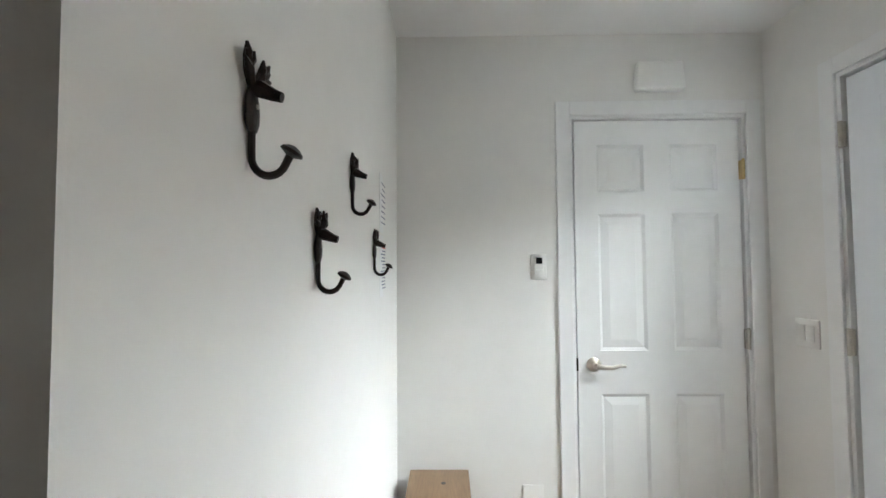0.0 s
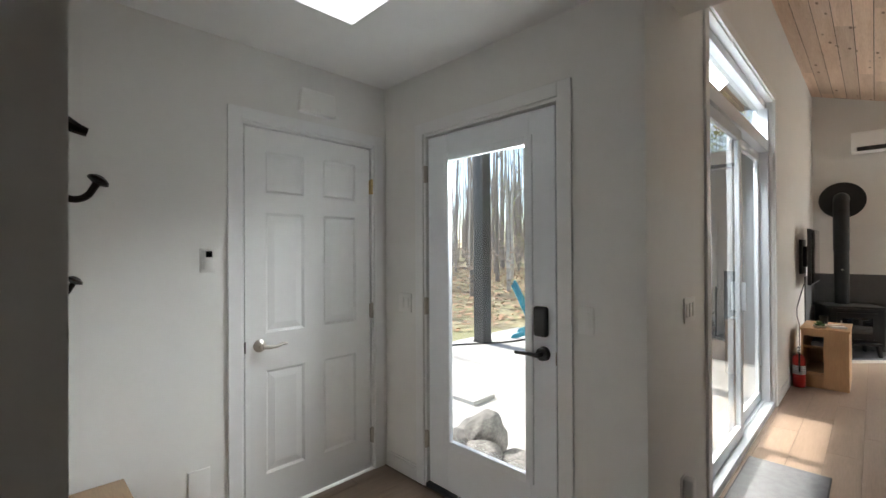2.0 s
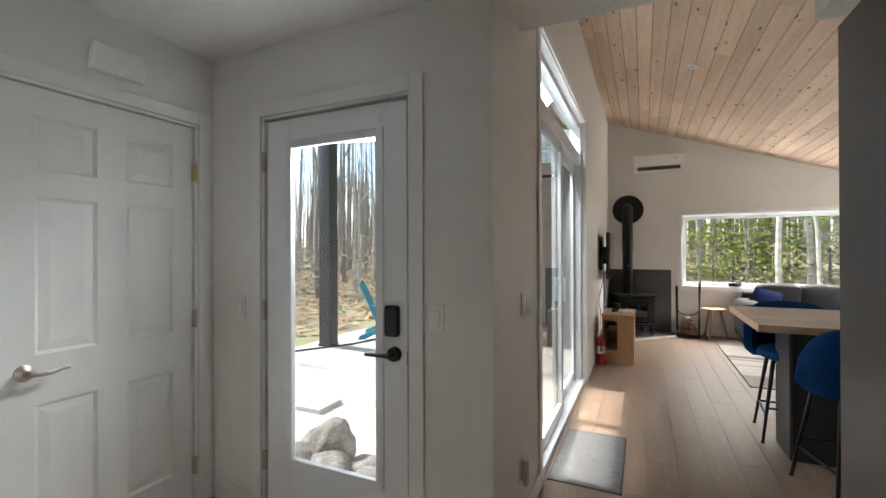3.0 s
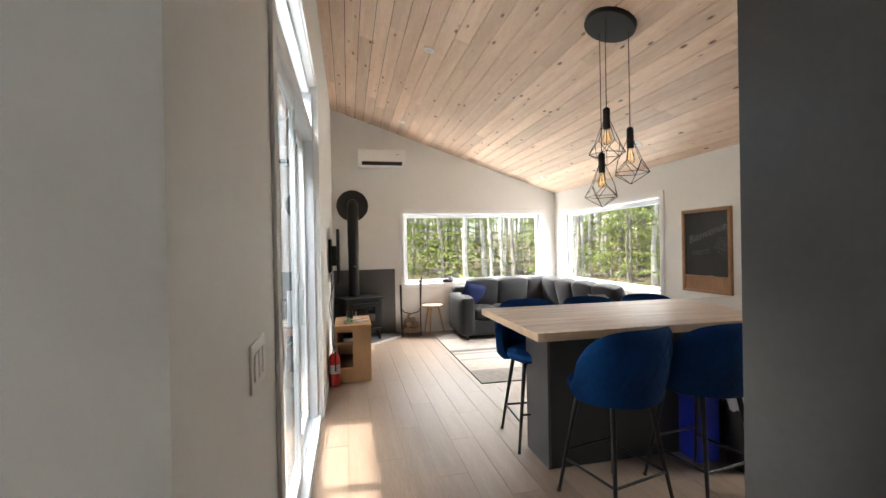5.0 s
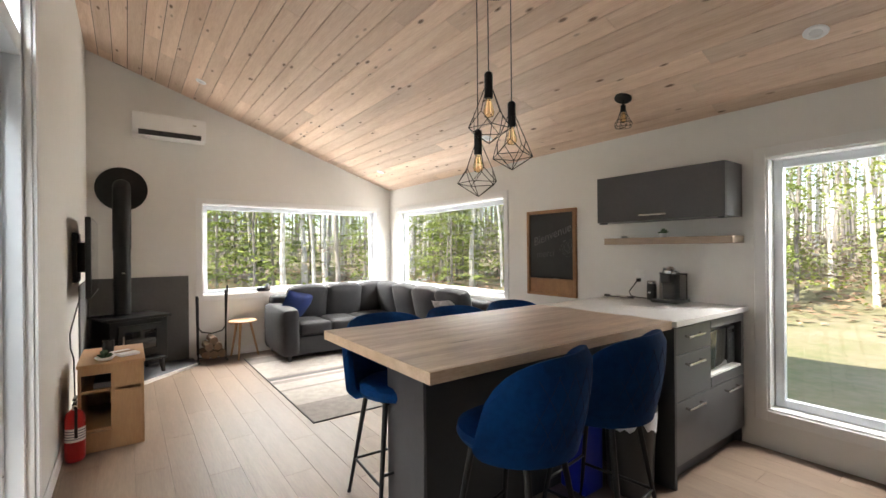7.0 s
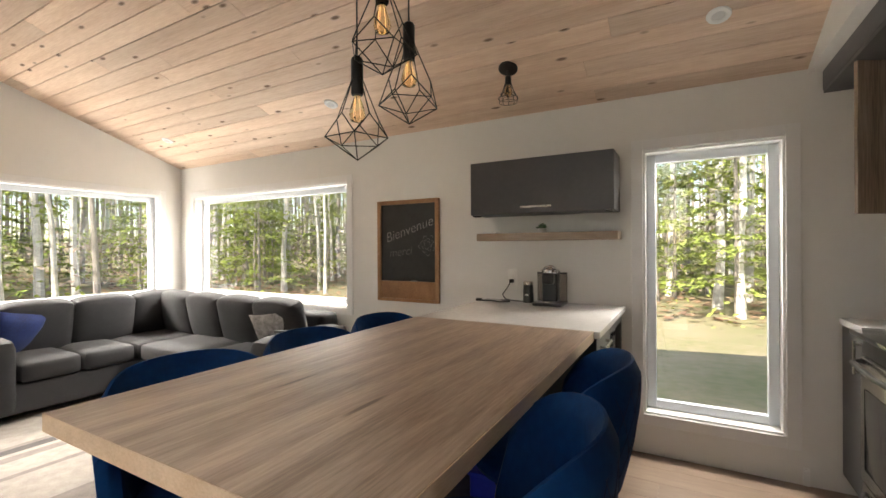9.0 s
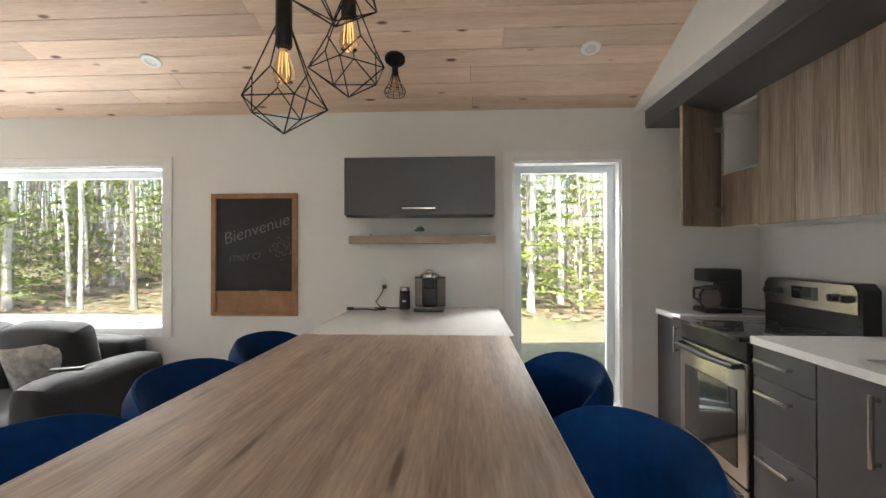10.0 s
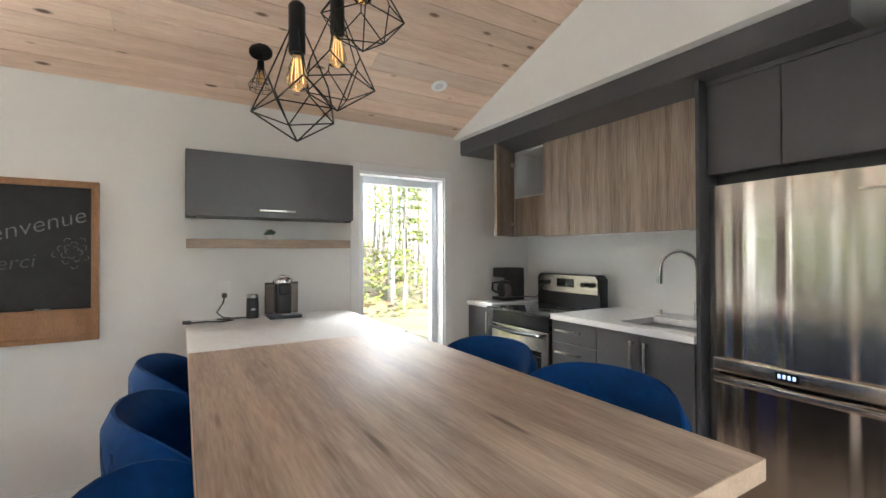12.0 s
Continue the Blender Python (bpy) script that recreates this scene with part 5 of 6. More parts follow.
ud = part("fresh_door", bowed(0.785, 1.632), FRIDGE, fr, "brushed stainless upper door")
ld = part("freezer_drawer", bowed(0.06, 0.77), FRIDGE, fr, "brushed stainless freezer drawer")
hb = part("handle_strip", box(0.722, 0.742, 0.04, FW - 0.04, 0.79, 0.85, 0.006), STEEL, ud, "recessed steel handle strip")
part("display", box(0.7415, 0.7435, 0.285, 0.365, 0.803, 0.838, 0.001, 1), BGLASS, hb)
for k in range(4):
    part("digit", box(0.7434, 0.744, 0.293 + k * 0.017, 0.303 + k * 0.017, 0.812, 0.828), LED, hb, "blue lit digits")
part("lower_handle", box(0.715, 0.74, 0.04, FW - 0.04, 0.735, 0.765, 0.008), STEEL, ld)
part("badge", box(0.724, 0.727, 0.54, 0.63, 1.552, 1.562), NICKEL, ud, "small maker's badge as a plain bar")
part("kick_plate", box(0.58, 0.62, 0.01, FW - 0.01, 0.0, 0.05), BLACKPL, fr)


# ---- living area ----
so = thing("sectional_sofa", (XF - 0.03, YS + 0.03, 0.0), 0, "charcoal fabric corner sofa with loose back cushions", "sofa")
# local x runs towards the room (negative), y along the far wall
part("base", box(-0.86, 0, 0.0, 1.86, 0.07, 0.30, 0.03, 3), SOFA, so)
part("base", box(-2.50, -0.86, 0.0, 0.88, 0.07, 0.30, 0.03, 3), SOFA, so)
part("backrest", box(-0.22, 0.0, 0.0, 1.86, 0.30, 0.74, 0.06, 4), SOFA, so)
part("backrest", box(-2.50, -0.22, 0.0, 0.22, 0.30, 0.74, 0.06, 4), SOFA, so)
part("armrest", cushion(-0.90, -0.01, 1.70, 1.93, 0.07, 0.64, 0.07, 0.01), SOFA, so, "padded arm")
part("armrest", cushion(-2.64, -2.42, 0.01, 0.90, 0.07, 0.64, 0.07, 0.01), SOFA, so, "padded arm")
for y0, y1 in ((0.90, 1.30), (1.30, 1.70)):
    part("seat_cushion", cushion(-0.88, -0.18, y0 + 0.004, y1 - 0.004, 0.29, 0.455, 0.045, 0.014), SOFA, so)
part("seat_cushion", cushion(-0.88, -0.18, 0.18, 0.896, 0.29, 0.455, 0.045, 0.014), SOFA, so)
for x0, x1 in ((-2.42, -1.66), (-1.66, -0.89)):
    part("seat_cushion", cushion(x0 + 0.004, x1 - 0.004, 0.18, 0.89, 0.29, 0.455, 0.045, 0.014), SOFA, so)


def back_cushion(cx, cy, wide, turn, top=0.87):
    c = part("back_cushion", cushion(-wide / 2, wide / 2, -0.09, 0.09, 0, top - 0.43, 0.05, 0.028), SOFA, so)
    c.matrix_basis = pose(cx, cy, 0.43, 13, 0, turn)
    return c


for cy in (0.45, 0.95, 1.45):
    back_cushion(-0.30, cy, 0.50, -90)
for cx in (-0.63, -1.13, -1.63, -2.14):
    back_cushion(cx, 0.30, 0.50, 180)
for x, y in ((-0.82, 1.82), (-0.08, 1.82), (-2.55, 0.82), (-2.55, 0.08), (-0.92, 0.82)):
    part("foot", rod((x, y, 0), (x, y, 0.075), 0.02, 0.028, 12), BLACKPL, so)


def pillow(name, w, h, t, material, m, label):
    b2 = bmesh.new()
    n = 12
    for side in (1, -1):
        g = [[b2.verts.new(((-0.5 + i / n) * w * (1 - 0.05 * (1 - (2 * k / n - 1) ** 2)), side * t / 2 * (max(0, 1 - (2 * i / n - 1) ** 2) * max(0, 1 - (2 * k / n - 1) ** 2)) ** 0.45,
                            (-0.5 + k / n) * h * (1 - 0.05 * (1 - (2 * i / n - 1) ** 2)))) for k in range(n + 1)] for i in range(n + 1)]
        for i in range(n):
            for k in range(n):
                b2.faces.new((g[i][k], g[i + 1][k], g[i + 1][k + 1], g[i][k + 1]))
    bmesh.ops.remove_doubles(b2, verts=b2.verts[:], dist=0.0005)
    for v in b2.verts:
        v.co += noise.noise_vector(v.co * 9) * 0.008
    ob = tagged(finish(name, b2, material, None, "", True), label, "pillow")
    ob.matrix_basis = m
    return ob


pillow("throw_pillow", 0.42, 0.40, 0.15, PILLOWB, pose(9.86, 0.40, 0.625, 28, 12, -70), "royal blue velvet throw pillow leaning on the sofa arm")
pillow("throw_pillow", 0.38, 0.36, 0.14, KNIT, pose(8.15, -0.80, 0.60, 24, -6, 200), "grey and white knitted throw pillow on the sofa")
ob = thing("remote_control", (7.83, -0.62, 0.647), 20, "black remote control on the sofa arm", "remote control")
part("body", box(-0.08, 0.08, -0.022, 0.022, 0, 0.016, 0.005), BLACKPL, ob)

rug = thing("area_rug", (7.53, 0.99, 0.0), 0, "flat woven rug striped in beige, taupe and charcoal", "rug")
r = random.Random(5)
x, i = 0.0, 0
while x < 2.44:
    wd = r.choice((0.05, 0.09, 0.14, 0.22, 0.30))
    m = (RUGA, RUGB, RUGA, RUGC, RUGB)[i % 5] if wd < 0.2 else (RUGA if i % 2 else RUGB)
    part("stripe", box(x, min(x + wd, 2.45), -1.66, 0.0, 0, 0.009), m, rug)
    x += wd
    i += 1
part("binding", box(-0.012, 0.0, -1.67, 0.01, 0, 0.0095, 0.003), RUGC, rug)
part("binding", box(0.0, 2.45, 0.0, 0.010, 0, 0.0095, 0.003), RUGC, rug)

tv = thing("tv_stand", (7.945, 2.06, 0.0), 0, "low beech-veneer stand with open cubbies", "tv stand")
D, T = 0.36, 0.018
part("top", box(-0.005, 0.62, -0.008, D + 0.008, 0.565, 0.587, 0.002), BIRCHV, tv)
part("side_panel", box(0, 0.615, 0, T, 0, 0.565, 0.001, 1), BIRCHV, tv)
part("side_panel", box(0, 0.615, D - T, D, 0, 0.565, 0.001, 1), BIRCHV, tv)
part("front_panel", box(0, T, T, 0.185, 0, 0.565, 0.001, 1), BIRCHV, tv)
part("front_rail", box(0, T, 0.185, D - T, 0, 0.13, 0.001, 1), BIRCHV, tv)
part("front_rail", box(0, T, 0.185, D - T, 0.515, 0.565, 0.001, 1), BIRCHV, tv)
part("shelf", box(0.0, 0.6, T, D - T, 0.395, 0.413), BIRCHV, tv)
part("shelf", box(0.018, 0.6, T, D - T, 0.13, 0.148), BIRCHV, tv)
part("divider", box(0.018, 0.6, 0.175, 0.185, 0.13, 0.565), BIRCHV, tv)
part("back_panel", box(0.6, 0.615, T, D - T, 0, 0.565), BIRCHV, tv)
ob = thing("media_box", (8.05, 2.28, 0.413), 0, "grey media box in the cubby", "media box")
part("body", box(-0.08, 0.2, -0.05, 0.06, 0, 0.04, 0.004), CHAR, ob)
ob = thing("plant_dish", (8.06, 2.28, 0.587), 0, "white dish with a small green plant on the stand", "plant")
part("dish", lathe([(0.04, 0), (0.06, 0.022), (0.056, 0.024), (0.035, 0.008)], 20), WHITEP, ob)
for i in range(22):
    a, e = r.uniform(0, 6.28), r.uniform(0.1, 1.2)
    d = Vector((math.cos(a) * math.cos(e), math.sin(a) * math.cos(e), math.sin(e)))
    part("leaf", tube([(0, 0, 0.015), Vector((0, 0, 0.018)) + d * 0.03, Vector((0, 0, 0.018)) + d * 0.052], [0.007, 0.009, 0.002], 5), LEAF, ob)
ob = thing("tablet_case", (8.18, 2.17, 0.587), 25, "white booklet with a wooden lid on the stand", "booklet")
part("cover", box(-0.09, 0.09, -0.06, 0.06, 0, 0.02, 0.003), PAPER, ob)
part("strip", box(-0.02, 0.02, -0.06, 0.06, 0.02, 0.023), BENCHW, ob)
ob = thing("black_mug", (8.33, 2.27, 0.587), 0, "small black cup on the stand", "cup")
part("body", lathe([(0.035, 0), (0.038, 0.09), (0.034, 0.09), (0.03, 0.01)], 20), BLACKPL, ob)

ex = thing("fire_extinguisher", (7.885, 2.43, 0.0), 0, "red fire extinguisher with a white label on the floor", "fire extinguisher")
part("cylinder", lathe([(0.045, 0), (0.052, 0.01), (0.054, 0.03), (0.054, 0.27), (0.045, 0.305), (0.02, 0.325)], 24), RED, ex)
b2 = lathe([(0.0545, 0.13), (0.0548, 0.131), (0.0548, 0.215), (0.0545, 0.216)], 24, None, (0, 0, 0), False)
part("label", b2, PAPER, ex, "white instruction label")
for i in range(4):
    part("print_line", lathe([(0.0551, 0.145 + i * 0.017), (0.0552, 0.152 + i * 0.017)], 24, None, (0, 0, 0), False), INK, ex)
part("valve", rod((0, 0, 0.32), (0, 0, 0.36), 0.016, 0.014, 14), NICKEL, ex)
part("handle", box(-0.02, 0.08, -0.011, 0.011, 0.385, 0.395, 0.003), BLACKPL, ex)
part("lever", box(-0.02, 0.075, -0.011, 0.011, 0.355, 0.365, 0.003), BLACKPL, ex)
part("gauge", rod((-0.02, 0, 0.345), (-0.03, 0, 0.345), 0.013, 0.013, 16), WHITEP, ex)
part("nozzle", tube([(-0.01, 0, 0.35), (-0.05, -0.01, 0.34), (-0.065, -0.01, 0.26), (-0.06, -0.01, 0.16)], 0.008, 8), RUBBER, ex)

te = thing("television", (8.42, YN, 1.295), 0, "flat black television on a wall bracket", "television")
part("screen", box(0, 1.0, -0.135, -0.10, -0.31, 0.31, 0.006), BLACKPL, te)
part("glass", box(0.012, 0.988, -0.1365, -0.135, -0.295, 0.298), BGLASS, te)
part("bracket", box(0.35, 0.65, -0.10, -0.03, -0.12, 0.12, 0.006), BLACKM, te)
part("wall_plate", box(0.3, 0.7, -0.03, -0.001, -0.2, 0.2, 0.003), BLACKM, te)
cord = [(8.55, YN - 0.06, 0.99), (8.5, YN - 0.03, 0.85), (8.40, YN - 0.012, 0.74), (8.22, YN - 0.03, 0.66), (8.18, YN - 0.05, 0.60), (8.17, YN - 0.055, 0.3), (8.1, YN - 0.04, 0.25)]
tagged(finish("tv_cable", tube(cord, 0.005, 6), RUBBER, None, "", True), "grey cable hanging from the television", "cable")

structure("hearth_wall_panel", box(XF - 0.014, XF - 0.0005, 1.548, YN - 0.001, 0.0, 1.04), PANELG, "dark grey heat shield panel behind the stove", category="panel")
structure("hearth_wall_panel_side", box(9.25, XF - 0.0145, YN - 0.014, YN - 0.0005, 0.0, 1.04), PANELG, "dark grey heat shield panel beside the stove", category="panel")
hp = thing("hearth_pad", (0, 0, 0), 0, "slate hearth pad with a pale metal edge", "hearth pad")
poly = [(9.26, 2.49), (9.26, 2.32), (10.03, 1.50), (10.33, 1.50), (10.33, 2.49)]
part("slab", prism(poly, 0.0, 0.028), SLATE, hp, smooth=False)
d = (Vector((10.03, 1.50, 0)) - Vector((9.26, 2.32, 0))).normalized()
nrm = Vector((-d.y, d.x, 0)) * -1
p, q = Vector((9.26, 2.32, 0.014)), Vector((10.03, 1.50, 0.014))
b2 = prism([(p.x, p.y), (q.x, q.y), (q.x - 0.012 * abs(nrm.x), q.y - 0.012 * abs(nrm.y)), (p.x - 0.012 * abs(nrm.x), p.y - 0.012 * abs(nrm.y))], 0.0, 0.03)
part("edge_strip", b2, WHITEP, hp, "pale metal edge strip", smooth=False)

sv = thing("wood_stove", (9.98, 2.13, 0.028), 22, "black cast-iron wood stove with a glass door", "wood stove")
part("firebox", box(-0.22, 0.22, -0.27, 0.27, 0.14, 0.60, 0.012), BLACKM, sv)
part("top_plate", box(-0.25, 0.25, -0.30, 0.30, 0.60, 0.63, 0.008), BLACKM, sv)
dd = part("door", box(-0.245, -0.22, -0.20, 0.20, 0.22, 0.55, 0.01), BLACKM, sv, "cast-iron stove door")
part("door_glass", box(-0.249, -0.245, -0.145, 0.145, 0.29, 0.49, 0.006), BGLASS, dd, "sooty stove glass")
part("handle", tube([(-0.245, 0.17, 0.36), (-0.285, 0.175, 0.37), (-0.29, 0.175, 0.45)], 0.008, 8), NICKEL, dd)
part("ash_lip", box(-0.31, -0.22, -0.22, 0.22, 0.16, 0.185, 0.008), BLACKM, sv)
for x in (-0.18, 0.18):
    for y in (-0.22, 0.22):
        part("leg", rod((x * 1.1, y * 1.08, 0), (x, y, 0.14), 0.02, 0.03, 10), BLACKM, sv)
pp = thing("stove_pipe", (10.06, 2.195, 0.66), 0, "black stove pipe rising to a round wall collar", "stove pipe")
part("pipe", rod((0, 0, 0), (0, 0, 0.72), 0.078, 0.078, 24), BLACKM, pp)
part("pipe", rod((0, 0, 0.70), (0, 0, 1.24), 0.083, 0.083, 24), BLACKM, pp)
part("elbow", tube([(0, 0, 1.23), (0.01, 0, 1.32), (0.06, 0, 1.385), (0.14, 0, 1.40), (0.28, 0, 1.40)], 0.083, 24), BLACKM, pp)
b2 = lathe([(0.245, 0.0), (0.245, 0.012), (0.10, 0.022), (0.085, 0.03)], 40)
bmesh.ops.transform(b2, matrix=Matrix.Translation((0.284, 0, 1.39)) @ Matrix.Rotation(radians(-90), 4, "Y"), verts=b2.verts[:])
part("collar", b2, BLACKM, pp, "round black wall collar")
part("damper_handle", rod((-0.075, 0, 0.45), (-0.115, -0.02, 0.45), 0.006, 0.008, 8), NICKEL, pp)

lr = thing("firewood_rack", (10.16, 1.32, 0.0), 0, "black metal firewood rack with tools and split logs", "firewood rack")
for y in (-0.15, 0.15):
    part("upright", rod((0, y, 0), (0, y, 0.78 if y > 0 else 0.86), 0.010, 0.010, 8), BLACKM, lr)
    part("foot", box(-0.10, 0.10, y - 0.012, y + 0.012, 0, 0.015, 0.002), BLACKM, lr)
part("base_bar", rod((0, -0.15, 0.05), (0, 0.15, 0.05), 0.008), BLACKM, lr)
part("sling", tube([(0, -0.15, 0.42), (0, -0.11, 0.36), (0, 0, 0.335), (0, 0.11, 0.36), (0, 0.15, 0.42)], 0.008, 8), BLACKM, lr)
part("poker", rod((-0.05, -0.13, 0.06), (-0.02, -0.17, 0.92), 0.007, 0.009, 8), BLACKM, lr)
part("brush", rod((-0.05, 0.165, 0.10), (-0.03, 0.165, 0.80), 0.008, 0.014, 8), BLACKM, lr)
for i, (y, z) in enumerate(((-0.085, 0.105), (0.0, 0.10), (0.085, 0.105), (-0.045, 0.19), (0.05, 0.195), (0.0, 0.27))):
    lg = rod((-0.14, y, z), (0.14, y + 0.006, z), 0.047, 0.044, 7)
    for v in lg.verts:
        v.co += noise.noise_vector(v.co * 14 + Vector((i, 0, 0))) * 0.01
    part("log", lg, LOGS, lr, "split birch log")

ss = thing("side_stool", (10.14, 0.98, 0.0), 0, "small round wooden side stool with splayed legs", "stool")
part("seat", lathe([(0.15, 0.44), (0.165, 0.448), (0.165, 0.462), (0.155, 0.468)], 28), LEGW, ss)
for k in range(3):
    a = k * 2.094 + 0.6
    part("leg", rod((0.19 * math.cos(a), 0.19 * math.sin(a), 0), (0.09 * math.cos(a), 0.09 * math.sin(a), 0.445), 0.011, 0.016, 10), LEGW, ss)
ob = thing("window_ornament", (XF + 0.03, 0.62, W1[2] + 0.018), 0, "small dark ornament on the window sill", "ornament")
part("body", lathe([(0.03, 0), (0.05, 0.03), (0.03, 0.08), (0.012, 0.10)], 14), SLATE, ob)
ob = thing("sill_box", (XF + 0.03, 0.72, W1[2] + 0.018), 0, "small black speaker box on the window sill", "speaker")
part("body", box(-0.03, 0.03, -0.09, 0.03, 0, 0.05, 0.006), BLACKPL, ob)

ac = thing("air_conditioner", (XF, 1.73, 2.655), 0, "white wall-mounted air conditioner over the stove", "air conditioner")
bm = extrude([(-0.0005, 0.0), (-0.0005, 0.27), (-0.15, 0.27), (-0.19, 0.25), (-0.205, 0.10), (-0.17, 0.02), (-0.10, 0.0)], "y", -0.365, 0.365)
bmesh.ops.bevel(bm, geom=bm.edges[:], offset=0.006, segments=2, affect="EDGES")
part("casing", bm, ACW, ac)
part("air_slot", extrude([(-0.19, 0.065), (-0.16, 0.015), (-0.181, 0.013), (-0.208, 0.063)], "y", -0.31, 0.31), BLACKPL, ac, "dark air outlet")
part("flap", extrude([(-0.209, 0.066), (-0.200, 0.072), (-0.198, 0.070), (-0.207, 0.064)], "y", -0.30, 0.30), WHITEP, ac)
part("badge", box(-0.2005, -0.1985, -0.26, -0.22, 0.17, 0.185), NICKEL, ac)

# ---- lamps ----
pl = thing("pendant_cluster", (6.008, 0.505, zc(0.505)), 0, "black cluster pendant with three wire cages and amber bulbs", "pendant lamp")
b2 = lathe([(0.165, -0.035), (0.17, -0.03), (0.17, 0.03), (0.15, 0.04)], 40)
bmesh.ops.transform(b2, matrix=Matrix.Rotation(math.atan(RISE), 4, "X"), verts=b2.verts[:])
part("canopy", b2, BLACKM, pl, "round black ceiling canopy")


def pendant(dx, dy, ztip, turn):
    base = Vector((dx, dy, ztip - zc(0.505)))
    top = 0.375
    part("cord", rod(base + Vector((0, 0, top)), (dx, dy, RISE * dy - 0.02), 0.003, 0.003, 6), BLACKPL, pl)
    so_ = part("socket", lathe([(0.008, 0.385), (0.018, 0.378), (0.0225, 0.37), (0.0225, 0.245), (0.020, 0.24)], 20, None, base), BLACKM, pl, "long black lamp socket")
    part("bulb", lathe([(0.012, 0.24), (0.014, 0.225), (0.026, 0.19), (0.03, 0.165), (0.024, 0.145), (0.004, 0.138)], 20, None, base), BULBG, so_, "amber glass bulb")
    for a in (0, 1.57, 3.14, 4.71):
        part("filament", rod(base + Vector((0.006 * math.cos(a), 0.006 * math.sin(a), 0.225)), base + Vector((0.011 * math.cos(a), 0.011 * math.sin(a), 0.16)), 0.0011, 0.0011, 4), FILA, so_)
    n = 5
    up = [base + Vector((0.082 * math.cos(turn + 2 * math.pi * k / n), 0.082 * math.sin(turn + 2 * math.pi * k / n), 0.155)) for k in range(n)]
    lo = [base + Vector((0.118 * math.cos(turn + 2 * math.pi * (k + 0.5) / n), 0.118 * math.sin(turn + 2 * math.pi * (k + 0.5) / n), 0.075)) for k in range(n)]
    tp = [base + Vector((0.021 * math.cos(turn + 2 * math.pi * k / n), 0.021 * math.sin(turn + 2 * math.pi * k / n), 0.30)) for k in range(n)]
    cage = part("wire_cage", tube([lo[k % n] for k in range(n + 1)], 0.0021, 6), BLACKM, pl, "black geometric wire cage")
    for k in range(n):
        for a, b in ((tp[k], up[k]), (up[k], lo[k]), (up[k], lo[k - 1]), (lo[k], base)):
            part("wire", rod(a, b, 0.0021, 0.0021, 6), BLACKM, cage)


pendant(0.10, 0.02, 1.635, 0.3)
pendant(-0.05, -0.10, 1.777, 1.0)
pendant(-0.065, 0.085, 1.895, 1.9)

cg = thing("cage_ceiling_lamp", (6.01, -0.795, zc(-0.795)), 0, "small black wire-cage ceiling lamp", "ceiling lamp")
b2 = lathe([(0.055, -0.015), (0.06, -0.01), (0.06, 0.012), (0.05, 0.015)], 28)
bmesh.ops.transform(b2, matrix=Matrix.Rotation(math.atan(RISE), 4, "X"), verts=b2.verts[:])
part("canopy", b2, BLACKM, cg)
part("stem", rod((0, 0, -0.01), (0, 0, -0.055), 0.007, 0.007, 10), BLACKM, cg)
part("socket", lathe([(0.012, -0.05), (0.018, -0.055), (0.02, -0.10), (0.016, -0.105)], 18), BLACKM, cg)
part("bulb", lathe([(0.011, -0.105), (0.022, -0.145), (0.024, -0.16), (0.012, -0.18), (0.002, -0.184)], 18), BULBG, cg)
bm = None
for k in range(10):
    a = 2 * math.pi * k / 10
    bm = tube([(0.018 * math.cos(a), 0.018 * math.sin(a), -0.09), (0.035 * math.cos(a), 0.035 * math.sin(a), -0.145), (0.062 * math.cos(a), 0.062 * math.sin(a), -0.19), (0.055 * math.cos(a), 0.055 * math.sin(a), -0.215)], 0.0016, 5, bm)
for rr, z in ((0.026, -0.12), (0.046, -0.165), (0.062, -0.19), (0.055, -0.215)):
    bm = tube([(rr * math.cos(a), rr * math.sin(a), z) for a in np.linspace(0, 2 * math.pi, 25)], 0.0016, 5, bm)
part("wire_cage", bm, BLACKM, cg)

dl = thing("recessed_downlight", (0, 0, 0), 0, "round white recessed ceiling downlight, switched off", "downlight", "recessed downlights")
b2 = lathe([(0.028, -0.004), (0.034, -0.009), (0.05, -0.008), (0.055, -0.002), (0.055, 0.0)], 32, None, (0, 0, 0), False)
part("trim_ring", b2, TRIM, dl)
part("lens", lathe([(0.001, -0.002), (0.03, -0.002), (0.03, 0.0)], 24), LENS, dl)
tilt = math.degrees(math.atan(RISE))
spots = [(4.90, -0.75), (7.46, -0.765), (9.72, -0.765), (7.34, 1.50), (9.64, 1.48)]
dl.matrix_basis = pose(spots[0][0], spots[0][1], zc(spots[0][1]) - 0.001, tilt, 0, 0)
for x, y in spots[1:]:
    copy_thing(dl, pose(x, y, zc(y) - 0.001, tilt, 0, 0))


# ---- outdoors ----
def ground_z(x, y):
    d = max(YS - 0.2 - y, 0.0, x - XF - 0.2, y - 8.0)
    return -0.16 + 0.035 * max(d - 4.0, 0) + (0.10 * noise.noise(Vector((x * 0.3, y * 0.3, 0))) if d > 3.0 else 0)


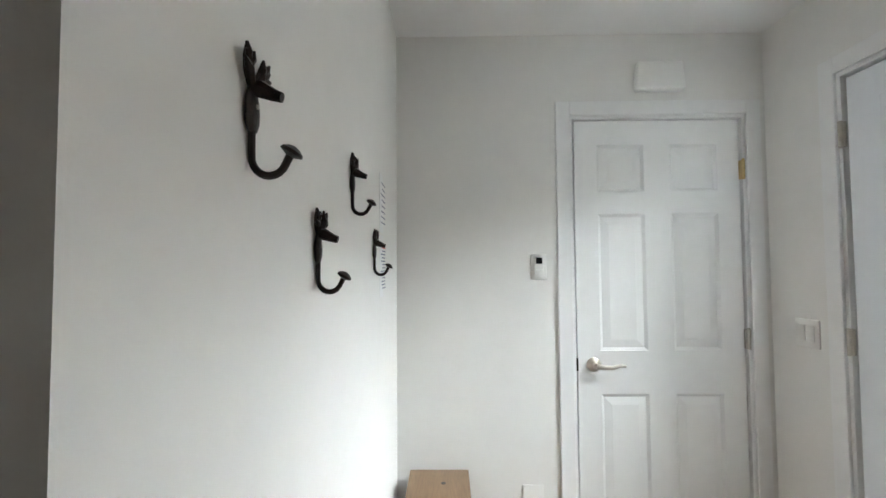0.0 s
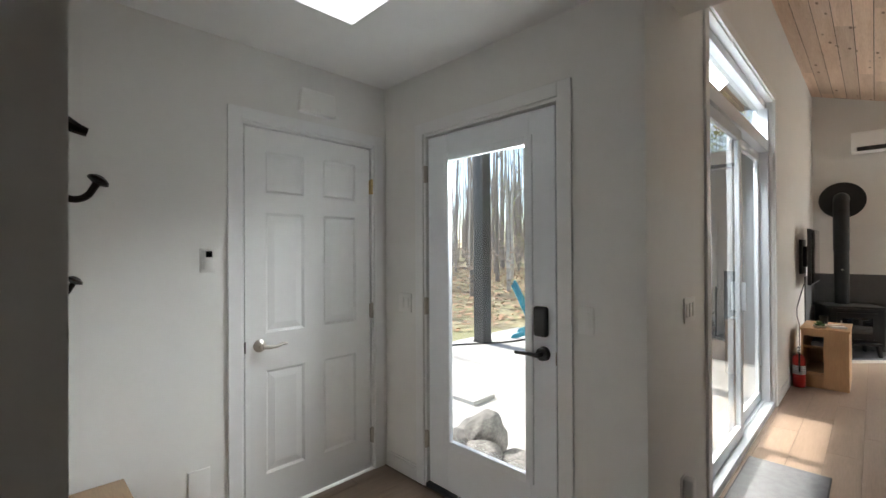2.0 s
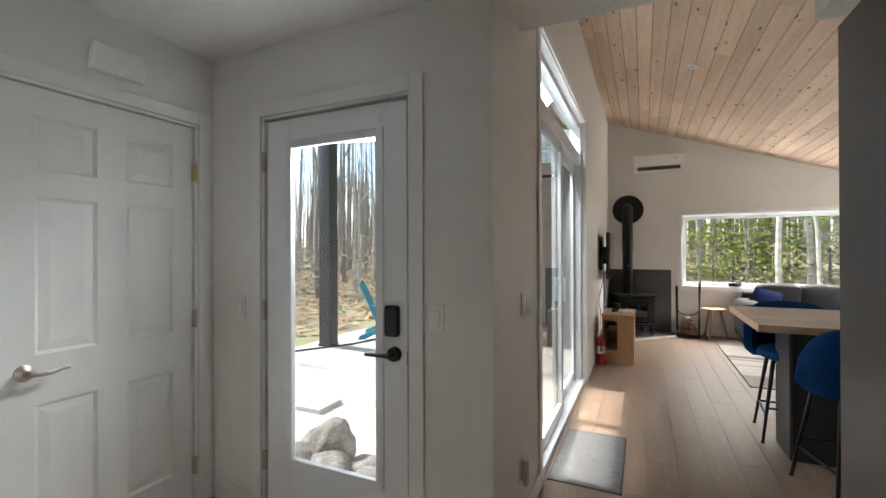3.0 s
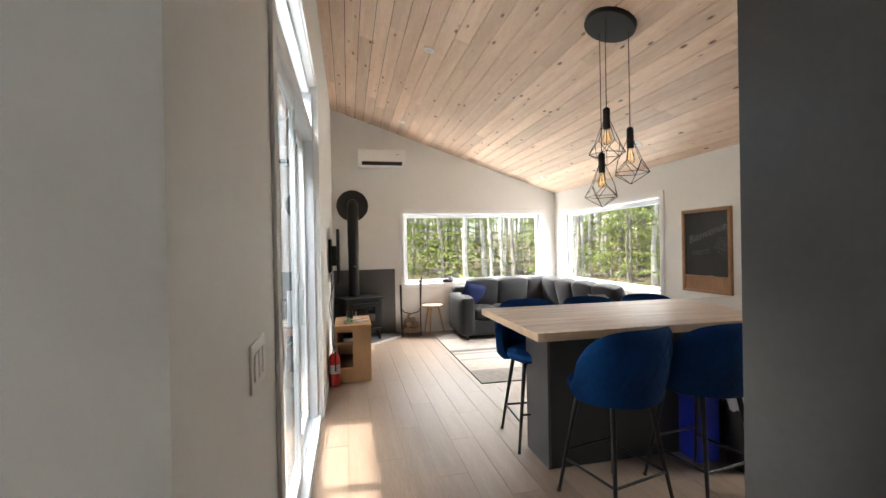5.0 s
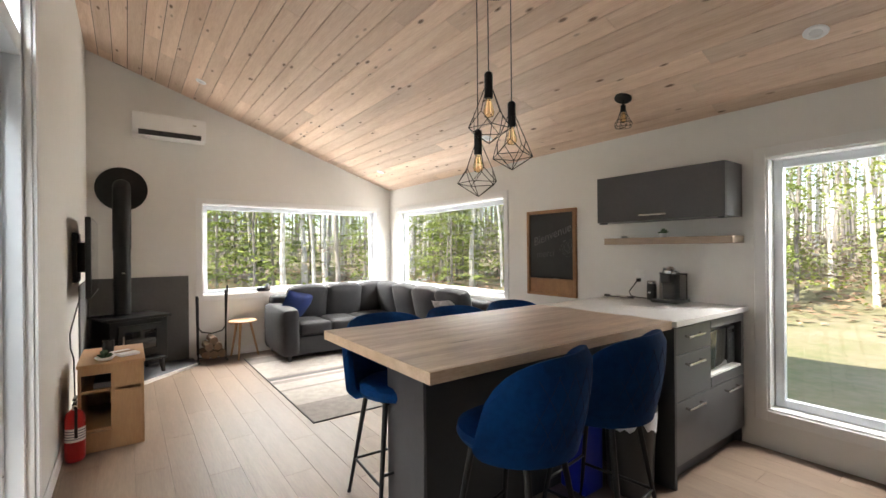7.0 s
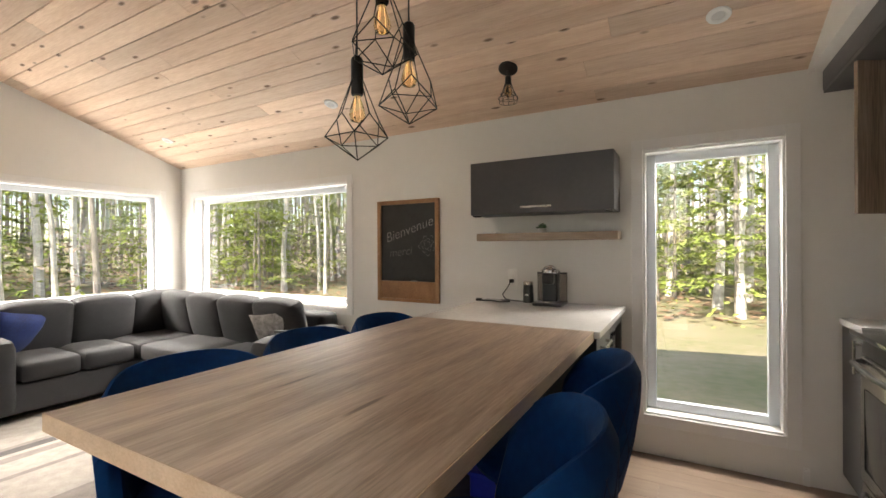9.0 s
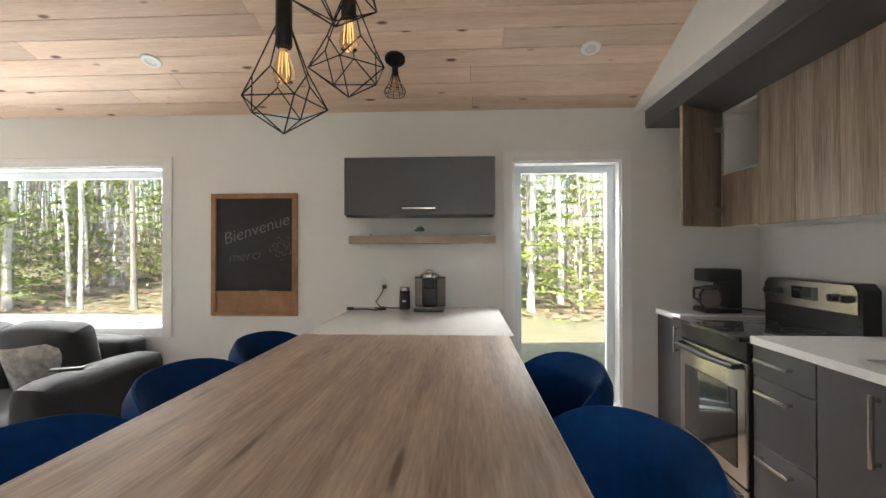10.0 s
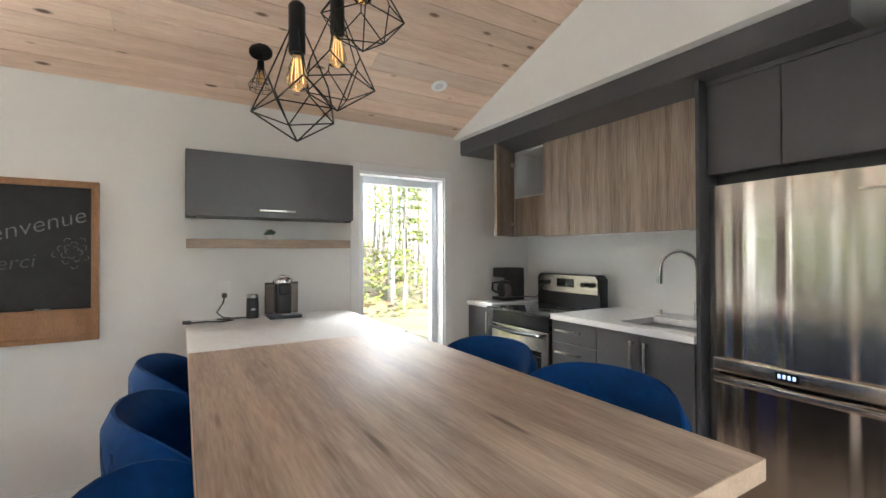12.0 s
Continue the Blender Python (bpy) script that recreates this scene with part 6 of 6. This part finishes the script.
bm = bmesh.new()
steps = sorted({*np.linspace(-60, 75, 46).round(2).tolist(), *np.linspace(-2, 24, 53).round(2).tolist()})
rows = sorted({*np.linspace(-70, 75, 50).round(2).tolist(), *np.linspace(-16, 18, 69).round(2).tolist()})
grid = [[bm.verts.new((x, y, ground_z(x, y))) for y in rows] for x in steps]
for i in range(len(steps) - 1):
    for k in range(len(rows) - 1):
        bm.faces.new((grid[i][k], grid[i + 1][k], grid[i + 1][k + 1], grid[i][k + 1]))
s = 900.0
for a, b, c, d in ((-s, s, -s, -70), (-s, s, 75, s), (-s, -60, -70, 75), (75, s, -70, 75)):
    q = [bm.verts.new((x, y, 0.6)) for x, y in ((a, c), (b, c), (b, d), (a, d))]
    bm.faces.new(q)
structure("ground", bm, GRASS, "thin spring lawn running into the woods", category="ground")
structure("patio", box(XH + 0.16, 9.2, YN + 0.16, 6.8, -0.16, -0.10, 0.01), CEMENT, "pale concrete patio beside the house", category="pavement")

rng = random.Random(11)


def litter_sheet(name, count, spots, size):
    """Fallen leaves as small tilted quads."""
    verts, faces = [], []
    for _ in range(count):
        x, y = spots()
        z = ground_z(x, y) + rng.uniform(0.005, 0.05)
        a, s = rng.uniform(0, 6.28), size * rng.uniform(0.5, 1.3)
        n = len(verts)
        for k in range(4):
            verts.append((x + s * math.cos(a + k * 1.571), y + s * math.sin(a + k * 1.571) * 0.7, z + rng.uniform(0, 0.05)))
        faces.append((n, n + 1, n + 2, n + 3))
    me = bpy.data.meshes.new(name)
    me.from_pydata(verts, [], faces)
    me.materials.append(LITTER)
    return tagged(new(name, me), "brown fallen leaves on the forest floor", "leaf litter", "", "stuff")


def spot_south():
    return rng.uniform(-3, 24), -rng.uniform(7.2, 22)


def spot_far():
    return XF + rng.uniform(5.0, 20), rng.uniform(-12, 9)


def spot_north():
    return rng.uniform(5, 26), rng.uniform(7.3, 24)


litter_sheet("leaf_litter", 5200, spot_south, 0.10)
litter_sheet("leaf_litter", 4200, spot_far, 0.10)
litter_sheet("leaf_litter", 11000, spot_north, 0.085)


def trunk_mesh(seed, height, r0, lean):
    r = random.Random(seed)
    pts, rad = [], []
    ox, oy = 0.0, 0.0
    for i in range(9):
        f = i / 8
        pts.append((ox, oy, height * f))
        rad.append(r0 * (1 - 0.72 * f) * (1.25 if i == 0 else 1))
        ox += lean[0] * height / 8 + r.uniform(-0.06, 0.06)
        oy += lean[1] * height / 8 + r.uniform(-0.06, 0.06)
    bm = tube(pts, rad, 8)
    for _ in range(9):
        i = r.randint(3, 7)
        p = Vector(pts[i])
        a, ln = r.uniform(0, 6.28), r.uniform(0.5, 1.5)
        q = p + Vector((math.cos(a) * ln * 0.6, math.sin(a) * ln * 0.6, ln * 0.7))
        e = q + Vector((math.cos(a) * ln * 0.4, math.sin(a) * ln * 0.4, ln * 0.15))
        bm = tube([p, q, e], [rad[i] * 0.35, rad[i] * 0.22, 0.006], 5, bm)
    return bm, pts


def crown_mesh(name, seed, pts, count, spread, low, size, material):
    r = random.Random(seed)
    verts, faces = [], []
    clumps = [(Vector(pts[r.randint(low, 8)]) + Vector((r.gauss(0, spread), r.gauss(0, spread), r.gauss(0, 0.3))), r.uniform(0.2, 0.55)) for _ in range(max(count // 22, 3))]
    for _ in range(count):
        c, cr = r.choice(clumps)
        p = c + Vector((r.gauss(0, cr), r.gauss(0, cr), r.gauss(0, cr * 0.5)))
        u = Vector((r.gauss(0, 1), r.gauss(0, 1), r.gauss(0, 0.5))).normalized() * size * r.uniform(0.6, 1.4)
        w = u.orthogonal().normalized() * size * 0.6
        n = len(verts)
        verts += [p - u, p + w, p + u, p - w]
        faces.append((n, n + 1, n + 2, n + 3))
    me = bpy.data.meshes.new(name)
    me.from_pydata(verts, [], faces)
    me.materials.append(material)
    return me


def tree(kind, seed, height, r0, lean, leaves, spread, low, size, bark):
    ob = thing("birch_tree" if bark is BIRCH else "forest_tree", (0, 0, 0), 0,
               "slender white-barked birch with sparse young leaves" if bark is BIRCH else "thin grey-barked forest tree with fresh green foliage", "tree", "woodland trees")
    bm, pts = trunk_mesh(seed, height, r0, lean)
    part("trunk", bm, bark, ob)
    c = new("crown", crown_mesh("crown", seed + 50, pts, leaves, spread, low, size, NEEDLE))
    c.parent = ob
    return ob


KINDS = [tree("birch", 1, 9.5, 0.08, (0.02, 0.01), 260, 0.9, 4, 0.06, BIRCH), tree("birch", 2, 11, 0.09, (-0.03, 0.015), 240, 1.0, 4, 0.06, BIRCH),
         tree("birch", 3, 8, 0.055, (0.06, -0.02), 200, 0.8, 3, 0.055, BIRCH), tree("grey", 4, 10, 0.10, (0.0, 0.02), 520, 1.1, 2, 0.06, GREYB),
         tree("grey", 5, 8.5, 0.07, (0.02, -0.02), 620, 1.0, 1, 0.06, GREYB), tree("grey", 6, 5.5, 0.045, (0.02, 0.0), 800, 0.75, 0, 0.055, GREYB)]
BARE = [tree("bare", 7, 11, 0.085, (0.01, 0.02), 40, 0.9, 6, 0.05, GREYB), tree("bare", 8, 10, 0.065, (-0.03, 0.0), 30, 0.9, 6, 0.05, GREYB), tree("bare", 9, 9.5, 0.07, (0.02, -0.02), 40, 0.9, 5, 0.05, BIRCH)]


def plant(kinds, weights, count, spots, seed):
    r = random.Random(seed)
    used = []
    while len(used) < count:
        x, y = spots(r)
        if any((x - a) ** 2 + (y - b) ** 2 < 0.5 for a, b in used):
            continue
        used.append((x, y))
        k = r.choices(kinds, weights)[0]
        copy_thing(k, pose(x, y, ground_z(x, y) - 0.05, 0, 0, r.uniform(0, 360)) @ Matrix.Scale(1.0, 4))


plant(KINDS, (8, 6, 7, 2, 4, 5), 80, lambda r: (r.uniform(-4, 26), -8.0 - 15 * r.random() ** 1.4), 21)
plant(KINDS, (8, 6, 7, 2, 4, 5), 64, lambda r: (XF + 5.5 + 15 * r.random() ** 1.4, r.uniform(-14, 10)), 22)
plant(BARE, (4, 4, 2), 60, lambda r: (r.uniform(9, 30), 10.5 + 18 * r.random() ** 1.2), 23)
for ob, (x, y) in zip(KINDS + BARE, ((3.2, -9.4), (8.4, -9.0), (6.2, -10.5), (5.0, -13), (10, -12), (5.6, -9.8), (14, 12), (17, 11), (19, 14))):
    ob.matrix_basis = pose(x, y, ground_z(x, y) - 0.05)


def spruce(seed, height, reach):
    """A young spruce: whorls of level boughs hung with flat sprays of needles."""
    r = random.Random(seed)
    ob = thing("spruce_tree", (0, 0, 0), 0, "young spruce with level boughs of yellow-green needles", "tree", "woodland trees")
    bm = rod((0, 0, 0), (0.05, 0.02, height), 0.055, 0.008, 8)
    verts, faces = [], []
    z = 0.5
    while z < height * 0.97:
        f = 1 - z / height
        for _ in range(r.randint(3, 5)):
            a, ln = r.uniform(0, 6.283), reach * (0.18 + 0.82 * f ** 0.8) * r.uniform(0.6, 1.1)
            d = Vector((math.cos(a), math.sin(a), 0))
            side = Vector((-d.y, d.x, 0))
            tip = Vector((0, 0, z)) + d * ln + Vector((0, 0, -0.10 * ln))
            bm = tube([(0, 0, z), Vector((0, 0, z + 0.05)) + d * ln * 0.5, tip], [0.012, 0.008, 0.003], 4, bm)
            for k in range(int(16 + 46 * ln)):
                u = r.uniform(0.15, 1.03)
                p = Vector((0, 0, z + 0.10 * math.sin(u * 3.1) - 0.10 * ln * u)) + d * ln * u + side * r.gauss(0, 0.17 * (1.1 - u)) + Vector((0, 0, r.gauss(0, 0.03)))
                g = (d * r.uniform(0.3, 1) + side * r.uniform(-1, 1) + Vector((0, 0, r.uniform(-0.4, 0.25)))).normalized() * r.uniform(0.05, 0.11)
                w = g.cross(Vector((r.gauss(0, 0.4), r.gauss(0, 0.4), 1))).normalized() * 0.022
                n = len(verts)
                verts += [p - g, p + w, p + g, p - w]
                faces.append((n, n + 1, n + 2, n + 3))
        z += r.uniform(0.22, 0.38)
    part("trunk", bm, GREYB, ob)
    me = bpy.data.meshes.new("crown")
    me.from_pydata(verts, [], faces)
    me.materials.append(SPRUCE)
    new("crown", me).parent = ob
    return ob


SPRUCES = [spruce(71, 6.5, 1.7), spruce(72, 4.6, 1.35), spruce(73, 8.0, 1.9)]
plant(SPRUCES, (3, 3, 2), 26, lambda r: (r.uniform(-1, 24), -8.8 - 9 * r.random()), 24)
plant(SPRUCES, (3, 3, 2), 22, lambda r: (XF + 6.5 + 10 * r.random(), r.uniform(-11, 8)), 25)
for ob, (x, y) in zip(SPRUCES, ((4.15, -8.3), (7.6, -8.6), (9.6, -9.4))):
    ob.matrix_basis = pose(x, y, ground_z(x, y) - 0.05)


def far_woods(name, count, spots, seed):
    """Trunks and leaf clumps far back, too many to tell apart."""
    r = random.Random(seed)
    verts, faces = [], []
    for _ in range(count):
        x, y = spots(r)
        z, h, w = ground_z(x, y), r.uniform(6, 12), r.uniform(0.05, 0.13)
        lx, ly = r.uniform(-0.6, 0.6), r.uniform(-0.6, 0.6)
        n = len(verts)
        for zz, s, dx, dy in ((z, 1, 0, 0), (z + h, 0.3, lx, ly)):
            verts += [(x + dx + w * s * math.cos(a), y + dy + w * s * math.sin(a), zz) for a in (0, 2.1, 4.2)]
        faces += [(n, n + 1, n + 4, n + 3), (n + 1, n + 2, n + 5, n + 4), (n + 2, n, n + 3, n + 5)]
    me = bpy.data.meshes.new(name)
    me.from_pydata(verts, [], faces)
    me.materials.append(GREYB)
    return tagged(new(name, me), "distant grey trunks of the wood", "woods", "", "stuff")


far_woods("far_woods", 800, lambda r: (r.uniform(-20, 45), -r.uniform(20, 55)), 31)
far_woods("far_woods", 800, lambda r: (XF + r.uniform(18, 50), r.uniform(-40, 30)), 32)
far_woods("far_woods", 900, lambda r: (r.uniform(6, 55), r.uniform(18, 60)), 33)


def foliage_bank(name, count, spots, seed, size, high=6.0, material=NEEDLE, label="light green spring undergrowth between the trunks"):
    r = random.Random(seed)
    verts, faces = [], []
    clumps = []
    for _ in range(count // 40):
        x, y = spots(r)
        clumps.append((Vector((x, y, ground_z(x, y) + 0.3 + high * r.random() ** 1.3)), r.uniform(0.4, 1.1)))
    for _ in range(count):
        c, cr = r.choice(clumps)
        p = c + Vector((r.gauss(0, cr), r.gauss(0, cr), r.gauss(0, cr * 0.4)))
        u = Vector((r.gauss(0, 1), r.gauss(0, 1), r.gauss(0, 0.5))).normalized() * size * r.uniform(0.5, 1.4)
        w = u.orthogonal().normalized() * size * 0.55
        n = len(verts)
        verts += [p - u, p + w, p + u, p - w]
        faces.append((n, n + 1, n + 2, n + 3))
    me = bpy.data.meshes.new(name)
    me.from_pydata(verts, [], faces)
    me.materials.append(material)
    return tagged(new(name, me), label, "undergrowth", "", "stuff")


foliage_bank("undergrowth", 16000, lambda r: (r.triangular(-4, 32, 17), -r.uniform(9.5, 30)), 41, 0.06)
foliage_bank("undergrowth", 18000, lambda r: (XF + r.uniform(7, 28), r.uniform(-20, 16)), 42, 0.06)

for k, where in enumerate((lambda r: (r.uniform(-8, 30), -r.uniform(9.0, 28)), lambda r: (XF + r.uniform(6, 26), r.uniform(-20, 16)), lambda r: (r.uniform(6, 34), r.uniform(10, 32)))):
    foliage_bank("dry_brush", 9000, where, 61 + k, 0.07, 1.4, BRUSH, "dry brown brush and twigs on the forest floor")

post = thing("porch_post", (7.72, 6.42, -0.10), 0, "square black timber porch post on the patio", "post")
part("shaft", box(-0.1, 0.1, -0.1, 0.1, 0.03, 3.848, 0.006), POSTM, post)
part("base_plate", box(-0.11, 0.11, -0.11, 0.11, 0.0, 0.03, 0.003), BLACKM, post)


def adirondack():
    ob = thing("garden_chair", (8.80, 5.85, -0.10), 25, "teal plastic slatted garden chair on the patio", "chair")
    for i in range(5):
        x = -0.2 + i * 0.1
        part("back_slat", extrude([(0.30, 0.30), (0.325, 0.30), (0.60, 0.95 - abs(i - 2) * 0.03), (0.575, 0.96 - abs(i - 2) * 0.03)], "x", x - 0.042, x + 0.042), TEAL, ob)
    for i in range(5):
        y = -0.28 + i * 0.13
        part("seat_slat", box(-0.26, 0.26, y - 0.055, y + 0.055, 0.36 - i * 0.025, 0.38 - i * 0.025, 0.004), TEAL, ob)
    for sx in (-0.3, 0.3):
        part("armrest", box(sx - 0.06, sx + 0.06, -0.36, 0.36, 0.54, 0.565, 0.008), TEAL, ob)
        part("front_leg", box(sx - 0.03, sx + 0.03, -0.32, -0.25, 0.0, 0.54, 0.006), TEAL, ob)
        part("rear_leg", extrude([(-0.2, 0.30), (-0.2, 0.38), (0.56, 0.06), (0.6, 0.0), (0.5, 0.0)], "x", sx - 0.02, sx + 0.02), TEAL, ob)


adirondack()


def boulder(x, y, z, rx, ry, rz, turn, seed):
    """A rounded, weathered stone."""
    b2 = bmesh.new()
    bmesh.ops.create_icosphere(b2, subdivisions=4, radius=1)
    off = Vector((seed * 3.7, seed * 1.9, seed))
    for v in b2.verts:
        k = 1 + 0.22 * noise.noise(v.co * 1.3 + off) + 0.09 * noise.noise(v.co * 3.1 + off) + 0.03 * noise.noise(v.co * 9 + off)
        v.co = Vector((v.co.x * rx, v.co.y * ry, v.co.z * rz)) * k
    ob = tagged(finish("boulder", b2, BOULDER, None, "", True), "mottled grey granite boulder beside the entrance door", "rock", "boulders by the door")
    ob.matrix_basis = pose(x, y, z, 0, 0, turn)


for k, (x, y, z, rx, ry, rz, turn) in enumerate(((4.66, 3.84, 0.06, 0.17, 0.14, 0.19, 20), (4.52, 3.98, -0.01, 0.16, 0.2, 0.12, 60), (4.44, 3.70, 0.0, 0.15, 0.17, 0.13, -30),
                                                 (4.62, 3.55, -0.03, 0.14, 0.12, 0.09, 10), (4.46, 3.42, -0.02, 0.12, 0.13, 0.10, 45), (4.80, 4.06, -0.02, 0.15, 0.17, 0.11, 80),
                                                 (4.66, 3.32, -0.05, 0.08, 0.09, 0.06, 0), (4.40, 4.18, 0.0, 0.14, 0.15, 0.12, 15))):
    boulder(x, y, z, rx, ry, rz, turn, k)
# Unseen wall, added so the sliding door's glass has darkness behind it.
structure("porch_side_wall", box(9.0, 9.15, YN + 0.171, 4.7, -0.16, 2.7), SIDING, "added dark wall blocking the brightness beyond the sliding door", category="wall")
hose = [(6.5 + 0.28 * i, 6.75 - 0.11 * i + 0.10 * math.sin(i * 0.9), -0.088) for i in range(12)]
tagged(finish("garden_hose", tube(hose, 0.012, 6), RUBBER, None, "", True), "thin black hose lying across the patio", "hose")
tagged(finish("paver", box(5.40, 5.72, 4.60, 4.88, -0.10, -0.06, 0.006), CEMENT, None), "loose grey paving stone on the patio", "paving stone")


# ---- floor planks ----
rng = random.Random(8)
floor = structure("floor", box(XH, XF, YS, YN, -0.0055, -0.004, 0, 1, box(-1.3, XH, YS, YD, -0.0055, -0.004)), JOINT, "oak-look vinyl plank floor", category="floor")
PW, PL = 0.178, 1.22
cache = {}


def plank(x0, x1, y0, y1):
    key = (round(x1 - x0, 3), round(y1 - y0, 3))
    if key not in cache:
        w, d = key
        bm = bmesh.new()
        e = 0.0007
        lo = [bm.verts.new((x, y, -0.0035)) for x, y in ((0, 0), (w, 0), (w, d), (0, d))]
        md = [bm.verts.new((x, y, -0.001)) for x, y in ((0, 0), (w, 0), (w, d), (0, d))]
        hi = [bm.verts.new((x, y, 0.0)) for x, y in ((e, e), (w - e, e), (w - e, d - e), (e, d - e))]
        for a, b in ((lo, md), (md, hi)):
            for k in range(4):
                bm.faces.new((a[k], a[(k + 1) % 4], b[(k + 1) % 4], b[k]))
        bm.faces.new(hi)
        me = bpy.data.meshes.new("plank")
        bmesh.ops.recalc_face_normals(bm, faces=bm.faces)
        bm.to_mesh(me)
        bm.free()
        me.materials.append(PLANK)
        cache[key] = me
    ob = new("plank", cache[key])
    ob.parent = floor
    ob.location = (x0, y0, 0)


def lay(xa, xb, ya, yb, start):
    y, i = ya, 0
    while y < yb - 0.01:
        ye = min(y + PW - 0.0006, yb)
        x = xa - (start + i * 0.47) % PL
        while x < xb - 0.01:
            a, b = max(x, xa), min(x + PL - 0.0006, xb)
            if b - a > 0.02:
                plank(a, b, y, ye)
            x += PL
        y += PW
        i += 1


lay(XH - 0.02, XF, YS, YN, 0.3)
lay(2.1, XH - 0.0206, 0.33, YD, 0.7)
